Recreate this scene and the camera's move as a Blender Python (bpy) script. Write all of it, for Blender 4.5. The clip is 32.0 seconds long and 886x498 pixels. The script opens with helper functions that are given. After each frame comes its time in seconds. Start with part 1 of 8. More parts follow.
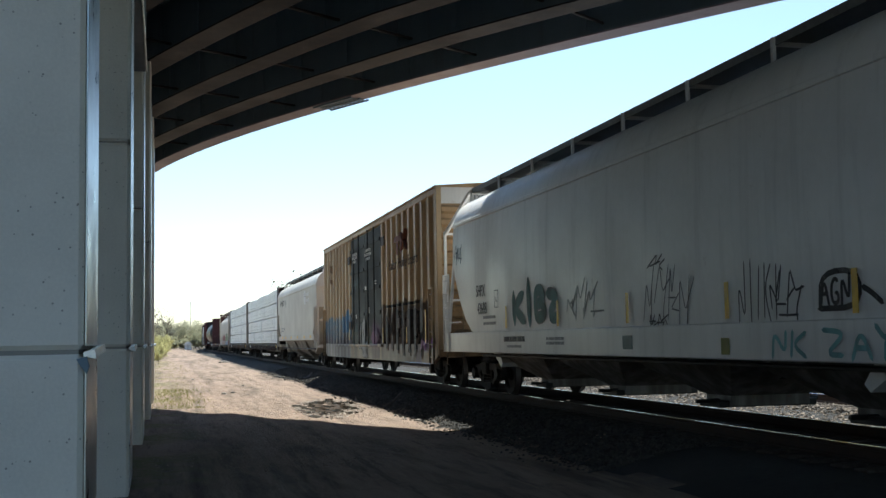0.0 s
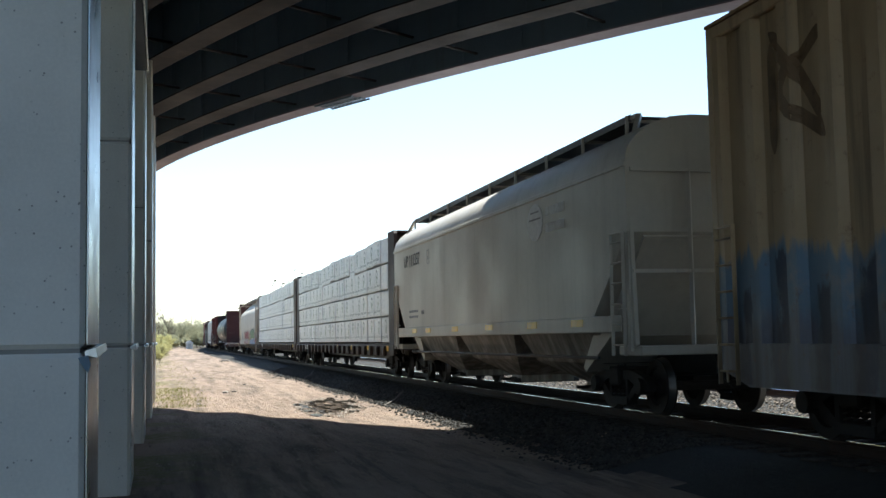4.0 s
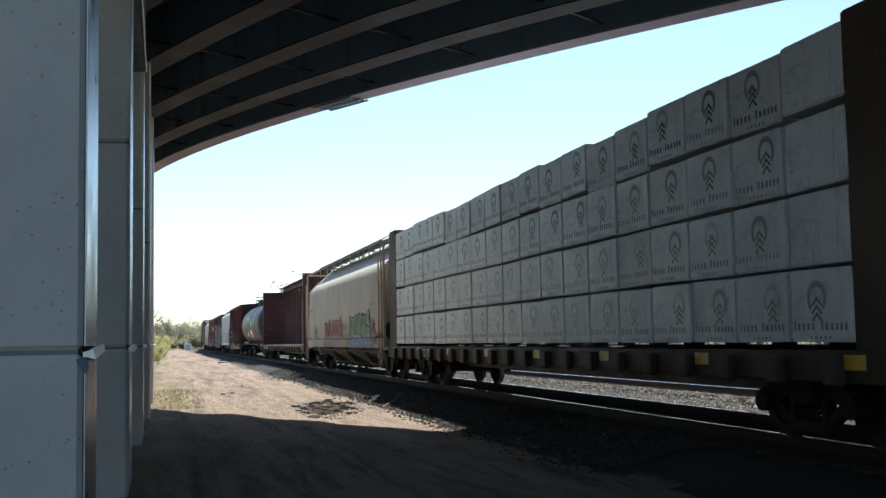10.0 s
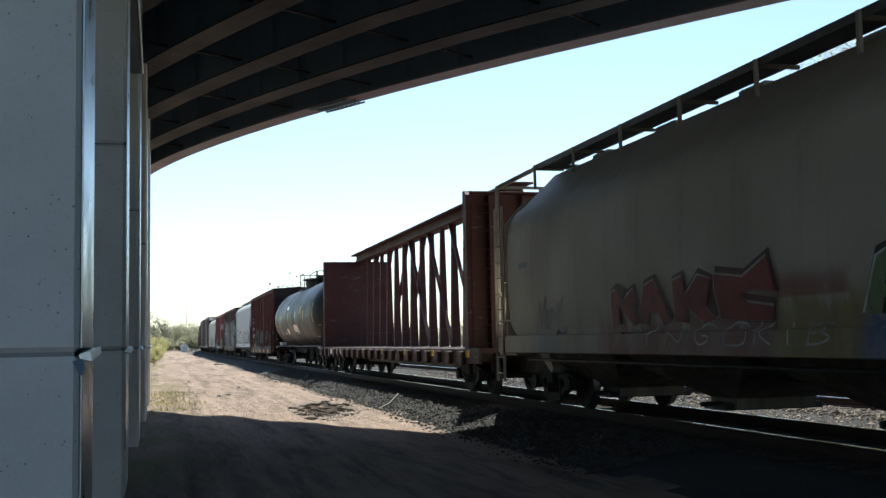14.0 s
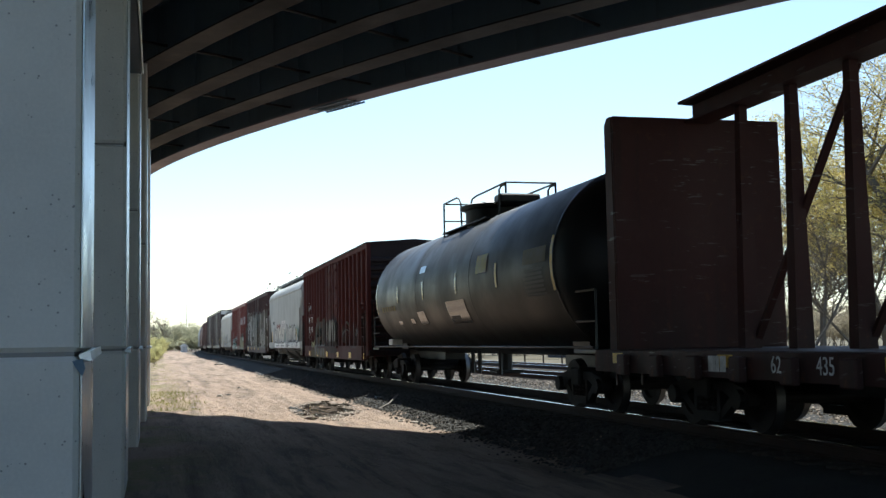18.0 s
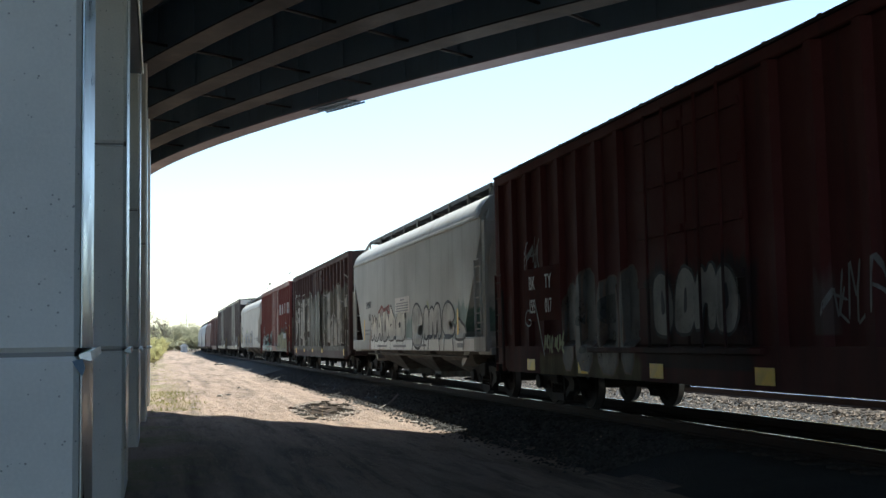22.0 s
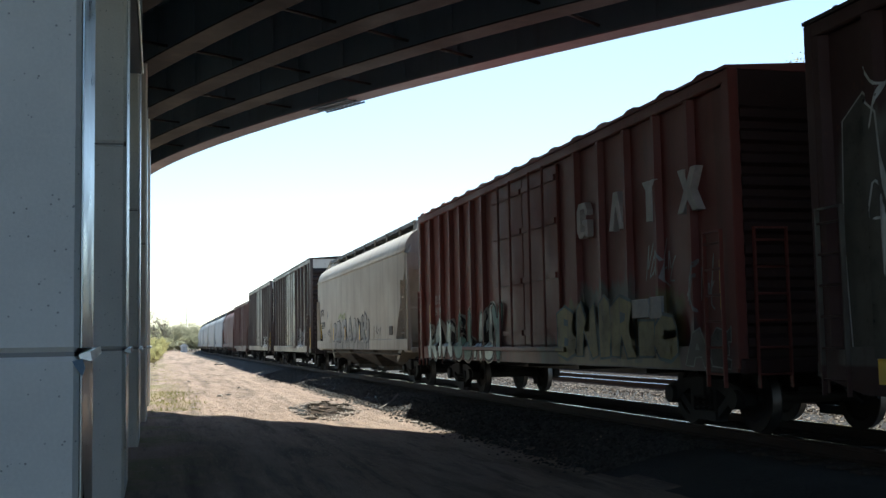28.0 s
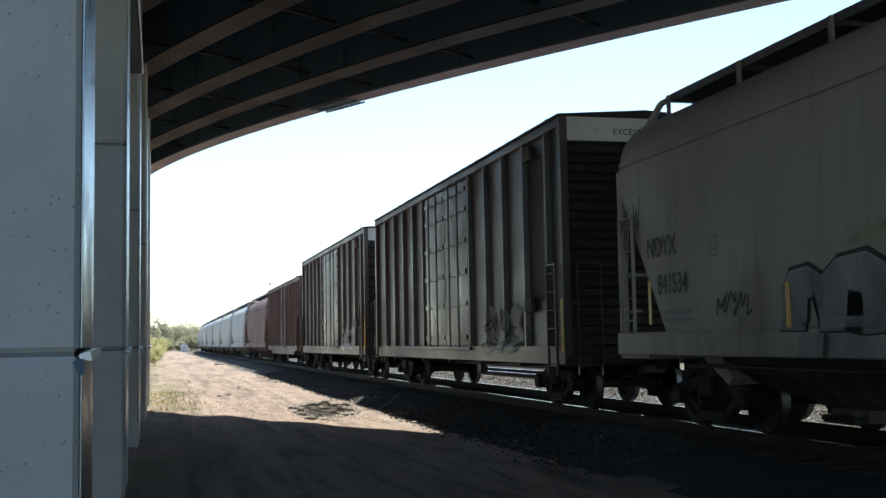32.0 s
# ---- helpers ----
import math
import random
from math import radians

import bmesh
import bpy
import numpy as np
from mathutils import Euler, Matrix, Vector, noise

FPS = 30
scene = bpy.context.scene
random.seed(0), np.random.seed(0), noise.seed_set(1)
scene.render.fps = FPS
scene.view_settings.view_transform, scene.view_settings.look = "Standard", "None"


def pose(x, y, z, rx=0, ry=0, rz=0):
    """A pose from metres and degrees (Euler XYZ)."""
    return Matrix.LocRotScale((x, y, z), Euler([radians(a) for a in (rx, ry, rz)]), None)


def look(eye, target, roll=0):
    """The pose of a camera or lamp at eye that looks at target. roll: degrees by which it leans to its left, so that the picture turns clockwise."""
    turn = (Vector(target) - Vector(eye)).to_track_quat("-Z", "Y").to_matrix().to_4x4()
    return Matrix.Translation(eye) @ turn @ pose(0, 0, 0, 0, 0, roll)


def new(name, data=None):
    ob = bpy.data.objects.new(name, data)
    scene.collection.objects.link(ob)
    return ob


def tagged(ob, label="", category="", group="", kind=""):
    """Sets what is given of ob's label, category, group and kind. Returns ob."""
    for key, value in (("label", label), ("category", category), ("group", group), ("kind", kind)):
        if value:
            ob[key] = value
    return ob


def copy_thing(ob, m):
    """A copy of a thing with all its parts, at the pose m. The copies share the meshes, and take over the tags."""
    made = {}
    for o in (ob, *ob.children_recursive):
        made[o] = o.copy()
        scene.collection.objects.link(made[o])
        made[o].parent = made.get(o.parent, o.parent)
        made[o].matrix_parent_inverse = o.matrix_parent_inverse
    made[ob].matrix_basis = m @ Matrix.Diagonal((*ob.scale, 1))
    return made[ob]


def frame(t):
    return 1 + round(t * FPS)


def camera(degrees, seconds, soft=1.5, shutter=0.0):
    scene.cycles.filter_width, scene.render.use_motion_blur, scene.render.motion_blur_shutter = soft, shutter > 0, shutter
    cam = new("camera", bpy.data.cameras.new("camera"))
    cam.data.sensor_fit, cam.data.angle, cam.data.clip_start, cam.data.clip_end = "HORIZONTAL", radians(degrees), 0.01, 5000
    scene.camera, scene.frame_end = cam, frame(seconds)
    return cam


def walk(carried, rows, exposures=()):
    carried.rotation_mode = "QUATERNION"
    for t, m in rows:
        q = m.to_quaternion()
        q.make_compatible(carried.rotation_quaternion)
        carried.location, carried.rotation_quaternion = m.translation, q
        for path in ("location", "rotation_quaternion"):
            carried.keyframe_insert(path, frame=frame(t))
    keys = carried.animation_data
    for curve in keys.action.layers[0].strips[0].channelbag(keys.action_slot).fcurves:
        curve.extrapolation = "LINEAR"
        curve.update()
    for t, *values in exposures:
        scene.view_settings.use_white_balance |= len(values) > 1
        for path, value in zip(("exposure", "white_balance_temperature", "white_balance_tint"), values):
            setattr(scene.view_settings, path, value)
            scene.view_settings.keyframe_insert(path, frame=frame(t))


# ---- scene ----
# World: x to the right of the line, y along the line away from the camera, z up; z = 0 is the top of the rails.
SECONDS = 32.0
EYE = (0.0, 0.0, 1.24)
YAW, TILT, LEAN = 14.404, 4.708, -1.067


def aim(dx, dy):
    """The camera's pose after a small nudge of its stand, in thousandths of a radian."""
    yaw, tilt = radians(YAW) - dx / 1000, radians(TILT) + dy / 1000
    way = Vector((math.sin(yaw) * math.cos(tilt), math.cos(yaw) * math.cos(tilt), math.sin(tilt)))
    return look(EYE, Vector(EYE) + way * 10, LEAN)


cam = camera(43.6, SECONDS, soft=1.45)
walk(cam, [(0.0, aim(3.5, -1.8)), (0.5, aim(4.1, -2.3)), (1.0, aim(4.6, -2.6)), (2.0, aim(4.6, -2.8)), (5.0, aim(4.6, -2.8)),
           (9.0, aim(4.6, -2.8)), (9.5, aim(3.9, -2.1)), (10.0, aim(3.0, -1.5)), (10.5, aim(2.3, -1.0)), (11.0, aim(1.8, -0.8)),
           (11.5, aim(1.3, -0.5)), (12.0, aim(1.0, -0.4)), (12.5, aim(0.5, 0.0)), (13.5, aim(0, 0)), (20.0, aim(0, 0)), (32.0, aim(0, 0))],
     exposures=[(t, e, 6180, 4.0) for t, e in ((0.0, 0.93), (1.0, 1.02), (2.0, 1.15), (3.0, 1.29), (4.2, 1.17), (6.0, 0.95), (14.5, 0.93), (15.6, 1.24), (16.6, 1.29), (17.0, 1.14), (18.0, 0.99), (19.0, 0.91),
                                               (20.0, 0.91), (21.0, 0.99), (22.0, 1.13), (23.0, 1.36), (24.0, 1.21), (26.0, 1.07), (30.0, 1.08), (31.0, 1.14), (32.0, 1.25))])

# ---- light ----
SUN_X, SUN_Y = 0.25, 0.72          # way to the sun for one metre of height
world = bpy.data.worlds.new("world")
scene.world = world
world.use_nodes = True
wn = world.node_tree
sky = wn.nodes.new("ShaderNodeTexSky")
sky.sky_type, sky.sun_disc = "NISHITA", False
sky.sun_elevation = math.atan2(1, math.hypot(SUN_X, SUN_Y))
sky.sun_rotation = math.atan2(SUN_X, SUN_Y)
sky.air_density, sky.dust_density, sky.ozone_density = 1.0, 0.5, 2.6
back = wn.nodes["Background"]
wn.links.new(sky.outputs[0], back.inputs[0])
back.inputs[1].default_value = 0.099
lamp = bpy.data.lights.new("sun", "SUN")
lamp.energy, lamp.angle, lamp.color = 5.0, radians(0.53), (1.0, 0.95, 0.87)
new("sun", lamp).matrix_world = look((SUN_X * 60, SUN_Y * 60, 60), (0, 0, 0))

# ---- materials ----
MATS = {}


class Nodes:
    """A short way to write node trees."""

    def __init__(self, name):
        self.mat = bpy.data.materials.new(name)
        self.mat.use_nodes = True
        self.tree = self.mat.node_tree
        self.bsdf = self.tree.nodes["Principled BSDF"]
        self.co = self.tree.nodes.new("ShaderNodeTexCoord").outputs["Object"]

    def node(self, kind, **values):
        n = self.tree.nodes.new("ShaderNode" + kind)
        for key, value in values.items():
            n.inputs[key.replace("_", " ")].default_value = value
        return n

    def link(self, a, b):
        self.tree.links.new(a, b)

    def scaled(self, sx, sy, sz, src=None):
        m = self.tree.nodes.new("ShaderNodeMapping")
        m.inputs["Scale"].default_value = (sx, sy, sz)
        self.link(src or self.co, m.inputs["Vector"])
        return m.outputs[0]

    def noise(self, scale, detail=4, vec=None, rough=0.6, distort=0.0):
        n = self.node("TexNoise", Scale=scale, Detail=detail, Roughness=rough, Distortion=distort)
        self.link(vec or self.co, n.inputs["Vector"])
        return n.outputs[0]

    def ramp(self, src, a, b, lo=0.0, hi=1.0):
        n = self.tree.nodes.new("ShaderNodeMapRange")
        n.interpolation_type = "SMOOTHSTEP"
        for key, v in (("From Min", a), ("From Max", b), ("To Min", lo), ("To Max", hi)):
            n.inputs[key].default_value = v
        self.link(src, n.inputs["Value"])
        return n.outputs[0]

    def math(self, op, a, b=0.0, c=0.0):
        n = self.tree.nodes.new("ShaderNodeMath")
        n.operation = op
        for i, v in enumerate((a, b, c)):
            if isinstance(v, (int, float)):
                n.inputs[i].default_value = v
            else:
                self.link(v, n.inputs[i])
        return n.outputs[0]

    def mix(self, fac, a, b, mode="MIX"):
        n = self.tree.nodes.new("ShaderNodeMix")
        n.data_type, n.blend_type = "RGBA", mode
        for i, v in ((0, fac), (6, a), (7, b)):
            if isinstance(v, (int, float)):
                n.inputs[i].default_value = v
            elif isinstance(v, tuple):
                n.inputs[i].default_value = (*v[:3], 1)
            else:
                self.link(v, n.inputs[i])
        return n.outputs[2]

    def axes(self):
        n = self.tree.nodes.new("ShaderNodeSeparateXYZ")
        self.link(self.co, n.inputs[0])
        return n.outputs[0], n.outputs[1], n.outputs[2]

    def bump(self, height, strength=0.3, dist=0.01):
        n = self.tree.nodes.new("ShaderNodeBump")
        n.inputs["Strength"].default_value, n.inputs["Distance"].default_value = strength, dist
        self.link(height, n.inputs["Height"])
        self.link(n.outputs[0], self.bsdf.inputs["Normal"])

    def done(self, color, rough=0.7, metal=0.0, spec=0.5):
        b = self.bsdf
        for key, v in (("Base Color", color), ("Roughness", rough), ("Metallic", metal), ("Specular IOR Level", spec)):
            if isinstance(v, tuple):
                b.inputs[key].default_value = (*v, 1)
            elif isinstance(v, (int, float)):
                b.inputs[key].default_value = v
            else:
                self.link(v, b.inputs[key])
        return self.mat


def tint(c, k):
    return tuple(min(1, v * k) for v in c)


def rough_stuff(name, c1, c2, c3, scale, fine, rough=0.9, bump=0.5, dist=0.02, spec=0.3, metal=0.0):
    """Three colours mixed by noise at two scales, with relief."""
    if name not in MATS:
        n = Nodes(name)
        big = n.ramp(n.noise(scale, 5), 0.35, 0.65)
        small = n.noise(fine, 6, rough=0.7)
        col = n.mix(n.ramp(small, 0.45, 0.75), n.mix(big, c1, c2), c3)
        n.bump(small, bump, dist)
        MATS[name] = n.done(col, rough, metal, spec)
    return MATS[name]


def paint(name, color, dirt=(0.09, 0.07, 0.055), amount=0.5, rough=0.55, rust=0.2, zones=(), scale=1.0, low=(0.9, 2.2), scuffs=0.0):
    """Weathered paint on steel: streaks that run down, grime, rust spots, soft sprayed patches in zones
    (y0, y1, z0, z1, colour, softness, strength)."""
    if name in MATS:
        return MATS[name]
    n = Nodes(name)
    _, y, z = n.axes()
    streak = n.noise(1.0, 5, n.scaled(3.2 * scale, 3.2 * scale, 0.22 * scale), 0.65)
    cloud = n.noise(0.55 * scale, 6)
    speck = n.noise(9.0 * scale, 5)
    col = n.mix(n.ramp(cloud, 0.3, 0.7, 0.0, 0.35), color, tint(color, 0.72))
    col = n.mix(n.ramp(speck, 0.4, 0.7, 0.0, 0.12), col, tint(color, 1.25))
    if zones:
        ragged = n.math("MULTIPLY", n.math("SUBTRACT", n.noise(2.4, 5, n.scaled(1, 1, 0.5)), 0.5), 0.5)
        drip = n.math("MULTIPLY", n.math("SUBTRACT", n.noise(3.1, 4, n.scaled(1, 1, 0.12)), 0.5), 0.9)
        thin = n.ramp(n.noise(1.7, 6, rough=0.7), 0.3, 0.55, 0.6, 1.0)
    for y0, y1, z0, z1, fill, soft, strength in zones:
        yw, zw = n.math("ADD", y, ragged), n.math("ADD", z, n.math("ADD", ragged, drip) if z1 - z0 > 0.5 else n.math("MULTIPLY", ragged, 0.3))
        y0, y1 = min(y0, y1), max(y0, y1)
        inside = n.math("MULTIPLY", n.math("MULTIPLY", n.ramp(yw, y0, y0 + soft), n.ramp(yw, y1 - soft, y1, 1, 0)),
                        n.math("MULTIPLY", n.ramp(z, z0, z0 + 0.04), n.ramp(zw, z1 - soft, z1 + 0.02, 1, 0)))
        col = n.mix(n.math("MULTIPLY", n.math("MULTIPLY", inside, thin), strength), col, fill)
    col = n.mix(n.ramp(streak, 0.48, 0.78, 0.0, amount), col, dirt)
    col = n.mix(n.math("MULTIPLY", n.ramp(z, low[0], low[1], 1, 0), n.ramp(streak, 0.25, 0.6, 0.15, amount * 1.1)), col, dirt)
    if scuffs:
        rub = n.math("MULTIPLY", n.ramp(n.noise(1.0, 4, n.scaled(2.2, 2.2, 17.0), 0.6), 0.62, 0.68), n.ramp(n.noise(0.7, 3), 0.42, 0.6))
        col = n.mix(n.math("MULTIPLY", rub, scuffs), col, (0.30, 0.26, 0.24))
    if rust:
        spots = n.noise(4.5 * scale, 7, rough=0.75)
        col = n.mix(n.ramp(spots, 0.62 - rust * 0.25, 0.72, 0.0, min(1, rust * 2.2)), col, (0.16, 0.065, 0.03))
    n.bump(n.noise(2.2 * scale, 4), 0.12, 0.02)
    MATS[name] = n.done(col, n.ramp(cloud, 0.3, 0.7, rough - 0.08, rough + 0.12), 0.0, 0.4)
    return MATS[name]


def concrete(name, color, joint=0.0):
    if name in MATS:
        return MATS[name]
    n = Nodes(name)
    big = n.noise(0.8, 6)
    streak = n.noise(1.0, 5, n.scaled(2.5, 2.5, 0.25))
    fine = n.noise(45, 5)
    pits = n.tree.nodes.new("ShaderNodeTexVoronoi")
    pits.inputs["Scale"].default_value = 20.0
    n.link(n.co, pits.inputs["Vector"])
    keep = n.ramp(n.noise(3.1, 3), 0.47, 0.55)
    hole = n.math("MULTIPLY", n.ramp(pits.outputs["Distance"], 0.08, 0.17, 1, 0), keep)
    col = n.mix(n.ramp(big, 0.3, 0.7), color, tint(color, 0.84))
    col = n.mix(n.ramp(streak, 0.5, 0.75, 0, 0.4), col, tint(color, 0.68))
    col = n.mix(n.ramp(fine, 0.35, 0.7, 0, 0.25), col, tint(color, 1.15))
    col = n.mix(n.math("MULTIPLY", hole, 0.85), col, tint(color, 0.3))
    n.bump(n.math("SUBTRACT", fine, n.math("MULTIPLY", hole, 3.0)), 0.25, 0.008)
    MATS[name] = n.done(col, 0.85, 0.0, 0.3)
    return MATS[name]


def plain(name, color, rough=0.6, metal=0.0, var=0.25, scale=3.0, spec=0.5):
    if name not in MATS:
        n = Nodes(name)
        c = n.noise(scale, 5)
        f = n.noise(scale * 9, 4)
        col = n.mix(n.ramp(c, 0.3, 0.7), tint(color, 1 - var), tint(color, 1 + var * 0.5))
        col = n.mix(n.ramp(f, 0.5, 0.75, 0, 0.3), col, tint(color, 0.55))
        n.bump(f, 0.15, 0.005)
        MATS[name] = n.done(col, n.ramp(c, 0.3, 0.7, max(0.05, rough - 0.08), min(1, rough + 0.1)), metal, spec)
    return MATS[name]


# ---- mesh helpers ----
class Shape:
    """Collects corners and faces of one mesh."""

    def __init__(self):
        self.v, self.f = [], []

    def add(self, verts, faces):
        k = len(self.v)
        self.v += [tuple(p) for p in verts]
        self.f += [tuple(k + i for i in f) for f in faces]
        return self

    def box(self, x0, x1, y0, y1, z0, z1):
        return self.add([(x0, y0, z0), (x1, y0, z0), (x1, y1, z0), (x0, y1, z0), (x0, y0, z1), (x1, y0, z1), (x1, y1, z1), (x0, y1, z1)],
                        [(3, 2, 1, 0), (4, 5, 6, 7), (0, 1, 5, 4), (1, 2, 6, 5), (2, 3, 7, 6), (3, 0, 4, 7)])

    def soft_box(self, x0, x1, y0, y1, z0, z1, b=0.01):
        """A box with its upright and lying edges cut off."""
        xs, ys, zs = (x0, x1), (y0, y1), (z0, z1)
        bm = bmesh.new()
        bmesh.ops.create_cube(bm, size=1.0)
        for v in bm.verts:
            v.co = Vector((xs[v.co.x > 0], ys[v.co.y > 0], zs[v.co.z > 0]))
        bmesh.ops.bevel(bm, geom=bm.edges[:], offset=b, segments=1, affect="EDGES")
        bm.verts.index_update()
        self.add([v.co[:] for v in bm.verts], [[v.index for v in f.verts] for f in bm.faces])
        bm.free()
        return self

    def prism(self, outline, a, b, axis=0):
        """An outline (pairs) pushed from a to b along an axis; the pairs are the other two axes in order."""
        n = len(outline)

        def at(p, t):
            q = list(p)
            q.insert(axis, t)
            return q
        return self.add([at(p, a) for p in outline] + [at(p, b) for p in outline],
                        [tuple(range(n))[::-1], tuple(range(n, 2 * n))] + [(i, (i + 1) % n, n + (i + 1) % n, n + i) for i in range(n)])

    def rod(self, p, q, r, seg=8, r2=None):
        p, q = Vector(p), Vector(q)
        d = (q - p).normalized()
        u = d.orthogonal().normalized()
        w = d.cross(u)
        r2 = r if r2 is None else r2
        ring = [(math.cos(2 * math.pi * i / seg), math.sin(2 * math.pi * i / seg)) for i in range(seg)]
        vs = [p + u * c * r + w * s * r for c, s in ring] + [q + u * c * r2 + w * s * r2 for c, s in ring]
        return self.add(vs, [tuple(range(seg))[::-1], tuple(range(seg, 2 * seg))] + [(i, (i + 1) % seg, seg + (i + 1) % seg, seg + i) for i in range(seg)])

    def pipe(self, points, r, seg=6):
        for a, b in zip(points, points[1:]):
            self.rod(a, b, r, seg)
        return self

    def bar(self, p, q, w, h, up=(0, 0, 1)):
        """A straight bar of w by h from p to q."""
        p, q = Vector(p), Vector(q)
        d = (q - p).normalized()
        s = d.cross(Vector(up))
        s = s.normalized() if s.length > 1e-4 else d.orthogonal().normalized()
        t = s.cross(d)
        vs = [e + s * a * w / 2 + t * c * h / 2 for e in (p, q) for a, c in ((-1, -1), (1, -1), (1, 1), (-1, 1))]
        return self.add(vs, [(3, 2, 1, 0), (4, 5, 6, 7), (0, 1, 5, 4), (1, 2, 6, 5), (2, 3, 7, 6), (3, 0, 4, 7)])

    def loft(self, rings, closed=True, caps=True):
        n, k = len(rings[0]), len(rings)
        fs = []
        for i in range(k - 1):
            for j in range(n if closed else n - 1):
                j2 = (j + 1) % n
                fs.append((i * n + j, i * n + j2, (i + 1) * n + j2, (i + 1) * n + j))
        if caps:
            fs += [tuple(range(n))[::-1], tuple((k - 1) * n + j for j in range(n))]
        return self.add([p for r in rings for p in r], fs)

    def mesh(self, name, material=None, smooth=None):
        me = bpy.data.meshes.new(name)
        me.from_pydata(self.v, [], self.f)
        bm = bmesh.new()
        bm.from_mesh(me)
        bmesh.ops.recalc_face_normals(bm, faces=bm.faces)
        bm.to_mesh(me)
        bm.free()
        if material:
            me.materials.append(material)
        if smooth is not None:
            me.polygons.foreach_set("use_smooth", [True] * len(me.polygons))
            me.set_sharp_from_angle(angle=radians(smooth))
        return me


def part(name, shape, material, parent, label="", smooth=None):
    """One mesh object under a thing or a part. shape: a Shape, or a mesh that is shared."""
    me = shape if isinstance(shape, bpy.types.Mesh) else shape.mesh(name, material, smooth)
    ob = new(name, me)
    ob.parent = parent
    return tagged(ob, label)


def thing(name, label, category, group="", kind=""):
    return tagged(new(name), label, category, group, kind)


def solid(name, shape, material, label="", category="", group="", kind="", smooth=None):
    return tagged(new(name, shape.mesh(name, material, smooth)), label, category, group, kind)


def text_mesh(body, height, material, spread=1.0, depth=0.004):
    """Letters as a mesh, standing in the plane x = 0 and read from the side of minus x, their middle at the origin."""
    cu = bpy.data.curves.new("letters", "FONT")
    cu.body, cu.size, cu.extrude, cu.space_character = body, height * 1.4, depth / 2, spread
    cu.align_x, cu.align_y = "CENTER", "CENTER"
    ob = bpy.data.objects.new("letters", cu)
    scene.collection.objects.link(ob)
    dg = bpy.context.evaluated_depsgraph_get()
    dg.update()
    me = bpy.data.meshes.new_from_object(ob.evaluated_get(dg))
    bpy.data.objects.remove(ob)
    me.transform(Matrix(((0, 0, -1, 0), (-1, 0, 0, 0), (0, 1, 0, 0), (0, 0, 0, 1))))
    me.materials.clear()
    me.materials.append(material)
    return me


# ---- shared materials ----
CONC = concrete("pier_concrete", (0.74, 0.725, 0.67))
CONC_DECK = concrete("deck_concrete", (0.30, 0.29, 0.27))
STEEL_GIRDER = paint("girder_paint", (0.16, 0.225, 0.29), amount=0.3, rust=0.1, rough=0.6, low=(-5, -4))
# lit outer edge and shaded inner steel, the light put into two colours
LIT_FLANGE_PAINT = paint("lit_flange_paint", (0.29, 0.26, 0.31), amount=0.35, rust=0.2, rough=0.6, low=(-5, -4))
SHADED_STEEL_PAINT = paint("shaded_steel_paint", (0.030, 0.031, 0.040), amount=0.4, rust=0.15, rough=0.7, low=(-5, -4))
GALV = plain("galvanised_plate", (0.62, 0.64, 0.66), 0.34, 0.85, 0.3, 2.2)
RAIL_SIDE = plain("rusty_rail", (0.045, 0.026, 0.019), 0.85, 0.2, 0.4, 6)
RAIL_TOP = plain("polished_rail_head", (0.66, 0.65, 0.64), 0.15, 1.0, 0.15, 5)
TIE = rough_stuff("weathered_tie", (0.055, 0.043, 0.034), (0.037, 0.03, 0.025), (0.09, 0.075, 0.06), 2.5, 22, 0.95, 0.7)
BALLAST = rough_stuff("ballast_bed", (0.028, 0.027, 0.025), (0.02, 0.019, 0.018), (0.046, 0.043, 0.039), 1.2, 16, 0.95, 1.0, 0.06)


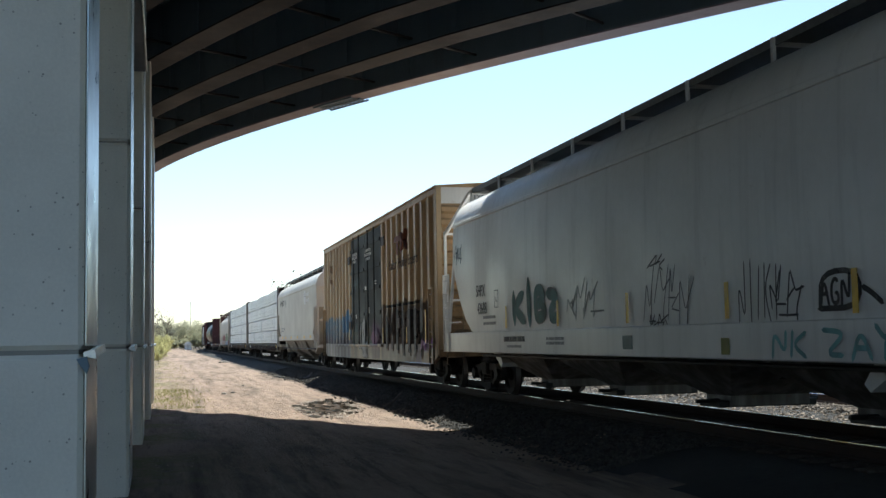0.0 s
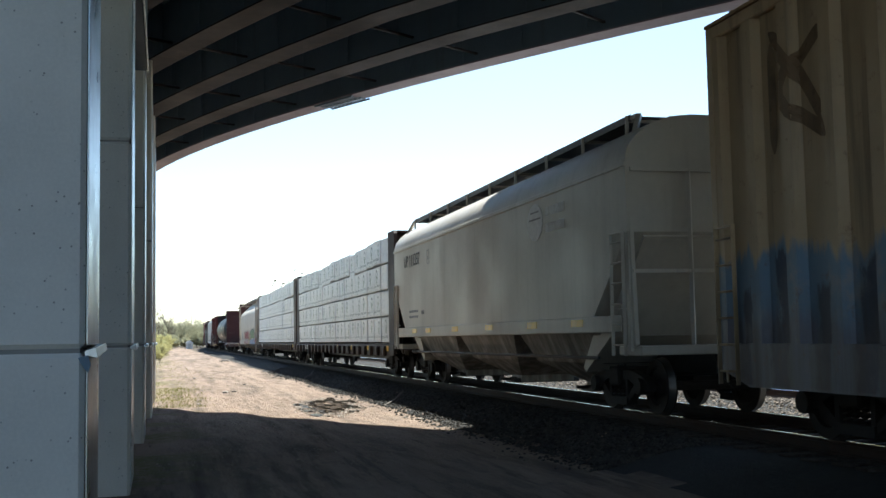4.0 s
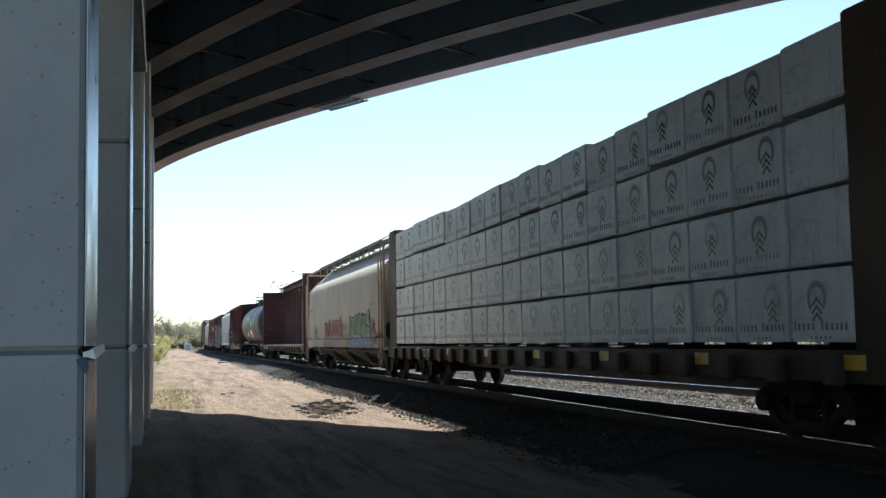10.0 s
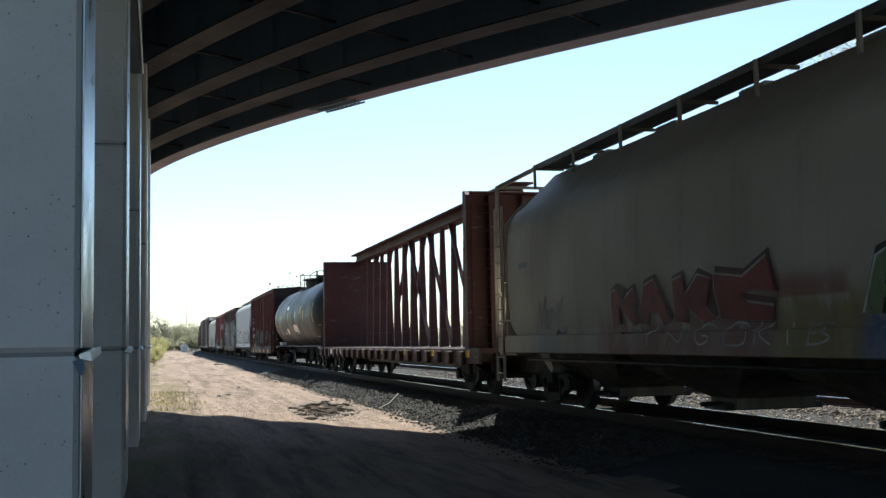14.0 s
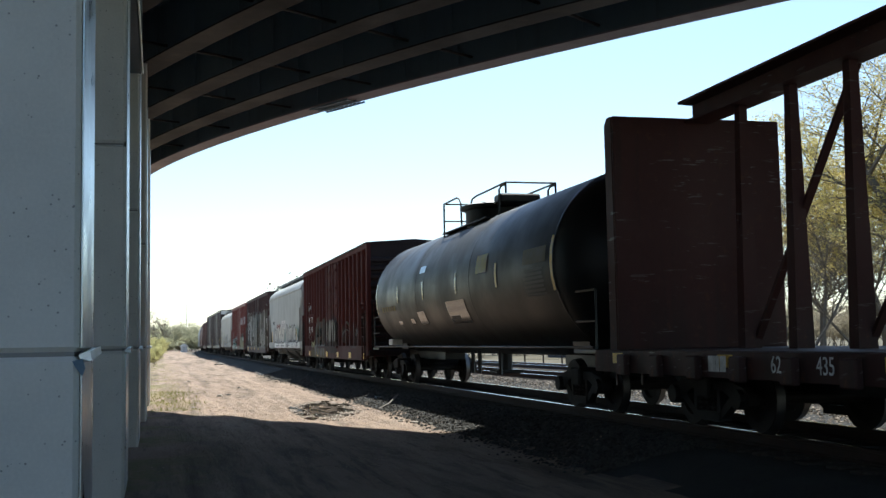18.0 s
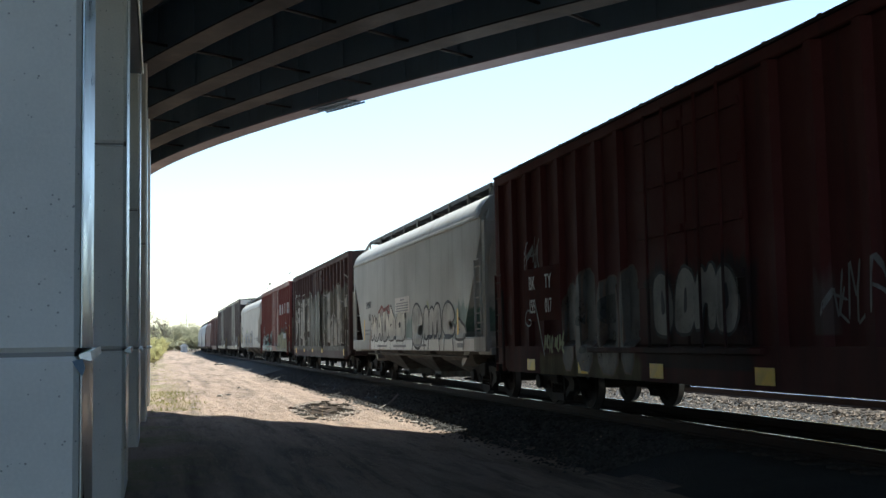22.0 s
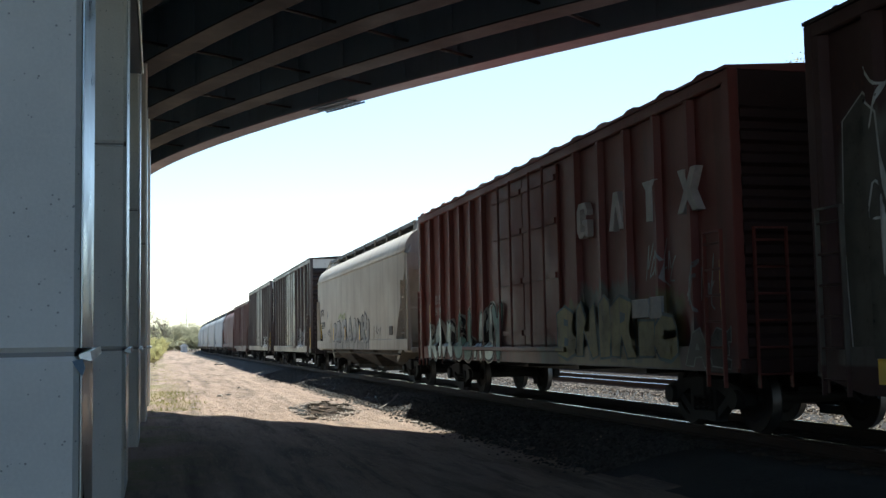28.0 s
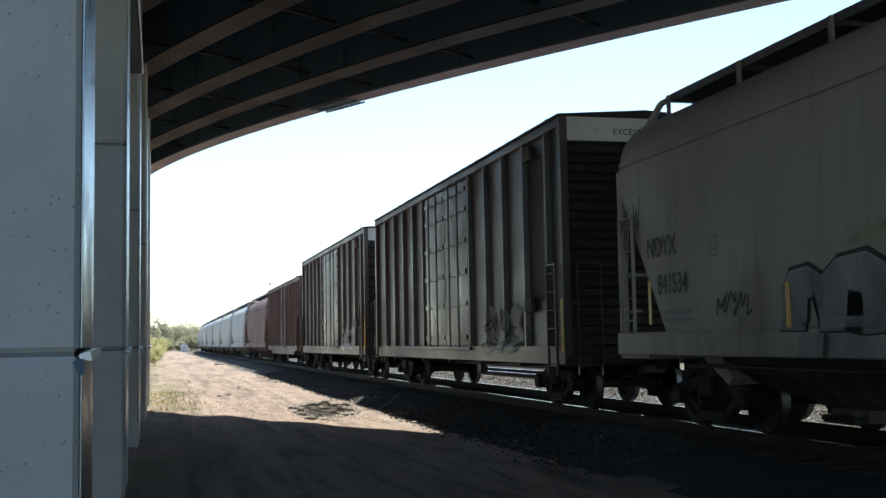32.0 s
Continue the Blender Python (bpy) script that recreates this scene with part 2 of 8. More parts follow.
def dirt_material():
    n = Nodes("packed_dirt")
    x, y, _ = n.axes()
    big = n.noise(0.16, 6)
    lanes = n.noise(1.0, 5, n.scaled(0.9, 0.09, 1.0), 0.6)
    fine = n.noise(7.0, 8, rough=0.72)
    grit = n.noise(38.0, 4)
    col = n.mix(n.ramp(big, 0.35, 0.65), (0.24, 0.172, 0.125), (0.165, 0.12, 0.09))
    col = n.mix(n.ramp(lanes, 0.46, 0.56, 0, 0.85), col, (0.30, 0.215, 0.16))
    col = n.mix(n.ramp(lanes, 0.38, 0.45, 0.75, 0), col, (0.095, 0.068, 0.050))
    rut = n.math("ABSOLUTE", n.math("SUBTRACT", n.math("PINGPONG", n.math("ADD", n.math("SUBTRACT", x, 0.6), n.math("MULTIPLY", n.noise(0.08, 2), 1.6)), 0.85), 0.5))
    col = n.mix(n.math("MULTIPLY", n.ramp(rut, 0.08, 0.25, 1, 0), n.ramp(n.noise(0.6, 4), 0.4, 0.6, 0.0, 0.55)), col, (0.11, 0.078, 0.058))
    col = n.mix(n.ramp(fine, 0.5, 0.7, 0, 0.4), col, (0.12, 0.088, 0.07))
    col = n.mix(n.ramp(grit, 0.55, 0.72, 0, 0.4), col, (0.34, 0.28, 0.22))
    patch = n.noise(0.9, 6, n.scaled(1.0, 0.14, 1.0), 0.68, 0.6)
    col = n.mix(n.ramp(patch, 0.46, 0.58, 0, 0.5), col, (0.34, 0.25, 0.19))
    col = n.mix(n.ramp(patch, 0.58, 0.66, 0, 0.45), col, (0.12, 0.095, 0.075))
    trace = n.noise(1.0, 6, n.scaled(4.5, 0.35, 1.0), 0.7)
    col = n.mix(n.ramp(trace, 0.5, 0.66, 0, 0.55), col, (0.37, 0.275, 0.205))
    col = n.mix(n.ramp(trace, 0.34, 0.46, 0.6, 0), col, (0.085, 0.062, 0.047))
    clump = n.noise(3.2, 6, n.scaled(1.0, 0.45, 1.0), 0.7)
    col = n.mix(n.ramp(clump, 0.56, 0.68, 0, 0.4), col, (0.095, 0.075, 0.06))
    # dirt blends into the ballast, taken darker for the shade beside the track
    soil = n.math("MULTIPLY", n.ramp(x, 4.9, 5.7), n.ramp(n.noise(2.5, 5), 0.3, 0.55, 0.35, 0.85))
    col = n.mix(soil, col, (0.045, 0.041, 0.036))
    grass = n.math("MULTIPLY", n.ramp(n.noise(0.45, 6), 0.47, 0.58), n.ramp(x, -0.6, 1.4, 1, 0))
    col = n.mix(n.math("MULTIPLY", grass, n.ramp(fine, 0.3, 0.6)), col, (0.17, 0.16, 0.055))
    n.bump(n.math("ADD", n.math("ADD", fine, n.math("MULTIPLY", trace, 1.4)), n.math("MULTIPLY", grit, 0.4)), 1.0, 0.06)
    return n.done(col, 0.95, 0.0, 0.25)


DIRT = dirt_material()
GRASS_FIELD = rough_stuff("dry_field", (0.075, 0.063, 0.036), (0.10, 0.083, 0.05), (0.05, 0.045, 0.024), 0.2, 3.0, 0.95, 0.6, 0.05)

# ---- the line in plan ----
TRACK_X = 8.14
CURVE_FROM, CURVE_R = 165.0, 2000.0


def on_line(s, side=0.0):
    """A place at s metres along the line, side metres to its right, and the heading's turn in radians."""
    if s <= CURVE_FROM:
        return TRACK_X + side, s, 0.0
    a = (s - CURVE_FROM) / CURVE_R
    cx = TRACK_X + CURVE_R
    r = CURVE_R - side
    return cx - r * math.cos(a), CURVE_FROM + r * math.sin(a), a


def ground_z(x, y):
    """The height of the ground: a dirt road, a stone shoulder, three tracks on stone and a field beyond."""
    sx = x - (on_line(y)[0] - TRACK_X) if y > CURVE_FROM else x
    marks = ((-900, -0.45), (-3, -0.45), (4.9, -0.47), (5.25, -0.45), (6.3, -0.21), (6.55, -0.19), (10.0, -0.19), (10.6, -0.34), (11.3, -0.34),
             (11.9, -0.19), (19.6, -0.19), (20.6, -0.5), (26, -0.7), (60, -0.6), (2500, -0.6))
    z = -0.45
    for (a, za), (b, zb) in zip(marks, marks[1:]):
        if a <= sx <= b:
            z = za + (zb - za) * (sx - a) / (b - a)
    soft = 1.0 if sx < 5.5 else 0.25
    rut = 0.045 * noise.noise((sx * 0.9, y * 0.12, 3.0)) + 0.03 * noise.noise((sx * 0.5, y * 0.5, 9.0)) + 0.012 * noise.noise((sx * 3, y * 3, 1.0))
    return z + rut * soft


def spaced(*runs):
    out = []
    for a, b, step in runs:
        k = max(1, round((b - a) / step))
        out += [a + (b - a) * i / k for i in range(k)]
    return out + [runs[-1][1]]


def build_ground():
    xs = spaced((-2500, -300, 550), (-300, -40, 65), (-40, -4, 4), (-4, 7.5, 0.22), (7.5, 12.5, 0.4), (12.5, 24, 1.0), (24, 80, 7), (80, 300, 55), (300, 2500, 550))
    ys = spaced((-2500, -300, 550), (-300, -30, 45), (-30, 4, 2), (4, 48, 0.3), (48, 120, 0.9), (120, 420, 5), (420, 1000, 80), (1000, 3000, 500))
    verts = [(x, y, ground_z(x, y)) for y in ys for x in xs]
    nx = len(xs)
    faces = [(j * nx + i, j * nx + i + 1, (j + 1) * nx + i + 1, (j + 1) * nx + i) for j in range(len(ys) - 1) for i in range(nx - 1)]
    me = bpy.data.meshes.new("ground")
    me.from_pydata(verts, [], faces)
    for m in (DIRT, BALLAST, GRASS_FIELD):
        me.materials.append(m)
    index = []
    for j in range(len(ys) - 1):
        for i in range(nx - 1):
            y, x = ys[j], (xs[i] + xs[i + 1]) / 2
            x -= on_line(y)[0] - TRACK_X if y > CURVE_FROM else 0
            x += 0.35 * noise.noise((x * 0.8, y * 0.8, 0))
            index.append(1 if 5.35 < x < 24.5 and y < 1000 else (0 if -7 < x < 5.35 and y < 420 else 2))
    me.polygons.foreach_set("material_index", index)
    me.polygons.foreach_set("use_smooth", [True] * len(faces))
    tagged(new("ground", me), "packed tan dirt road and stone ballast beside the railway", "ground", kind="structure")


build_ground()


def build_track(name, offset, ties):
    """Two rails on wooden ties."""
    track = thing(name, "railway track with polished rails on dark wooden ties", "railway track", "parallel tracks", "structure")
    stations = spaced((-40, CURVE_FROM, 40), (CURVE_FROM, 420, 12))
    for side in (-0.7525, 0.7525):
        prof = ((-0.068, -0.165), (0.068, -0.165), (0.068, -0.15), (0.012, -0.13), (0.012, -0.05), (0.035, -0.04), (0.035, -0.006), (-0.035, -0.006), (-0.035, -0.04),
                (-0.012, -0.05), (-0.012, -0.13), (-0.068, -0.15))
        rings, heads = [], []
        for s in stations:
            x, y, a = on_line(s, offset + side)
            c, n = math.cos(a), math.sin(a)
            rings.append([(x + u * c, y - u * n, w) for u, w in prof])
            heads.append([(x + u * c, y - u * n, w) for u, w in ((-0.033, -0.006), (0.033, -0.006), (0.028, 0.0), (-0.028, 0.0))])
        rail = part("rail", Shape().loft(rings), RAIL_SIDE, track, "rust-brown steel rail")
        part("rail_head", Shape().loft(heads), RAIL_TOP, rail, "bright polished running surface")
    tie = Shape().soft_box(-1.28, 1.28, -0.11, 0.11, -0.34, -0.165, 0.015).mesh("tie", TIE)
    s, k = ties[0], 0
    while s < ties[1]:
        x, y, a = on_line(s, offset)
        ob = part("tie", tie, None, track)
        ob.matrix_basis = pose(x + 0.03 * math.sin(k * 2.3), y, 0.006 * math.sin(k * 1.7), 0, 0, -math.degrees(a) + 0.8 * math.sin(k * 3.1))
        s, k = s + 0.5, k + 1
    return track


build_track("track_1", 0.0, (6, 76))
build_track("track_2", 5.31, (14, 80))
build_track("track_3", 9.85, (20, 80))

# ---- bridge overhead ----
# B_OUT, the rear edge out of view, is set to dim the light below
BC, B_IN, B_OUT = (66.3, 62.3), 69.42, 92.8
B_SOFFIT = 7.8
A_FROM, A_TO = radians(172), radians(262)


def arc(r, z, a):
    u = max(-0.22, min(0.24, a - 3.6))          # the edge is not quite one circle
    r += 32.8 * u ** 3 - 0.78 * u ** 2 - 0.595 * u
    return (BC[0] + r * math.cos(a), BC[1] + r * math.sin(a), z)


def sweep(profile, a0, a1, count):
    """A profile of (radius, height) swept round the bridge's centre."""
    return Shape().loft([[arc(r, z, a0 + (a1 - a0) * i / count) for r, z in profile] for i in range(count + 1)])


def girder_at(k, a):
    """The radius of girder k: the girders close up towards the far end of the bridge."""
    return B_IN + 0.24 + k * (2.25 - 0.055 * max(0.0, min(16.0, 213.5 - math.degrees(a))))


def girder_sweep(k, profile):
    """A profile of (offset, height) swept along girder k."""
    angles = [A_FROM + (A_TO - A_FROM) * i / 72 for i in range(73)]
    return Shape().loft([[arc(girder_at(k, a) + r, z, a) for r, z in profile] for a in angles])


def build_bridge():
    bridge = thing("overpass_bridge", "curved road overpass of steel girders, dark underside", "bridge", kind="structure")
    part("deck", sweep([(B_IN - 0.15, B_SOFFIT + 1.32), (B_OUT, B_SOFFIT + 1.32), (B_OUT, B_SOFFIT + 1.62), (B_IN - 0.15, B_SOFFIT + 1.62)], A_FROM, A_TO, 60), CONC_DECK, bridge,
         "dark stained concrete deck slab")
    for r in (B_IN - 0.12, B_OUT - 0.25):
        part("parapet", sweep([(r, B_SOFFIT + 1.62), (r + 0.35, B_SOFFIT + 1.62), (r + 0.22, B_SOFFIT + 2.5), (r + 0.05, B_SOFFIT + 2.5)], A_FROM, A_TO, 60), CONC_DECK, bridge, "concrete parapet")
    z = B_SOFFIT
    for k in range(11):
        w = 0.27
        prof = [(-w, z), (w, z), (w, z + 0.04), (0.012, z + 0.04), (0.012, z + 1.28), (w * 0.8, z + 1.28), (w * 0.8, z + 1.318), (-w * 0.8, z + 1.318),
                (-w * 0.8, z + 1.28), (-0.012, z + 1.28), (-0.012, z + 0.04), (-w, z + 0.04)]
        girder = part("girder", girder_sweep(k, prof), STEEL_GIRDER, bridge, "dark blue-grey painted steel girder")
        w = 0.3 if k else 0.29
        part("bottom_flange", girder_sweep(k, [(-w, z - 0.04), (w, z - 0.04), (w, z - 0.002), (-w, z - 0.002)]), SHADED_STEEL_PAINT if k else LIT_FLANGE_PAINT, girder,
             "near-black lower flange, underside shade in its colour" if k else "purple-grey lower flange, lit edge in its colour")
        if k < 5:
            st = Shape()
            for i in range(58):
                a = radians(173.6 + 1.525 * i)
                for side in (-1, 1):
                    p, q = arc(girder_at(k, a) + side * 0.09, z + 0.05, a), arc(girder_at(k, a) + side * 0.09, z + 1.27, a)
                    st.bar(p, q, 0.14, 0.016, (math.cos(a), math.sin(a), 0))
            tagged(part("stiffener_row", st, STEEL_GIRDER, girder), kind="stuff")
    for i in range(-12, 16):
        for k in range(6):
            a = radians(212.1 + 3.05 * i)
            sh = Shape()
            sh.bar(arc(girder_at(k, a), z + 0.25, a), arc(girder_at(k + 1, a), z + 0.25, a), 0.06, 0.05)
            part("cross_frame", sh, SHADED_STEEL_PAINT, bridge)
    grate = Shape()
    for k in range(9):
        a = radians(207.2 + 0.15 * k)
        grate.bar(arc(B_IN - 0.08, z - 0.075, a), arc(B_IN + 0.5, z - 0.075, a), 0.04, 0.03)
    for r in (B_IN - 0.08, B_IN + 0.2, B_IN + 0.5):
        grate.bar(arc(r, z - 0.075, radians(207.1)), arc(r, z - 0.075, radians(208.5)), 0.05, 0.04)
    part("drain_grate", grate, STEEL_GIRDER, bridge, "dark steel lattice under the bridge edge")


build_bridge()
# added wall, never in view: it blocks sky light from the left
solid("abutment_wall", Shape().soft_box(-14.0, -13.2, -30, 30, -1.0, 8.9, 0.03), CONC_DECK, "dark concrete wall added out of view to block light from the left", "wall", kind="structure")
PIERS = ((-0.44, 6.6), (-0.38, 13.1), (-0.343, 19.6), (-0.29, 26.1), (-0.275, 32.6))


def build_piers():
    for k, (x, y) in enumerate(PIERS):
        pier = thing("bridge_pier", "grey concrete bridge column with steel corner plate", "pier", "row of bridge columns")
        pier.matrix_basis = pose(x, y, -0.5)
        levels = ((0.0, 1.69), (1.712, 4.05), (4.068, 8.3))
        for z0, z1 in levels:
            part("column_block", Shape().soft_box(-1.25, 0, 0, 1.2, z0, z1, 0.03), CONC, pier)
        part("joint_core", Shape().box(-1.22, -0.028, 0.028, 1.17, 0.05, 8.25), CONC_DECK, pier, "dark recessed joint")
        for z0, z1 in ((0.12, 1.655), (1.735, 7.4)):
            part("corner_plate", Shape().soft_box(0.003, 0.014, 0.06, 1.14, z0, z1, 0.002), GALV, pier, "weathered galvanised steel plate")
        flap = Shape()
        flap.add([(0.0, 0.02, 1.70), (0.06, 0.02, 1.715), (0.062, 1.1, 1.745), (0.0, 1.1, 1.735), (0.0, 0.02, 1.675), (0.07, 0.02, 1.66), (0.07, 1.1, 1.70), (0.0, 1.1, 1.71)],
                 [(0, 1, 2, 3), (7, 6, 5, 4), (0, 4, 5, 1), (1, 5, 6, 2), (2, 6, 7, 3), (3, 7, 4, 0)])
        part("joint_flashing", flap, GALV, pier, "bent light metal flashing at the joint")
        if k == 0:
            torn = Shape()
            torn.prism([(-0.035, 1.66), (0.02, 1.675), (0.035, 1.62), (0.02, 1.575), (0.0, 1.60), (-0.02, 1.63)], -0.016, 0.01, 1)
            part("torn_flap", torn, STEEL_GIRDER, pier, "torn dark scrap of sealant")
    cap = thing("pier_cap_beam", "dark brown beam lying along the bridge columns", "beam")
    part("beam", Shape().soft_box(-1.3, -0.30, 2.0, 19.62, 5.95, 7.78, 0.02), STEEL_GIRDER, cap)
    part("edge_angle", Shape().soft_box(-0.297, -0.275, 2.0, 19.6, 5.94, 6.02, 0.004), GALV, cap, "pale edge angle")


build_piers()


# ---- plants ----
BARK = rough_stuff("tree_bark", (0.17, 0.145, 0.12), (0.12, 0.10, 0.08), (0.24, 0.20, 0.17), 2.0, 20, 0.95, 0.8, 0.03)


def leaf_material(name, c1, c2):
    n = Nodes(name)
    info = n.tree.nodes.new("ShaderNodeNewGeometry")
    col = n.mix(info.outputs["Random Per Island"], c1, c2)
    col = n.mix(n.ramp(n.noise(0.5, 3), 0.35, 0.65, 0, 0.5), col, tint(c1, 0.6))
    b = n.bsdf
    tr = n.tree.nodes.new("ShaderNodeBsdfTranslucent")
    add = n.tree.nodes.new("ShaderNodeMixShader")
    add.inputs[0].default_value = 0.6
    n.link(col, tr.inputs[0])
    n.link(b.outputs[0], add.inputs[1])
    n.link(tr.outputs[0], add.inputs[2])
    n.link(add.outputs[0], n.tree.nodes["Material Output"].inputs[0])
    return n.done(col, 0.7, 0.0, 0.3)


LEAF_SPRING = leaf_material("spring_leaves", (0.40, 0.385, 0.17), (0.54, 0.50, 0.25))
# far foliage: distance haze is mixed into this pale leaf colour
LEAF_HAZY = leaf_material("hazy_green_leaves", (0.36, 0.365, 0.235), (0.52, 0.50, 0.34))
LEAF_BUD = leaf_material("reddish_buds", (0.20, 0.165, 0.11), (0.30, 0.25, 0.17))
LEAF_BRUSH = leaf_material("brush_twigs", (0.24, 0.21, 0.15), (0.38, 0.33, 0.24))
LEAF_YELLOW = leaf_material("yellow_leaves", (0.62, 0.52, 0.16), (0.74, 0.61, 0.25))


def grow(seed, height, spread, limbs, leaves, size, droop=0.0, low=0.25, stems=1):
    """One or more stems with limbs and twigs, and a crown of small leaves: two shapes."""
    rnd = random.Random(seed)
    wood, crown, tips = Shape(), Shape(), []

    def limb(p, d, length, r, depth):
        steps = 4 if depth < 2 else 3
        for i in range(steps):
            d = (d + Vector((rnd.gauss(0, 0.13), rnd.gauss(0, 0.13), rnd.gauss(0.03, 0.08) - droop * depth * 0.12))).normalized()
            q = p + d * length / steps
            r2 = r * (0.82 if depth else 0.86)
            wood.rod(p, q, r, 6 if depth < 1 else (4 if depth < 2 else 3), r2)
            if depth >= 1 or i >= steps * low:
                tips.append((q, length * 0.3))
            if depth < 3 and (depth > 0 or i >= 1):
                for _ in range(limbs if depth < 2 else 2):
                    side = Vector((rnd.gauss(0, 1), rnd.gauss(0, 1), rnd.uniform(-0.1, 0.8))).normalized()
                    limb(q, (d * 0.55 + side * spread).normalized(), length * rnd.uniform(0.42, 0.62), r2 * 0.55, depth + 1)
            p, r = q, r2
    for k in range(stems):
        a = 2 * math.pi * k / stems + rnd.uniform(-0.4, 0.4)
        out = Vector((math.cos(a), math.sin(a), 0)) * (0 if stems == 1 else 1)
        limb(out * height * 0.1 + Vector((0, 0, -0.3)), (out * rnd.uniform(0.2, 0.75) + Vector((0, 0, 1))).normalized(), height * 0.62, height * (0.022 if stems == 1 else 0.009), 0)
    for _ in range(leaves):
        q, reach = tips[rnd.randrange(len(tips))]
        c = q + Vector((rnd.gauss(0, 1), rnd.gauss(0, 1), rnd.gauss(0, 0.8) - droop)) * reach * 0.45
        u = Vector((rnd.gauss(0, 1), rnd.gauss(0, 1), rnd.gauss(0, 1))).normalized()
        w = u.orthogonal().normalized()
        s = size * rnd.uniform(0.5, 1.3)
        crown.add([c - u * s, c + w * s * 0.55, c + u * s, c - w * s * 0.55], [(0, 1, 2, 3)])
    return wood, crown


def raw_mesh(shape, name, material):
    me = bpy.data.meshes.new(name)
    me.from_pydata(shape.v, [], shape.f)
    me.materials.append(material)
    return me


def tree(label, places, seed, height, spread, limbs, leaves, size, leaf, droop=0.0, low=0.25, group="", name="tree", stems=1):
    wood, crown = grow(seed, height, spread, limbs, leaves, size, droop, low, stems)
    tr = thing(name, label, "tree", group)
    part("trunk", raw_mesh(wood, "trunk", BARK), None, tr)
    part("crown", raw_mesh(crown, "crown", leaf), None, tr)
    for i, (x, y, sc, turn) in enumerate(places):
        ob = tr if i == 0 else copy_thing(tr, Matrix())
        ob.matrix_basis = pose(x, y, ground_z(x, y) - 0.05, 0, 0, turn) @ Matrix.Diagonal((sc, sc, sc, 1))
    return tr


def polar(deg, r):
    return r * math.sin(radians(deg)), r * math.cos(radians(deg))


def build_plants():
    tree("tall yellow-green willow-like tree in spring leaf beyond the tracks", [(*polar(39.0, 60), 1.05, 0), (*polar(36.2, 84), 1.0, 70)], 3, 17, 0.9, 3, 42000, 0.075, LEAF_YELLOW, droop=0.45, group="trees beyond the tracks")
    tree("half-bare spring tree with thin twigs beyond the tracks", [(*polar(31.0, 70), 1.0, 0), (*polar(28.0, 84), 1.0, 120), (*polar(24.5, 100), 0.95, 200), (*polar(33.8, 78), 1.1, 260), (*polar(29.6, 96), 1.05, 310),
          (*polar(26.2, 108), 0.9, 20), (*polar(36.0, 98), 1.2, 150)], 8, 13, 0.95, 3, 7500, 0.055, LEAF_BUD, droop=0.12, group="trees beyond the tracks", stems=2)
    tree("budding olive-green tree beyond the tracks", [(*polar(33.2, 105), 1.0, 0), (*polar(29.5, 120), 0.9, 50), (*polar(26.5, 135), 0.85, 140), (*polar(22.5, 150), 0.8, 10), (*polar(38.5, 75), 1.0, 80)], 12, 14, 0.8, 3, 9500, 0.11, LEAF_SPRING, group="trees beyond the tracks")
    far = []
    rnd = random.Random(4)
    for k in range(26):
        x = -14 + 1.7 * k + rnd.uniform(-1, 1)
        far.append((x, 330 + rnd.uniform(-25, 60) + abs(x) * 0.5, rnd.uniform(0.55, 0.85), rnd.uniform(0, 360)))
    tree("leafy green tree in a distant row, haze in its pale leaf colour", far, 21, 10.5, 1.0, 2, 7000, 0.17, LEAF_HAZY, droop=0.3, low=0.0, stems=4, group="distant tree row", name="far_tree")
    brush = [(*polar(15.5 + 0.52 * k + rnd.uniform(-0.3, 0.3), rnd.uniform(112, 165)), rnd.uniform(0.7, 1.25), rnd.uniform(0, 360)) for k in range(52)]
    tree("dense twiggy brown-olive brush behind the tracks", brush, 52, 5.6, 1.1, 2, 12000, 0.075, LEAF_BRUSH, droop=0.3, low=0.0, group="brush beyond the tracks", name="brush_tree", stems=6)
    scrub = [(-9 + 1.9 * k + rnd.uniform(-0.6, 0.6), 292 + rnd.uniform(-6, 14), rnd.uniform(1.1, 1.9), rnd.uniform(0, 360)) for k in range(17)]
    tree("green scrub bush at the far end of the road, paled for haze", scrub, 61, 2.6, 1.1, 2, 4000, 0.13, LEAF_HAZY, droop=0.2, low=0.0, stems=5, group="distant scrub", name="scrub_bush")
    tree("bare pale tree in a distant row", [(-2.2, 300, 1.0, 0), (1.0, 310, 0.9, 60), (30.5, 255, 1.5, 30)], 33, 11, 0.8, 3, 250, 0.25, LEAF_BUD, group="distant tree row", name="far_tree")
    bushes = []
    for k in range(11):
        y = 92 + 14 * k + rnd.uniform(-3, 3)
        bushes.append((0.003 * y - 0.9 + rnd.uniform(-0.5, 0.2), y, 0.25 + 0.0047 * y * rnd.uniform(0.7, 1.1), rnd.uniform(0, 360)))
    tree("low yellow-green bush beside the dirt road", bushes, 41, 2.6, 1.1, 2, 6000, 0.06, LEAF_SPRING, low=0.0, stems=5, group="roadside bushes", name="bush")


build_plants()


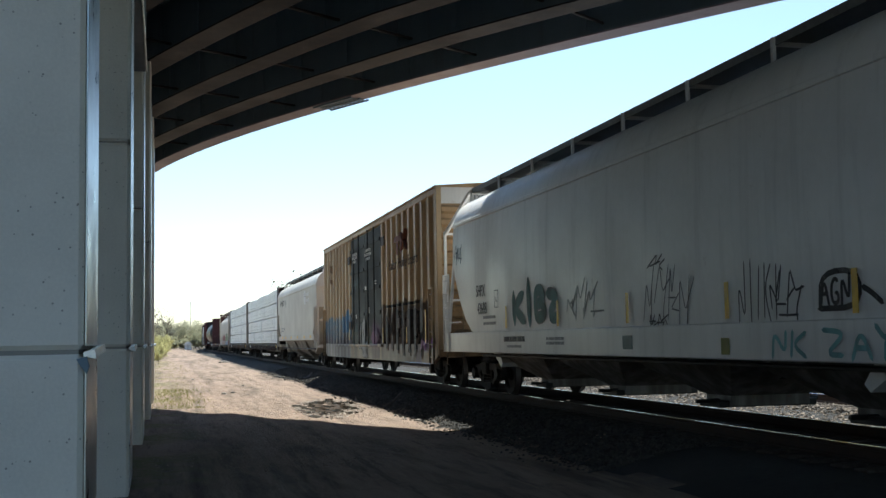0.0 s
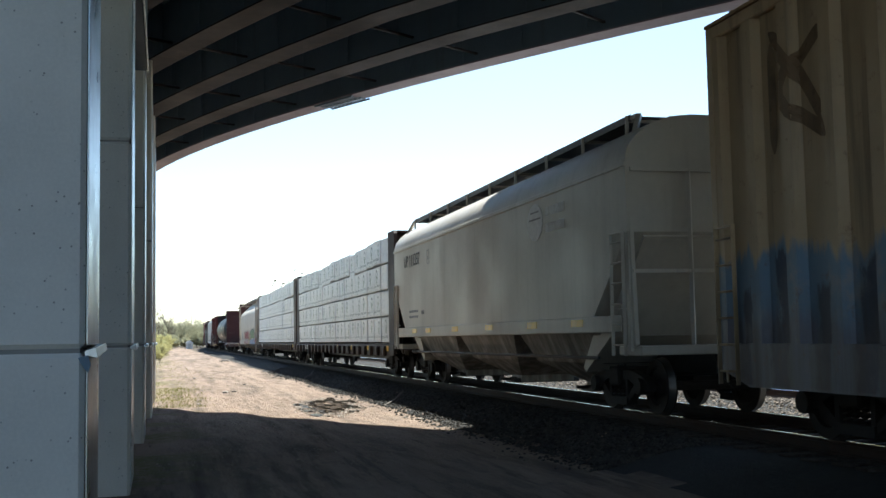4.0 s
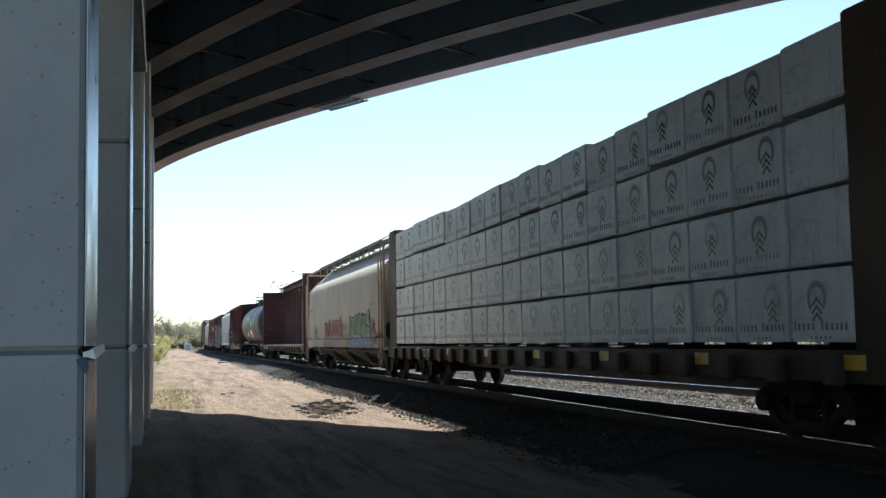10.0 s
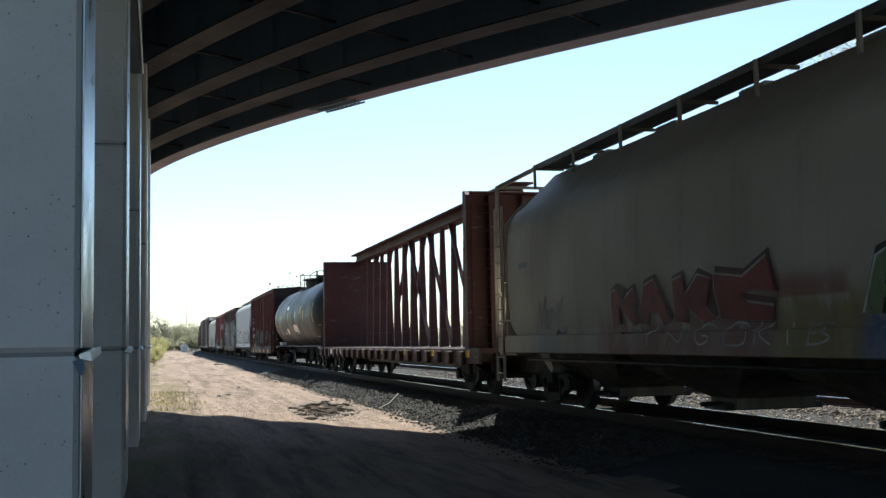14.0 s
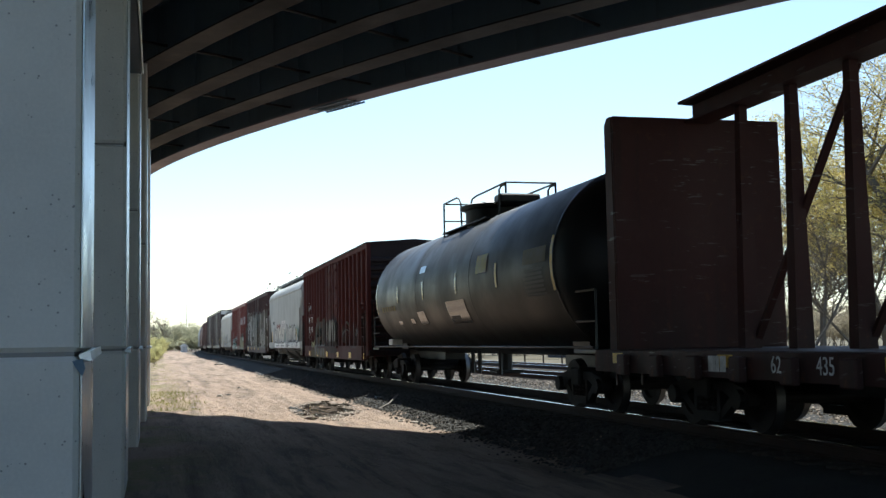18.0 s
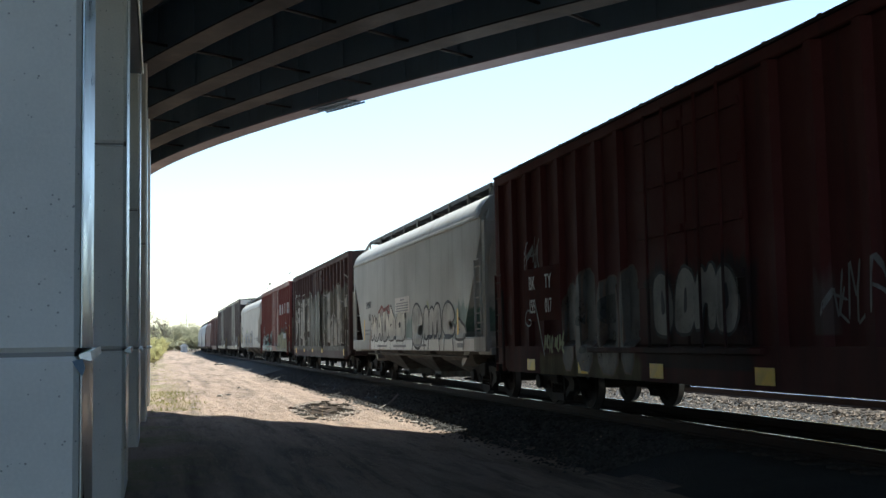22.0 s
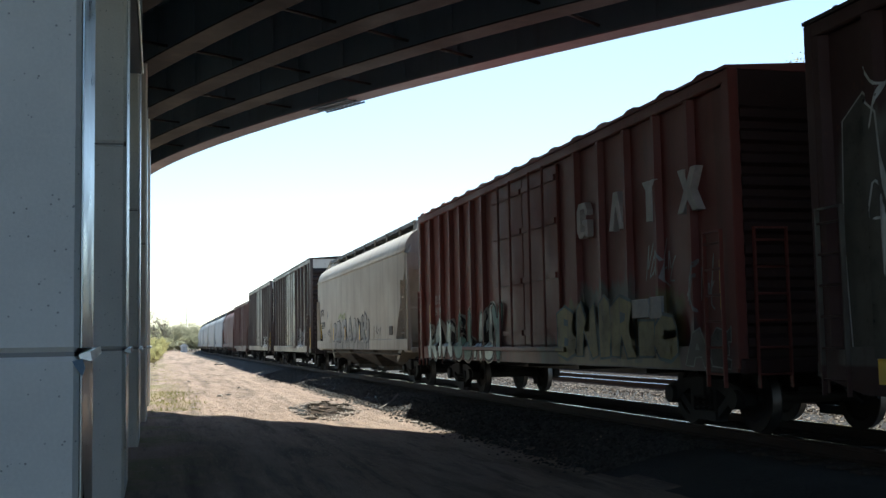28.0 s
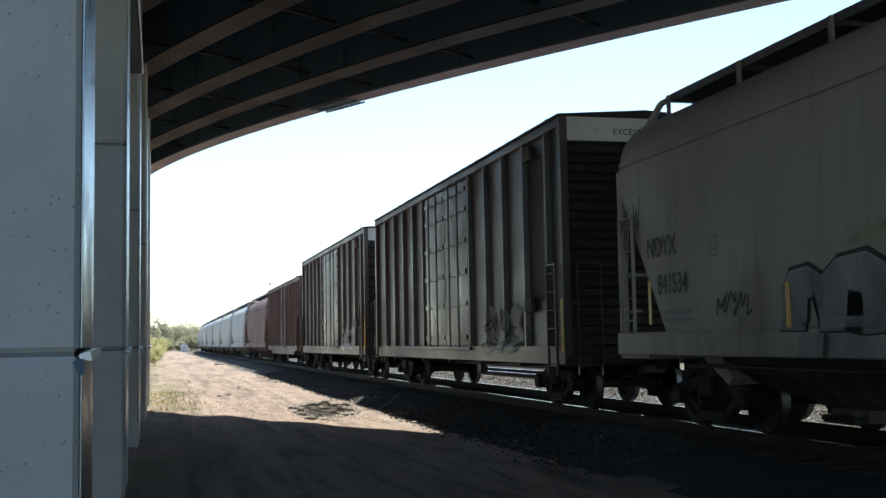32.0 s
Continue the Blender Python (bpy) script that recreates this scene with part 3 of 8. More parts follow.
# ---- loose stone, mud and weeds ----
def stones(name, count, place, size, material, label, seed):
    rnd = random.Random(seed)
    vs, fs = [], []
    for _ in range(count):
        x, y = place(rnd)
        z = ground_z(x, y)
        s = size * rnd.uniform(0.5, 1.4)
        k = len(vs)
        turn = rnd.uniform(0, 6.3)
        for i in range(4):
            a = turn + i * math.pi / 2 + rnd.uniform(-0.4, 0.4)
            vs.append((x + s * math.cos(a) * rnd.uniform(0.7, 1.2), y + s * math.sin(a) * rnd.uniform(0.7, 1.2), z + s * rnd.uniform(-0.2, 0.45)))
        vs.append((x + s * rnd.uniform(-0.3, 0.3), y + s * rnd.uniform(-0.3, 0.3), z + s * rnd.uniform(0.55, 1.0)))
        vs.append((x, y, z - s * 0.6))
        for i in range(4):
            fs += [(k + i, k + (i + 1) % 4, k + 4), (k + (i + 1) % 4, k + i, k + 5)]
    me = bpy.data.meshes.new(name)
    me.from_pydata(vs, [], fs)
    me.materials.append(material)
    tagged(new(name, me), label, "stones", kind="stuff")


def stone_material(name, dark, pale):
    n = Nodes(name)
    g = n.tree.nodes.new("ShaderNodeNewGeometry")
    col = n.mix(g.outputs["Random Per Island"], dark, pale)
    col = n.mix(n.ramp(n.noise(22, 4), 0.45, 0.7, 0, 0.4), col, tint(pale, 0.8))
    return n.done(col, 0.9, 0.0, 0.3)


# shade by the train and sun beyond it are put into these stone colours
SHADED_STONE = stone_material("shaded_stone", (0.022, 0.021, 0.019), (0.085, 0.078, 0.068))
SUNLIT_STONE = stone_material("sunlit_stone", (0.07, 0.06, 0.05), (0.36, 0.30, 0.24))
PEBBLE = rough_stuff("tan_pebble", (0.34, 0.26, 0.19), (0.24, 0.18, 0.13), (0.46, 0.38, 0.30), 3.0, 25, 0.9, 0.4)
stones("ballast_stone", 15000, lambda r: (r.uniform(5.25, 7.2) if r.random() < 0.96 else r.gauss(5.2, 0.15), 13 + 47 * r.random() ** 1.5), 0.036, SHADED_STONE, "crushed ballast stones on the track shoulder, shade in their dark colour", 1)
stones("ballast_stone", 15000, lambda r: (r.uniform(9.1, 13.0), 12 + 38 * r.random() ** 1.3), 0.04, SUNLIT_STONE, "crushed ballast stones between the tracks, sunlight in their pale colour", 2)
stones("gravel", 2600, lambda r: (r.gauss(3.0, 1.8), 15 + 50 * r.random() ** 1.6), 0.016, PEBBLE, "loose pebbles scattered over the dirt road", 3)


def build_mud():
    n = Nodes("wet_mud")
    fine = n.noise(9, 7, rough=0.7)
    n.bump(fine, 0.8, 0.05)
    mud = n.done(n.mix(n.ramp(fine, 0.4, 0.65), (0.022, 0.015, 0.010), (0.085, 0.058, 0.038)), n.ramp(fine, 0.36, 0.44, 0.4, 0.97), 0.0, 0.08)
    cx, cy = 4.1, 28.3
    rnd = random.Random(6)
    rim, mid = [], []
    for k in range(60):
        a = 2 * math.pi * k / 60
        w = 1 + 0.45 * noise.noise((math.cos(a) * 1.7, math.sin(a) * 1.7, 5)) + rnd.uniform(-0.06, 0.06)
        x, y = cx + 0.62 * w * math.cos(a) + 0.35 * w * math.sin(a), cy + 2.7 * w * math.sin(a)
        rim.append((x, y, ground_z(x, y) + 0.002))
        x, y = cx + 0.42 * w * math.cos(a) + 0.26 * w * math.sin(a), cy + 2.1 * w * math.sin(a)
        mid.append((x, y, ground_z(x, y) + 0.012))
    sh = Shape().loft([rim, mid], True, False)
    k = len(sh.v)
    sh.v.append((cx, cy, ground_z(cx, cy) + 0.012))
    sh.f += [(60 + i, 60 + (i + 1) % 60, k) for i in range(60)]
    tagged(new("mud_puddle", raw_mesh(sh, "mud_puddle", mud)), "wet dark muddy puddle in the dirt road", "puddle", kind="structure")
    lumps = lambda r: (cx + 0.75 * r.gauss(0, 0.75), cy + 2.2 * r.gauss(0, 0.75))
    stones("mud_clod", 160, lumps, 0.014, mud, "wet churned mud clods round the puddle", 9)


build_mud()


def build_water():
    """Small pools of water and churned clods paled to stand for glints in the mud, and torn strips that lie beside the
    road.
    """
    n = Nodes("puddle_water")
    n.bump(n.noise(9, 3), 0.04, 0.01)
    water = n.done((0.035, 0.028, 0.02), 0.06, 0.0, 0.5)
    # sun glints on wet mud, painted as pale clods
    glint_stone = stone_material("glint_clod", (0.20, 0.15, 0.115), (0.72, 0.64, 0.56))
    rnd = random.Random(31)
    for k in range(64):
        a = rnd.uniform(0, 6.28)
        far = rnd.uniform(0.55, 1.35) if k > 4 else rnd.uniform(0, 0.4)
        cx, cy = 4.05 + 0.62 * far * math.cos(a) + 0.35 * far * math.sin(a), 28.3 + 2.9 * far * math.sin(a)
        r = rnd.uniform(0.04, 0.15)
        z = ground_z(cx, cy) + 0.018
        rim = [(cx + r * rnd.uniform(0.5, 1.3) * math.cos(i * 0.52), cy + 3.0 * r * rnd.uniform(0.5, 1.3) * math.sin(i * 0.52), z) for i in range(12)]
        sh = Shape().loft([[(x, y, z - 0.03) for x, y, z in rim], rim], True, False)
        m = len(sh.v)
        sh.v.append((cx, cy, z))
        sh.f += [(12 + i, 12 + (i + 1) % 12, m) for i in range(12)]
        tagged(new("puddle", raw_mesh(sh, "puddle", water)), "small pool of standing water in churned mud", "puddle", "pools in the mud", "structure")

    def ring(r):
        a, far = r.uniform(0, 6.28), r.gauss(1.0, 0.16)
        return 4.05 + 0.7 * far * math.cos(a) + 0.35 * far * math.sin(a), 28.3 + 3.1 * far * math.sin(a)
    stones("mud_clod", 1500, ring, 0.024, glint_stone, "churned clods round the puddle, wet glints painted in pale colour", 19)
    strip = plain("torn_strip", (0.12, 0.10, 0.085), 0.85, 0.0, 0.4, 6)
    for pts in ([(5.25, 27.1, 0.02), (5.6, 27.5, 0.05), (5.95, 28.1, 0.16)], [(5.6, 46.0, 0.02), (5.9, 46.5, 0.06), (6.1, 47.2, 0.16)]):
        sh = Shape().pipe([(x, y, ground_z(x, y) + h) for x, y, h in pts], 0.03, 5)
        solid("torn_strip", sh, strip, "dark torn strip lying beside the ballast", "debris")


build_water()


def build_weeds():
    rnd = random.Random(15)
    vs, fs = [], []
    for _ in range(2600):
        t = rnd.random()
        x, y = (rnd.gauss(0.35, 0.45), rnd.uniform(30, 42)) if t < 0.45 else ((rnd.gauss(0.2, 0.9), rnd.uniform(42, 110)) if t < 0.8 else (rnd.gauss(21.5, 1.2), rnd.uniform(25, 90)))
        z, h, a = ground_z(x, y), rnd.uniform(0.02, 0.09), rnd.uniform(0, 6.3)
        k, w = len(vs), 0.012
        vs += [(x - w * math.cos(a), y - w * math.sin(a), z), (x + w * math.cos(a), y + w * math.sin(a), z), (x + rnd.gauss(0, 0.05), y + rnd.gauss(0, 0.05), z + h)]
        fs.append((k, k + 1, k + 2))
    me = bpy.data.meshes.new("weeds")
    me.from_pydata(vs, [], fs)
    me.materials.append(leaf_material("weed_blades", (0.17, 0.16, 0.055), (0.26, 0.23, 0.09)))
    tagged(new("weeds", me), "thin yellow-green weeds along the road", "grass", kind="stuff")


build_weeds()


def build_fence():
    """A low wire fence with an orange mesh stretch beyond the tracks."""
    fence = thing("wire_fence", "low dark post fence with an orange mesh stretch beyond the tracks", "fence")
    wood = plain("fence_post", (0.06, 0.045, 0.035), 0.9)
    orange = plain("orange_mesh", (0.34, 0.08, 0.04), 0.7)
    spots = [polar(18.5 + 0.95 * k, 80 - 0.25 * k) for k in range(17)]
    for k, (x, y) in enumerate(spots):
        part("fence_post", Shape().rod((x, y, ground_z(x, y) - 0.1), (x, y, ground_z(x, y) + 1.25), 0.06, 6), wood, fence)
        if k:
            u, v = spots[k - 1]
            for h in (0.45, 0.9):
                part("fence_wire", Shape().rod((u, v, ground_z(u, v) + h), (x, y, ground_z(x, y) + h), 0.018, 4), wood, fence)
            if k == 11:
                part("mesh_panel", Shape().prism([(u, v), (x, y), (x + 0.02, y + 0.02), (u + 0.02, v + 0.02)], ground_z(x, y) + 0.25, ground_z(x, y) + 1.1, 2), orange, fence, "faded orange plastic mesh")


build_fence()


def build_hut():
    hut = thing("utility_hut", "small white utility hut at the far end of the road", "hut")
    w = plain("white_hut_paint", (0.85, 0.85, 0.83), 0.6)
    x, y = 5.9, 282.0
    z = ground_z(x, y)
    part("wall", Shape().soft_box(x - 0.8, x + 0.8, y - 1.0, y + 1.0, z, z + 1.42, 0.02), w, hut)
    part("roof", Shape().prism([(x - 1.1, z + 1.35), (x + 1.1, z + 1.35), (x + 0.25, z + 2.0), (x - 0.25, z + 2.0)], y - 1.3, y + 1.3, 1), w, hut)
    part("door", Shape().soft_box(x - 0.35, x + 0.35, y - 1.03, y - 1.0, z + 0.05, z + 1.25, 0.005), plain("grey_hut_door", (0.62, 0.62, 0.61), 0.6), hut)
    mast = thing("radio_mast", "thin pale radio mast far down the line", "mast")
    steel = plain("mast_steel", (0.45, 0.45, 0.46), 0.5, 0.6)
    x, y = 9.2, 400.0
    z = ground_z(x, y)
    part("pole", Shape().rod((x, y, z), (x, y, z + 16.5), 0.14, 8, 0.07), steel, mast)
    for h in (9, 12, 15):
        part("aerial", Shape().bar((x - 0.5, y, z + h), (x + 0.5, y, z + h), 0.06, 0.06), steel, mast)


build_hut()


def build_shed():
    shed = thing("shed", "dark low flat-roofed shed beyond the tracks", "shed")
    x, y = polar(22.4, 108)
    z = ground_z(x, y)
    dark = rough_stuff("shed_cladding", (0.045, 0.045, 0.05), (0.03, 0.03, 0.034), (0.07, 0.07, 0.075), 1.5, 12, 0.7, 0.3)
    part("wall", Shape().soft_box(x - 2.6, x + 2.6, y, y + 8, z - 0.1, z + 3.7, 0.03), dark, shed)
    part("roof", Shape().soft_box(x - 2.9, x + 2.9, y - 0.3, y + 8.3, z + 3.7, z + 3.95, 0.03), plain("shed_roof", (0.10, 0.10, 0.105), 0.7), shed)
    part("door", Shape().soft_box(x + 0.4, x + 1.4, y - 0.04, y - 0.002, z, z + 2.1, 0.01), plain("pale_shed_door", (0.5, 0.5, 0.5), 0.6), shed)
    sign = Shape()
    for k in range(5):
        sign.box(x - 0.6 + 0.3 * k, x - 0.4 + 0.3 * k, y - 0.02, y - 0.002, z + 2.9, z + 3.2)
    tagged(part("sign_mark", sign, plain("sign_white", (0.7, 0.7, 0.7), 0.6), shed, "short white marks that cannot be read"), kind="stuff")


build_shed()


def build_wire():
    """One cable high beyond the tracks, between two wooden poles."""
    cable = plain("black_cable", (0.02, 0.02, 0.02), 0.6)
    wood = rough_stuff("pole_wood", (0.10, 0.08, 0.06), (0.07, 0.055, 0.04), (0.14, 0.11, 0.09), 2, 18)
    ends = [(polar(20.5, 150), 12.6), (polar(38.5, 72), 12.8)]
    for (x, y), h in ends:
        z = ground_z(x, y)
        pole = thing("utility_pole", "tall brown wooden utility pole beyond the tracks", "pole", "utility poles")
        part("post", Shape().rod((x, y, z - 0.2), (x, y, z + h), 0.15, 8, 0.11), wood, pole)
        part("cross_arm", Shape().bar((x - 0.8, y + 0.5, z + h - 0.5), (x + 0.8, y - 0.5, z + h - 0.5), 0.1, 0.12), wood, pole)
    (p, h0), (q, h1) = ends
    pts = []
    for k in range(17):
        t = k / 16
        pts.append((p[0] + (q[0] - p[0]) * t, p[1] + (q[1] - p[1]) * t, -0.6 + h0 + (h1 - h0) * t - 0.9 - 2.0 * 4 * t * (1 - t) * 0.5))
    solid("overhead_cable", Shape().pipe(pts, 0.025, 5), cable, "thin black overhead cable between utility poles", "cable")


build_wire()


def build_debris():
    """Rubble and scraps that lie on the road."""
    pale = rough_stuff("broken_concrete", (0.33, 0.29, 0.25), (0.26, 0.23, 0.20), (0.40, 0.36, 0.32), 3, 20, 0.9, 0.5)
    for k, (x, y, s) in enumerate(((1.95, 37.6, 0.11), (2.25, 37.9, 0.07), (0.9, 31.2, 0.06), (4.9, 94.0, 0.25), (4.6, 95.0, 0.18), (5.1, 93.0, 0.16), (1.3, 52.0, 0.09), (3.0, 44.0, 0.07), (5.15, 22.6, 0.08), (5.0, 23.4, 0.06), (5.3, 21.9, 0.09))):
        rnd = random.Random(70 + k)
        bm = bmesh.new()
        bmesh.ops.create_icosphere(bm, subdivisions=1, radius=1.0)
        for v in bm.verts:
            v.co = Vector((v.co.x * s * rnd.uniform(0.8, 1.5), v.co.y * s * rnd.uniform(0.7, 1.1), v.co.z * s * rnd.uniform(0.35, 0.6)))
        me = bpy.data.meshes.new("rubble")
        bm.to_mesh(me)
        bm.free()
        me.materials.append(pale if k % 3 != 1 else SHADED_STONE)
        o = tagged(new("rubble", me), "pale broken lump of rubble on the dirt road", "rubble", "rubble on the road")
        o.matrix_basis = pose(x, y, ground_z(x, y) + s * 0.12, 0, 0, rnd.uniform(0, 180))


build_debris()

# ---- the train ----
TRUCK_STEEL = plain("bogie_steel", (0.016, 0.014, 0.013), 0.85, 0.0, 0.4, 5)
WHEEL_STEEL = plain("wheel_steel", (0.022, 0.018, 0.016), 0.8, 0.1, 0.3, 7)
TREAD = plain("wheel_tread", (0.16, 0.155, 0.15), 0.45, 1.0, 0.15, 7)
BLACK_STEEL = plain("black_steel", (0.018, 0.018, 0.018), 0.6, 0.0, 0.3, 3)
GRATING = plain("grating_steel", (0.17, 0.17, 0.175), 0.6, 0.5, 0.3, 8)
REFLECT = plain("yellow_reflector", (0.75, 0.46, 0.03), 0.4, 0.0, 0.2, 4)
WHITE_MARK = plain("white_lettering", (0.72, 0.71, 0.68), 0.6, 0.0, 0.3, 6)
BLACK_MARK = plain("black_lettering", (0.03, 0.03, 0.035), 0.6, 0.0, 0.2, 6)
GREY_MARK = plain("faded_lettering", (0.28, 0.28, 0.29), 0.6, 0.0, 0.3, 6)

SHARED = {}


def shared(key, make):
    if key not in SHARED:
        SHARED[key] = make()
    return SHARED[key]


def bogie_meshes():
    def wheel():
        rings = []
        for x, r in ((-0.065, 0.30), (-0.065, 0.42), (-0.055, 0.425), (0.045, 0.445), (0.05, 0.45), (0.07, 0.45), (0.07, 0.33), (0.03, 0.29), (0.03, 0.14), (0.06, 0.12), (0.06, 0.0)):
            rings.append([(x, r * math.cos(2 * math.pi * i / 24), r * math.sin(2 * math.pi * i / 24)) for i in range(24)])
        back = [(-0.065, 0.30), (-0.02, 0.28), (-0.02, 0.13), (-0.07, 0.11), (-0.07, 0.0)][::-1]
        rings = [[(x, r * math.cos(2 * math.pi * i / 24), r * math.sin(2 * math.pi * i / 24)) for i in range(24)] for x, r in back[:-1]] + rings
        me = Shape().loft(rings, True, False).mesh("wheel", WHEEL_STEEL, 35)
        me.materials.append(TREAD)
        for p in me.polygons:
            if 0.415 < math.hypot(p.center.y, p.center.z) < 0.447 and -0.06 < p.center.x < 0.05:
                p.material_index = 1
        return me

    def frame_side():
        sh = Shape()
        top = [(-1.1, 0.50), (-0.95, 0.58), (-0.55, 0.66), (0.55, 0.66), (0.95, 0.58), (1.1, 0.50), (1.1, 0.36), (0.72, 0.36), (0.62, 0.44), (0.42, 0.52), (-0.42, 0.52), (-0.62, 0.44), (-0.72, 0.36), (-1.1, 0.36)]
        sh.prism(top, -0.07, 0.07, 0)
        sh.prism([(-0.78, 0.42), (-0.62, 0.46), (-0.34, 0.26), (-0.34, 0.14)], -0.06, 0.06, 0)
        sh.prism([(0.78, 0.42), (0.62, 0.46), (0.34, 0.26), (0.34, 0.14)], -0.06, 0.06, 0)
        sh.box(-0.09, 0.09, -0.36, 0.36, 0.12, 0.24)
        sh.box(-0.07, 0.07, -0.36, -0.28, 0.2, 0.55).box(-0.07, 0.07, 0.28, 0.36, 0.2, 0.55)
        for e in (-0.89, 0.89):
            sh.rod((-0.14, e, 0.43), (0.1, e, 0.43), 0.13, 10)
        return sh.mesh("side_frame", TRUCK_STEEL, 30)

    def spring():
        pts = [(0.07 * math.cos(k * 0.9), 0.07 * math.sin(k * 0.9), 0.245 + 0.27 * k / 28) for k in range(29)]
        rings = []
        for k, p in enumerate(pts):
            a = k * 0.9
            rings.append([(p[0] + 0.018 * u * math.cos(a), p[1] + 0.018 * u * math.sin(a), p[2] + 0.018 * w) for u, w in ((1, 0), (0, 1), (-1, 0), (0, -1))])
        return Shape().loft(rings).mesh("spring", WHEEL_STEEL)

    def bolster():
        return Shape().soft_box(-1.15, 1.15, -0.2, 0.2, 0.42, 0.72, 0.03).box(-0.2, 0.2, -0.9, 0.9, 0.5, 0.56).mesh("bogie", TRUCK_STEEL)
    return {"wheel": wheel(), "side": frame_side(), "spring": spring(), "bolster": bolster(), "axle": Shape().rod((-0.98, 0, 0), (0.98, 0, 0), 0.075, 10).mesh("axle", WHEEL_STEEL, 30)}


def put_bogie(car, y):
    m = shared("bogie", bogie_meshes)
    b = part("bogie", m["bolster"], None, car, "black grimy steel bogie")
    b.location = (0, y, 0)
    for sx in (-1, 1):
        o = part("side_frame", m["side"], None, b)
        o.location = (sx * 1.0, 0, 0)
        for yy in (-0.17, 0.0, 0.17):
            o = part("spring", m["spring"], None, b)
            o.location = (sx * 1.0, yy, 0)
    for dy in (-0.89, 0.89):
        o = part("axle", m["axle"], None, b)
        o.location = (0, dy, 0.425)
        for sx in (-1, 1):
            o = part("wheel", m["wheel"], None, b, "steel wheel with bright worn tread")
            o.matrix_basis = pose(sx * 0.7525, dy, 0.425, 0, 0, 180 if sx > 0 else 0)


def put_coupler(car, y, sign):
    def make():
        sh = Shape().soft_box(-0.09, 0.09, -0.25, 0.42, 0.76, 0.92, 0.02)
        sh.prism([(-0.14, 0.4), (0.14, 0.4), (0.16, 0.62), (0.05, 0.66), (0.02, 0.55), (-0.06, 0.55), (-0.12, 0.7), (-0.18, 0.6)], 0.70, 0.98, 2)
        sh.pipe([(0.3, -0.1, 0.95), (0.32, 0.2, 0.6), (0.28, 0.45, 0.42), (0.2, 0.62, 0.5)], 0.025)
        return sh.mesh("coupler", TRUCK_STEEL)
    o = part("coupler", shared("coupler", make), None, car, "rusty black knuckle coupler with brake hose")
    o.matrix_basis = pose(0, y, 0, 0, 0, 180 if sign < 0 else 0)


def put_ladder(car, key, m, width, z0, z1, rungs, material, label=""):
    """A ladder in its own plane x = 0 along y, from z0 to z1, each rung a part."""
    def stile():
        sh = Shape()
        for y in (-width / 2, width / 2):
            sh.bar((0, y, z0), (0, y, z1), 0.05, 0.02, (0, 1, 0))
        return sh.bar((0, -width / 2, z1 - 0.01), (0, width / 2, z1 - 0.01), 0.04, 0.02).mesh("ladder", material)
    o = part("ladder", shared(("stile",) + key, stile), None, car, label)
    o.matrix_basis = m
    rung = shared(("rung",) + key, lambda: Shape().rod((0, -width / 2, 0), (0, width / 2, 0), 0.015, 6).mesh("rung", material))
    for k in range(rungs):
        r = part("rung", rung, None, o)
        r.location = (0, 0, z0 + (z1 - z0) * (k + 0.5) / rungs)


def put_text(car, body, y, z, height, material, x, spread=1.0, squeeze=0.8, label="stencilled lettering"):
    me = shared(("text", body, height, material.name), lambda: text_mesh(body, height, material, spread))
    o = tagged(part("lettering", me, None, car, label), kind="stuff")
    o.matrix_basis = Matrix.Translation((x, y, z)) @ Matrix.Diagonal((1, squeeze, 1, 1))
    return o


def put_bars(car, rows, x, material, label="rows of small stencilled data"):
    """Writing too small to read: bars at (y, z, length, height)."""
    sh = Shape()
    for y, z, w, h in rows:
        k, a = 0, y - w / 2
        while a < y + w / 2 - 0.01:
            step = min((0.16, 0.09, 0.22, 0.12, 0.18)[k % 5], y + w / 2 - a)
            sh.box(x - 0.004, x, a, a + step * 0.86, z - h / 2, z + h / 2)
            a, k = a + step, k + 1
    tagged(part("data_stencil", sh, material, car, label), kind="stuff")


def put_reflectors(car, ys, z, x, w=0.42, h=0.1, material=None):
    me = shared(("reflect", w, h), lambda: Shape().soft_box(-0.006, 0.0, -w / 2, w / 2, -h / 2, h / 2, 0.002).mesh("reflector", REFLECT))
    for y in ys:
        o = part("reflector", me, None, car, "yellow reflective strip")
        o.location = (x, y, z)


CARS = []
POSTS = {}

GLYPHS = {
    "K": [[(0, 0), (0, 1)], [(0.9, 1), (0.05, 0.5), (0.95, 0)]],
    "I": [[(0.5, 0), (0.5, 1)]],
    "B": [[(0, 0), (0, 1), (0.7, 0.95), (0.8, 0.75), (0.6, 0.55), (0.1, 0.5)], [(0.6, 0.52), (0.95, 0.3), (0.75, 0.05), (0, 0)]],
    "Z": [[(0.05, 1), (0.9, 0.95), (0.85, 0.7), (0.15, 0.1), (0.95, 0.05)]],
    "N": [[(0, 0), (0.05, 1), (0.85, 0.05), (0.95, 1)]],
    "G": [[(0.9, 0.85), (0.5, 1), (0.1, 0.75), (0.05, 0.3), (0.4, 0), (0.9, 0.1), (0.9, 0.45), (0.55, 0.45)]],
    "A": [[(0, 0), (0.45, 1), (0.95, 0)], [(0.2, 0.4), (0.75, 0.4)]],
    "O": [[(0, 0), (0.02, 1), (0.98, 0.95), (1, -0.02), (0, 0)]],
    "/": [[(0.0, 0.5), (0.5, 0.45), (1.0, 0.5)]],
    "!": [[(0, 1), (0.45, 0.65), (1, 0)]],
    "Y": [[(0, 1), (0.5, 0.5), (0.95, 1)], [(0.5, 0.5), (0.45, 0)]],
}


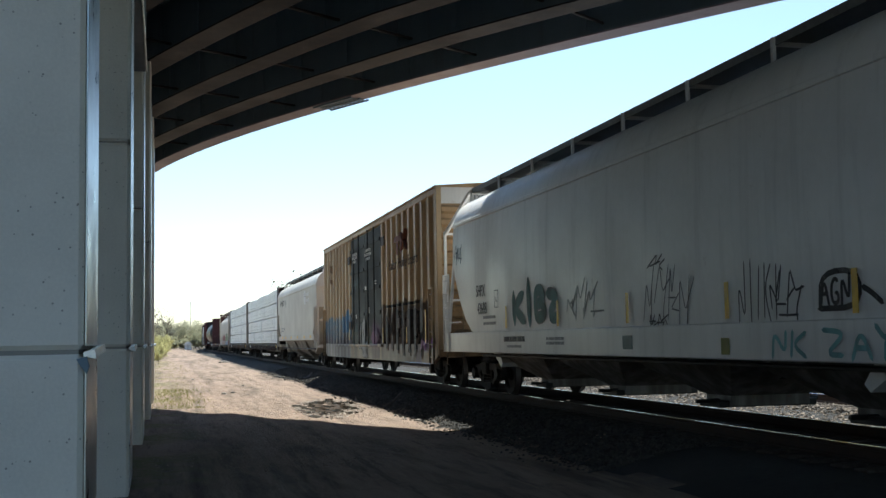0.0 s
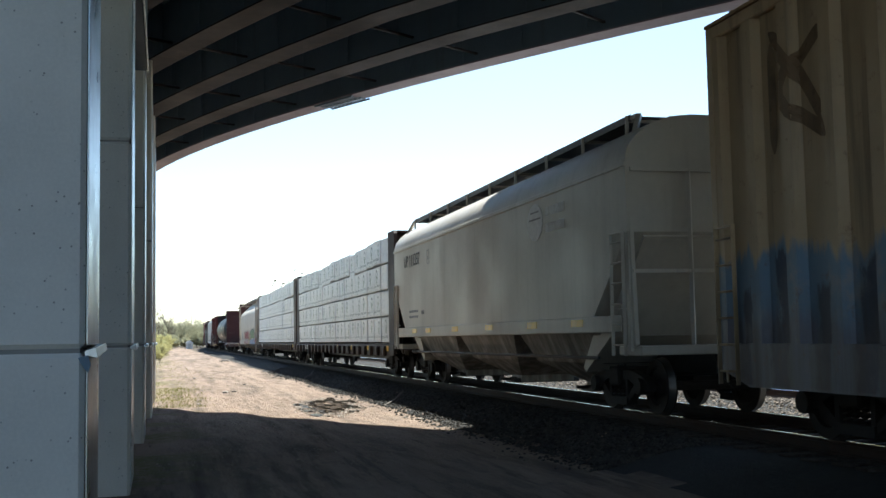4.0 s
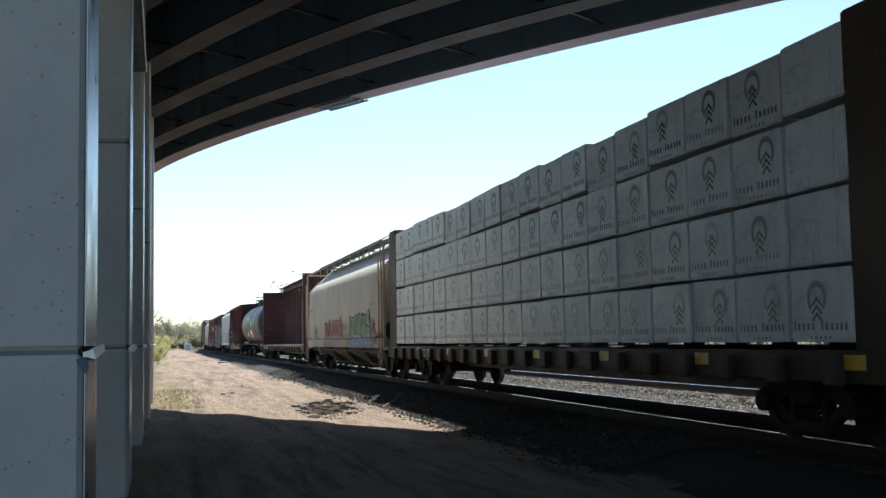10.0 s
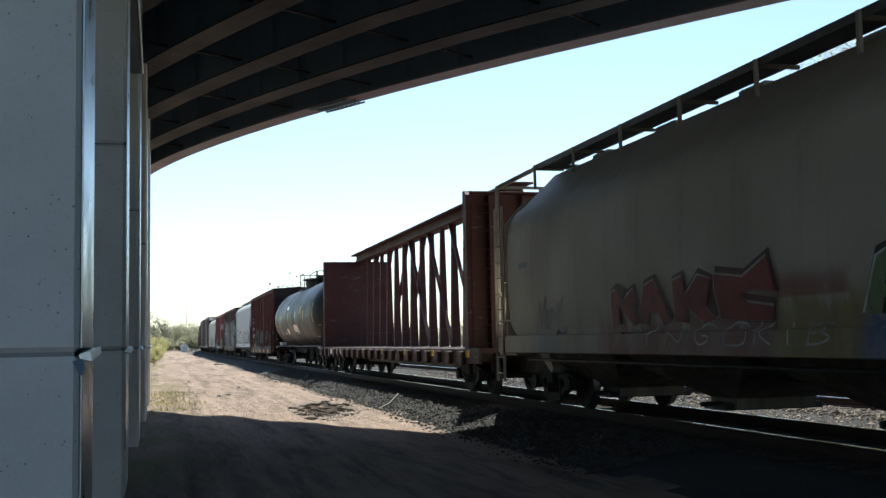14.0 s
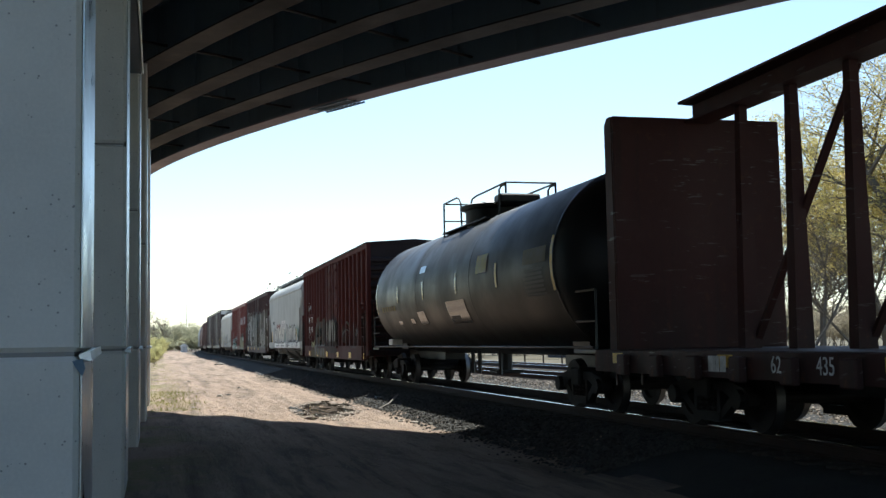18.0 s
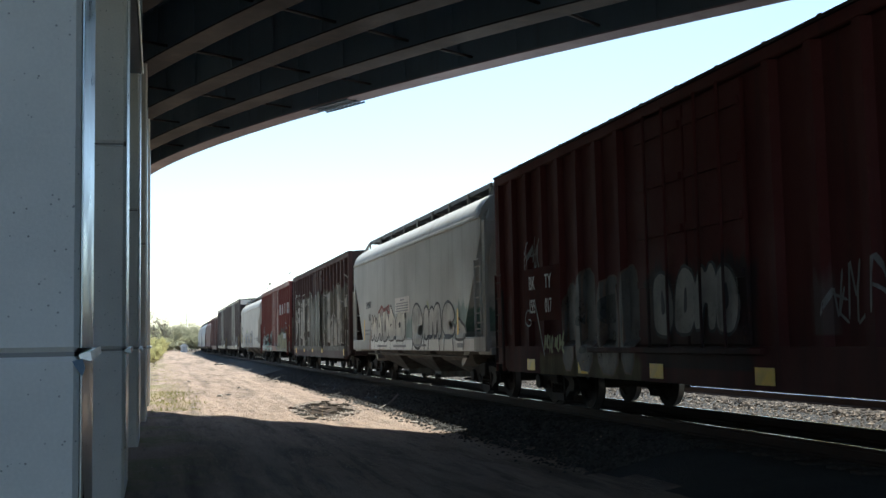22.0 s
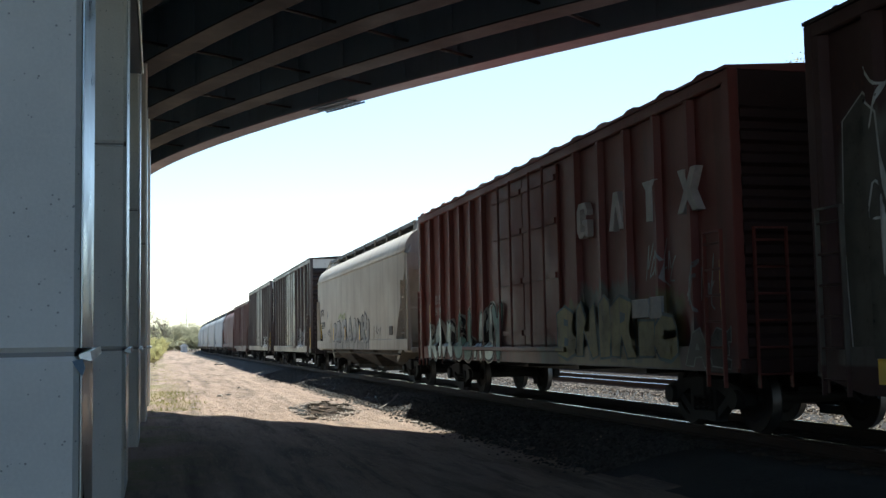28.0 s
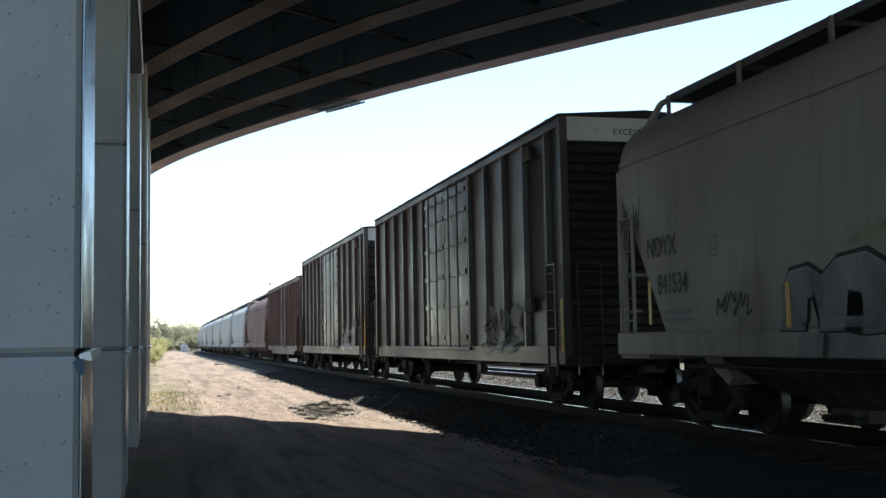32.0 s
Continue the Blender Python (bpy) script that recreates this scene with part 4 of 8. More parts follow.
def sprayed(car, y_left, y_right, z0, z1, word, fill, line, x_at, seed=0, thick=0.2, edge=0.05, lean=0.1, wobble=0.06, label="spray-painted letters"):
    """Letters of broad sprayed strokes on a car's side, read from the track side; x_at(y, z) is the surface."""
    rnd = random.Random(seed)
    pitch = (y_left - y_right) / len(word)
    rise = 0.0008 * (seed % 9)
    layers = [(line, thick + 2 * edge, 0.006 + rise), (fill, thick, 0.010 + rise)]
    paths = []
    for k, ch in enumerate(word):
        sz, sw, dz = rnd.uniform(0.88, 1.12), rnd.uniform(0.72, 0.86), rnd.uniform(-0.05, 0.05)
        strokes = GLYPHS.get(ch) or []
        if ch in "1234567":             # shapes that cannot be read
            strokes = [[(rnd.uniform(-0.25, 0.2), rnd.uniform(0.0, 0.3)), (rnd.uniform(0.0, 0.4), rnd.uniform(0.7, 1.15)), (rnd.uniform(0.3, 0.8), rnd.uniform(0.2, 0.6)), (rnd.uniform(0.7, 1.2), rnd.uniform(0.75, 1.2))],
                       [(rnd.uniform(0.6, 1.2), rnd.uniform(0.5, 1.0)), (rnd.uniform(0.5, 0.9), rnd.uniform(0.0, 0.3)), (rnd.uniform(0.9, 1.35), rnd.uniform(-0.05, 0.3))]]
            if rnd.random() < 0.5:
                strokes.append([(rnd.uniform(-0.1, 0.3), rnd.uniform(0.4, 0.6)), (rnd.uniform(0.7, 1.1), rnd.uniform(0.35, 0.7))])
        soft = 2 if ch not in "1234567" else 1
        for stroke in strokes:
            pts = [(k + 0.1 + u * sw + lean * v + rnd.uniform(-wobble, wobble), v * sz + dz + rnd.uniform(-wobble, wobble)) for u, v in stroke]
            pts = [Vector((y_left - u * pitch, z0 + v * (z1 - z0))) for u, v in pts]
            for _ in range(soft):       # round the corners
                f = 0.25 if soft == 2 else 0.1
                pts = [pts[0]] + [q for a, b in zip(pts, pts[1:]) for q in (a * (1 - f) + b * f, a * f + b * (1 - f))] + [pts[-1]]
            fine = []
            for a, b in zip(pts, pts[1:]):
                n = max(1, int((b - a).length / 0.05))
                fine += [a + (b - a) * i / n for i in range(n)]
            paths.append(fine + [pts[-1]])
    for color, width, lift in layers:
        if color is None:
            continue
        sh = Shape()
        across = 6 if width > 0.12 else 2
        for i0, path in enumerate(paths):
            rows = []
            for i, p in enumerate(path):
                d = path[min(i + 1, len(path) - 1)] - path[max(i - 1, 0)]
                d = d.normalized() if d.length > 1e-6 else Vector((1, 0))
                s = Vector((-d.y, d.x))
                t = i / max(1, len(path) - 1)
                cap = min(1.0, 0.45 + 0.55 * min(t, 1 - t) * len(path) * 0.05 / max(0.02, width * 0.5))
                rows.append([p + s * width * cap * (j / across - 0.5) for j in range(across + 1)])
            for end, e in ((0, -1), (-1, 1)):
                p, d = path[end], (path[end] - path[end + (1 if end == 0 else -1)])
                if d.length > 1e-6:
                    r = [q + d.normalized() * width * 0.28 for q in rows[end]]
                    r = [p + d.normalized() * width * 0.28 + (q - p) * 0.5 for q in rows[end]]
                    rows = [r] + rows if end == 0 else rows + [r]
            k = len(sh.v)
            n = across + 1
            sh.v += [(x_at(q.x, q.y) - lift - 0.0006 * (i0 % 5), q.x, q.y) for r in rows for q in r]
            sh.f += [(k + i * n + j, k + i * n + j + 1, k + (i + 1) * n + j + 1, k + (i + 1) * n + j) for i in range(len(rows) - 1) for j in range(across)]
        mat = spray_paint(color)
        o = new("spray_paint", raw_mesh(sh, "spray_paint", mat))
        o.parent = car
        tagged(o, label, kind="stuff" if len(paths) > 1 else "")


BLOCK_SHAPES = (
    ([(0, 0), (0.03, 0.72), (0.28, 1.0), (0.5, 0.86), (0.74, 1.06), (0.98, 0.76), (0.96, 0), (0.68, -0.02), (0.64, 0.34), (0.5, 0.46), (0.36, 0.3), (0.34, 0.0)], ()),
    ([(0.1, 0.0), (0.02, 0.26), (0.2, 0.44), (0.0, 0.66), (0.12, 0.94), (0.46, 1.08), (0.94, 0.92), (0.88, 0.66), (0.62, 0.62), (0.98, 0.36), (0.9, 0.06), (0.5, -0.06)], ([(0.36, 0.72), (0.5, 0.78), (0.48, 0.66)], [(0.34, 0.24), (0.56, 0.3), (0.5, 0.16)])),
    ([(0.0, 0.08), (0.04, 0.86), (0.36, 1.04), (0.72, 0.94), (0.98, 0.62), (0.94, 0.2), (0.7, -0.04), (0.2, -0.02)], ([(0.4, 0.28), (0.42, 0.68), (0.56, 0.74), (0.62, 0.36)],)),
    ([(0.02, 0.0), (0.0, 0.9), (0.22, 1.08), (0.4, 0.84), (0.42, 0.58), (0.66, 0.98), (0.98, 0.88), (0.7, 0.48), (1.02, 0.06), (0.76, -0.06), (0.46, 0.34), (0.34, -0.02)], ()),
    ([(0.0, 0.14), (0.08, 0.78), (0.3, 1.0), (0.46, 0.7), (0.5, 0.42), (0.58, 0.82), (0.82, 1.06), (1.0, 0.78), (0.9, 0.1), (0.56, -0.06), (0.2, 0.0)], ()),
    ([(0.04, 0.02), (0.02, 0.8), (0.3, 1.06), (0.9, 0.98), (0.96, 0.76), (0.58, 0.7), (0.6, 0.52), (0.88, 0.5), (0.86, 0.3), (0.52, 0.26), (0.94, 0.16), (0.9, -0.04)], ()),
)


def blocks(car, y_left, y_right, z0, z1, count, fill, line, x_at, seed=0, edge=0.05, rounding=1, glint=None, label="fat spray-painted letters", fat=1.04):
    """Fat sprayed letter shapes that cannot be read: solid forms with a broad outline."""
    rnd = random.Random(seed)
    pitch = (y_left - y_right) / count
    sets = {"line": [], "fill": [], "gap": [], "glint": []}
    for k in range(count):
        outline, holes = BLOCK_SHAPES[rnd.randrange(len(BLOCK_SHAPES))]
        lean, wide, tall, up = rnd.uniform(-0.12, 0.16), fat * rnd.uniform(0.92, 1.08), rnd.uniform(0.82, 1.12), rnd.uniform(-0.04, 0.04)

        def at(p):
            u, v = p[0] + rnd.uniform(-0.035, 0.035), p[1] + rnd.uniform(-0.03, 0.03)
            return Vector((y_left - (k + u * wide + lean * v) * pitch, z0 + (v * tall + up) * (z1 - z0)))

        def smooth(pts):
            for _ in range(rounding):
                pts = [q for a, b in zip(pts, pts[1:] + pts[:1]) for q in (a * 0.78 + b * 0.22, a * 0.22 + b * 0.78)]
            return pts
        body = smooth([at(p) for p in outline])
        big = []
        for i, p in enumerate(body):
            d = body[(i + 1) % len(body)] - body[i - 1]
            d = d.normalized() if d.length > 1e-6 else Vector((1, 0))
            big.append(p + Vector((-d.y, d.x)) * edge * rnd.uniform(0.7, 1.3) * (1 if pitch > 0 else -1))
        area = lambda q: sum(a.x * b.y - b.x * a.y for a, b in zip(q, q[1:] + q[:1]))
        if abs(area(big)) < abs(area(body)):
            big = [p * 2 - q for p, q in zip(body, big)]
        sets["line"].append(big)
        sets["fill"].append(body)
        sets["gap"] += [smooth([at(p) for p in h]) for h in holes]
        if glint and k % 2 == 0:
            sets["glint"].append([at(p) for p in ((0.1, 0.2), (0.08, 0.7), (0.24, 0.74), (0.22, 0.16))])
    for key, color, lift in (("line", line, 0.005), ("fill", fill, 0.009), ("gap", line, 0.013), ("glint", glint, 0.013)):
        if color is None:
            continue
        for i, poly in enumerate(sets[key]):
            bm = bmesh.new()
            bm.faces.new([bm.verts.new((-lift - 0.0007 * (i % 4), p.x, p.y)) for p in poly])
            bmesh.ops.triangulate(bm, faces=bm.faces[:])
            lo, hi = min(v.co.y for v in bm.verts), max(v.co.y for v in bm.verts)
            bottom, top = min(v.co.z for v in bm.verts), max(v.co.z for v in bm.verts)
            steps = [((0, lo + 0.09 * j, 0), (0, 1, 0)) for j in range(1, int((hi - lo) / 0.09) + 1)] + [((0, 0, 0.8 + 0.13 * j), (0, 0, 1)) for j in range(20) if bottom < 0.8 + 0.13 * j < top]
            for co, no in steps:
                bmesh.ops.bisect_plane(bm, geom=bm.verts[:] + bm.edges[:] + bm.faces[:], plane_co=co, plane_no=no)
            for v in bm.verts:
                v.co.x += x_at(v.co.y, v.co.z)
            me = bpy.data.meshes.new("spray_paint")
            bm.to_mesh(me)
            bm.free()
            me.materials.append(spray_paint(color))
            o = new("spray_paint", me)
            o.parent = car
            tagged(o, label)


SILVERS = ((0.42, 0.445, 0.435), (0.56, 0.53, 0.46), (0.46, 0.55, 0.54), (0.50, 0.50, 0.47))


def spray_paint(color):
    """Sprayed paint, thin and worn in places, so that the car shows through it."""
    name = "spray_" + "_".join("%02d" % round(v * 99) for v in color)
    if name not in MATS:
        n = Nodes(name)
        cloud, fine = n.noise(1.3, 5), n.noise(13, 5, rough=0.7)
        run_down = n.noise(1.0, 5, n.scaled(6, 6, 0.5), 0.65)
        col = n.mix(n.ramp(cloud, 0.3, 0.7), tint(color, 0.62), tint(color, 1.15))
        if len(color) > 3:
            z = n.math("ADD", n.axes()[2], n.math("MULTIPLY", cloud, 0.4))
            col = n.mix(n.ramp(z, 1.45, 2.15), color[3:], col)
        col = n.mix(n.ramp(run_down, 0.5, 0.75, 0, 0.5), col, (0.07, 0.058, 0.05))
        worn = n.math("MULTIPLY", n.ramp(fine, 0.28, 0.46, 0.72, 1.0), n.ramp(cloud, 0.28, 0.5, 0.72, 0.97))
        n.link(worn, n.bsdf.inputs["Alpha"])
        silver = color in SILVERS
        MATS[name] = n.done(col, 0.5 if silver else 0.6, 0.4 if silver else 0.0, 0.35)
    return MATS[name]


# sprayed letter bodies in a unit square, with their holes
FORMS = {
    "N": ([(0, 0), (0.04, 0.9), (0.2, 1.02), (0.62, 0.42), (0.64, 0.86), (0.84, 1.0), (1, 0.04), (0.74, -0.02), (0.34, 0.52), (0.3, 0.0)], ()),
    "O": ([(0.08, 0.12), (0.0, 0.6), (0.22, 0.98), (0.7, 1.0), (1, 0.62), (0.94, 0.12), (0.6, -0.02), (0.3, 0.0)], ([(0.42, 0.22), (0.4, 0.62), (0.56, 0.72), (0.6, 0.3)],)),
    "R": ([(0.02, 0), (0, 0.85), (0.4, 1.02), (0.85, 0.92), (0.96, 0.66), (0.7, 0.44), (1.0, 0.0), (0.68, -0.02), (0.42, 0.36), (0.34, 0.0)], ([(0.38, 0.58), (0.4, 0.78), (0.62, 0.74), (0.58, 0.6)],)),
    "S": ([(0.05, 0.03), (0.0, 0.24), (0.5, 0.27), (0.55, 0.38), (0.05, 0.52), (0.08, 0.84), (0.45, 1.12), (0.9, 0.8), (0.85, 0.66), (0.45, 0.72), (0.95, 0.46), (0.95, 0.12), (0.6, -0.04)], ()),
    "E": ([(0.04, 0.02), (0.02, 0.8), (0.3, 1.04), (0.8, 0.94), (0.98, 1.12), (0.96, 0.7), (0.55, 0.7), (0.56, 0.55), (0.88, 0.52), (0.86, 0.34), (0.5, 0.28), (0.96, 0.16), (0.9, -0.04)], ()),
    "C": ([(0.3, 0.02), (0.05, 0.22), (0.0, 0.6), (0.14, 0.9), (0.45, 1.02), (0.8, 0.9), (1.0, 0.62), (0.92, 0.48), (0.72, 0.42), (0.55, 0.5), (0.52, 0.34), (0.7, 0.24), (0.95, 0.32), (0.98, 0.16), (0.75, 0.0)], ()),
    "M": ([(0, 0.04), (0.02, 0.6), (0.1, 0.86), (0.28, 0.92), (0.42, 0.76), (0.55, 0.96), (0.8, 1.02), (0.95, 0.8), (1.0, 0.0), (0.76, 0.0), (0.72, 0.5), (0.62, 0.55), (0.58, 0.04), (0.38, 0.04), (0.34, 0.5), (0.28, 0.5), (0.25, 0.04)], ()),
    "A": ([(0, 0), (0.3, 0.92), (0.58, 1.06), (1.0, 0.02), (0.74, -0.02), (0.64, 0.26), (0.4, 0.26), (0.3, 0.0)], ([(0.42, 0.46), (0.5, 0.7), (0.6, 0.44)],)),
    "K": ([(0.02, 0.0), (0.0, 0.96), (0.26, 1.04), (0.32, 0.6), (0.66, 1.02), (0.98, 0.92), (0.62, 0.5), (1.02, 0.04), (0.72, -0.04), (0.34, 0.36), (0.3, -0.02)], ()),
    "W": ([(0.1, 0.1), (0.0, 0.62), (0.16, 0.7), (0.14, 0.98), (0.3, 1.06), (0.46, 0.62), (0.52, 0.96), (0.66, 1.02), (0.74, 0.6), (0.86, 0.9), (1.0, 0.84), (0.98, 0.3), (0.84, -0.02), (0.66, 0.0), (0.52, 0.34), (0.4, 0.0), (0.2, 0.0)], ()),
    "I": ([(0.1, 0), (0, 0.5), (0.08, 0.95), (0.5, 1.06), (0.9, 0.95), (1, 0.5), (0.9, 0)], ()),
    "G": ([(0.25, 0), (0.0, 0.3), (0.05, 0.75), (0.35, 1.02), (0.8, 0.95), (0.95, 0.72), (0.62, 0.64), (0.45, 0.7), (0.36, 0.45), (0.46, 0.25), (0.6, 0.28), (0.55, 0.44), (0.98, 0.5), (1.0, 0.12), (0.7, -0.03)], ()),
    "B": ([(0.02, 0.02), (0.0, 0.92), (0.4, 1.04), (0.84, 0.92), (0.88, 0.66), (0.7, 0.54), (0.98, 0.36), (0.92, 0.06), (0.5, -0.04)], ([(0.36, 0.66), (0.38, 0.8), (0.58, 0.76), (0.56, 0.64)], [(0.36, 0.2), (0.37, 0.4), (0.6, 0.36), (0.58, 0.2)])),
    "Q": ([(0.05, 0.0), (0.0, 0.5), (0.12, 0.82), (0.3, 1.15), (0.55, 0.86), (0.88, 0.62), (0.98, 0.1), (0.6, -0.02)], ([(0.12, 0.36), (0.3, 0.5), (0.52, 0.52), (0.3, 0.42)],)),
    "U": ([(0.0, 0.0), (0.02, 0.6), (0.22, 0.95), (0.58, 1.0), (0.72, 0.78), (0.85, 1.14), (0.95, 0.7), (0.98, 0.2), (0.9, -0.03), (0.4, 0.02)], ([(0.36, 0.4), (0.34, 0.58), (0.5, 0.62), (0.54, 0.44)],)),
    "Y": ([(0.36, 0), (0.38, 0.42), (0, 0.9), (0.22, 1.06), (0.5, 0.66), (0.75, 1.06), (1, 0.95), (0.66, 0.42), (0.66, 0.0)], ()),
    "P": ([(0.06, 0), (0.0, 0.84), (0.26, 1.0), (0.42, 0.9), (0.7, 1.12), (0.98, 0.9), (0.94, 0.46), (0.5, 0.4), (0.86, 0.06), (0.78, -0.04), (0.34, 0.16)], ([(0.42, 0.54), (0.42, 0.74), (0.62, 0.76), (0.6, 0.56)],)),
    "Z": ([(0.0, 0.62), (0.04, 0.9), (0.5, 0.8), (0.9, 1.12), (1.0, 0.5), (0.62, 0.56), (0.3, 0.4), (0.98, 0.22), (0.9, 0.0), (0.08, 0.06)], ()),
    "D": ([(0, 0), (0, 1), (1, 1), (1, 0)], ()),
}


def drape(car, poly, color, x_at, lift, label):
    """One sprayed patch with the outline poly (pairs of y and z) laid over the side of a car."""
    bm = bmesh.new()
    bm.faces.new([bm.verts.new((-lift, p.x, p.y)) for p in poly])
    bmesh.ops.triangulate(bm, faces=bm.faces[:])
    ys, zs = [p.x for p in poly], [p.y for p in poly]
    steps = [((0, min(ys) + 0.09 * j, 0), (0, 1, 0)) for j in range(1, int((max(ys) - min(ys)) / 0.09) + 1)]
    steps += [((0, 0, 0.6 + 0.1 * j), (0, 0, 1)) for j in range(34) if min(zs) < 0.6 + 0.1 * j < max(zs)]
    for co, no in steps:
        bmesh.ops.bisect_plane(bm, geom=bm.verts[:] + bm.edges[:] + bm.faces[:], plane_co=co, plane_no=no)
    for v in bm.verts:
        v.co.x += min(x_at(v.co.y + e, v.co.z) for e in (-0.05, 0.0, 0.05))
    me = bpy.data.meshes.new("spray_paint")
    bm.to_mesh(me)
    bm.free()
    me.materials.append(spray_paint(color))
    o = new("spray_paint", me)
    o.parent = car
    tagged(o, label)


def rounded(pts, times):
    for _ in range(times):
        pts = [q for a, b in zip(pts, pts[1:] + pts[:1]) for q in (a * 0.76 + b * 0.24, a * 0.24 + b * 0.76)]
    return pts


def grown(pts, by, rnd=None):
    """An outline pushed outwards."""
    turn = sum(a.x * b.y - b.x * a.y for a, b in zip(pts, pts[1:] + pts[:1]))
    out = []
    for i, p in enumerate(pts):
        d = pts[(i + 1) % len(pts)] - pts[i - 1]
        d = d.normalized() if d.length > 1e-6 else Vector((1, 0))
        out.append(p + Vector((d.y, -d.x)) * by * (1 if turn > 0 else -1) * (rnd.uniform(0.9, 1.12) if rnd else 1))
    return out


def piece(car, letters, layers, x_at, gap=None, seed=0, soft=1, label="spray-painted letters"):
    """A sprayed word. letters: (form, y left, y right, z low, z high); layers from the back: (colour, growth, shift along y, shift in z)."""
    rnd = random.Random(seed)
    rise = 0.0006 * (seed % 4)
    for k, (form, ya, yb, z0, z1) in enumerate(letters):
        outline, holes = FORMS[form]

        def at(p):
            return Vector((ya + (yb - ya) * (p[0] + rnd.uniform(-0.02, 0.02)), z0 + (z1 - z0) * (p[1] + rnd.uniform(-0.02, 0.02))))
        body = rounded([at(p) for p in outline], soft)
        for n, (color, growth, dy, dz) in enumerate(layers):
            poly = grown(body, growth, rnd) if growth else body
            drape(car, [p + Vector((dy, dz)) for p in poly], color, x_at, 0.004 + rise + 0.004 * n + 0.0012 * (k % 3), label)
        for h in holes:
            drape(car, rounded([at(p) for p in h], soft), gap or layers[0][0], x_at, 0.004 + rise + 0.004 * len(layers) + 0.0012 * (k % 3), label)


def put_frame(car, y, z, w, h, x, material):
    """A small stencilled box: a thin rectangle with a mark in it."""
    t = 0.018
    sh = Shape().box(x - 0.004, x, y - w / 2, y + w / 2, z + h / 2 - t, z + h / 2).box(x - 0.004, x, y - w / 2, y + w / 2, z - h / 2, z - h / 2 + t)
    sh.box(x - 0.004, x, y - w / 2, y - w / 2 + t, z - h / 2 + t, z + h / 2 - t).box(x - 0.004, x, y + w / 2 - t, y + w / 2, z - h / 2 + t, z + h / 2 - t)
    sh.box(x - 0.004, x, y - 0.04, y + 0.04, z - 0.06, z - 0.03).box(x - 0.004, x, y + 0.02, y + 0.04, z - 0.03, z + 0.03)
    tagged(part("stencil_frame", sh, material, car, "small stencilled box"), kind="stuff")


def ribbed_side(posts, sheet, w, depth=0.098):
    """The near side of a boxcar: sheets with posts that stand out."""
    def at(y, z):
        d = min(abs(y - p) for p in posts)
        t = max(0.0, min(1.0, (w - d) / (w * 0.4)))
        return -sheet - depth * t
    return at


def round_side(W, bulge):
    return lambda y, z: -(W - bulge * ((z - 2.5) / 1.5) ** 2)


def new_car(name, label, category, lead, trail, truck_inset=1.9):
    """A car of the train: an empty at rail level in its middle; y runs to its rear."""
    car = thing(name, label, category, "cars of the freight train")
    half = (trail - lead) / 2
    CARS.append((car, (lead + trail) / 2, half - truck_inset))
    for y in (-half + truck_inset, half - truck_inset):
        put_bogie(car, y)
    return car, half


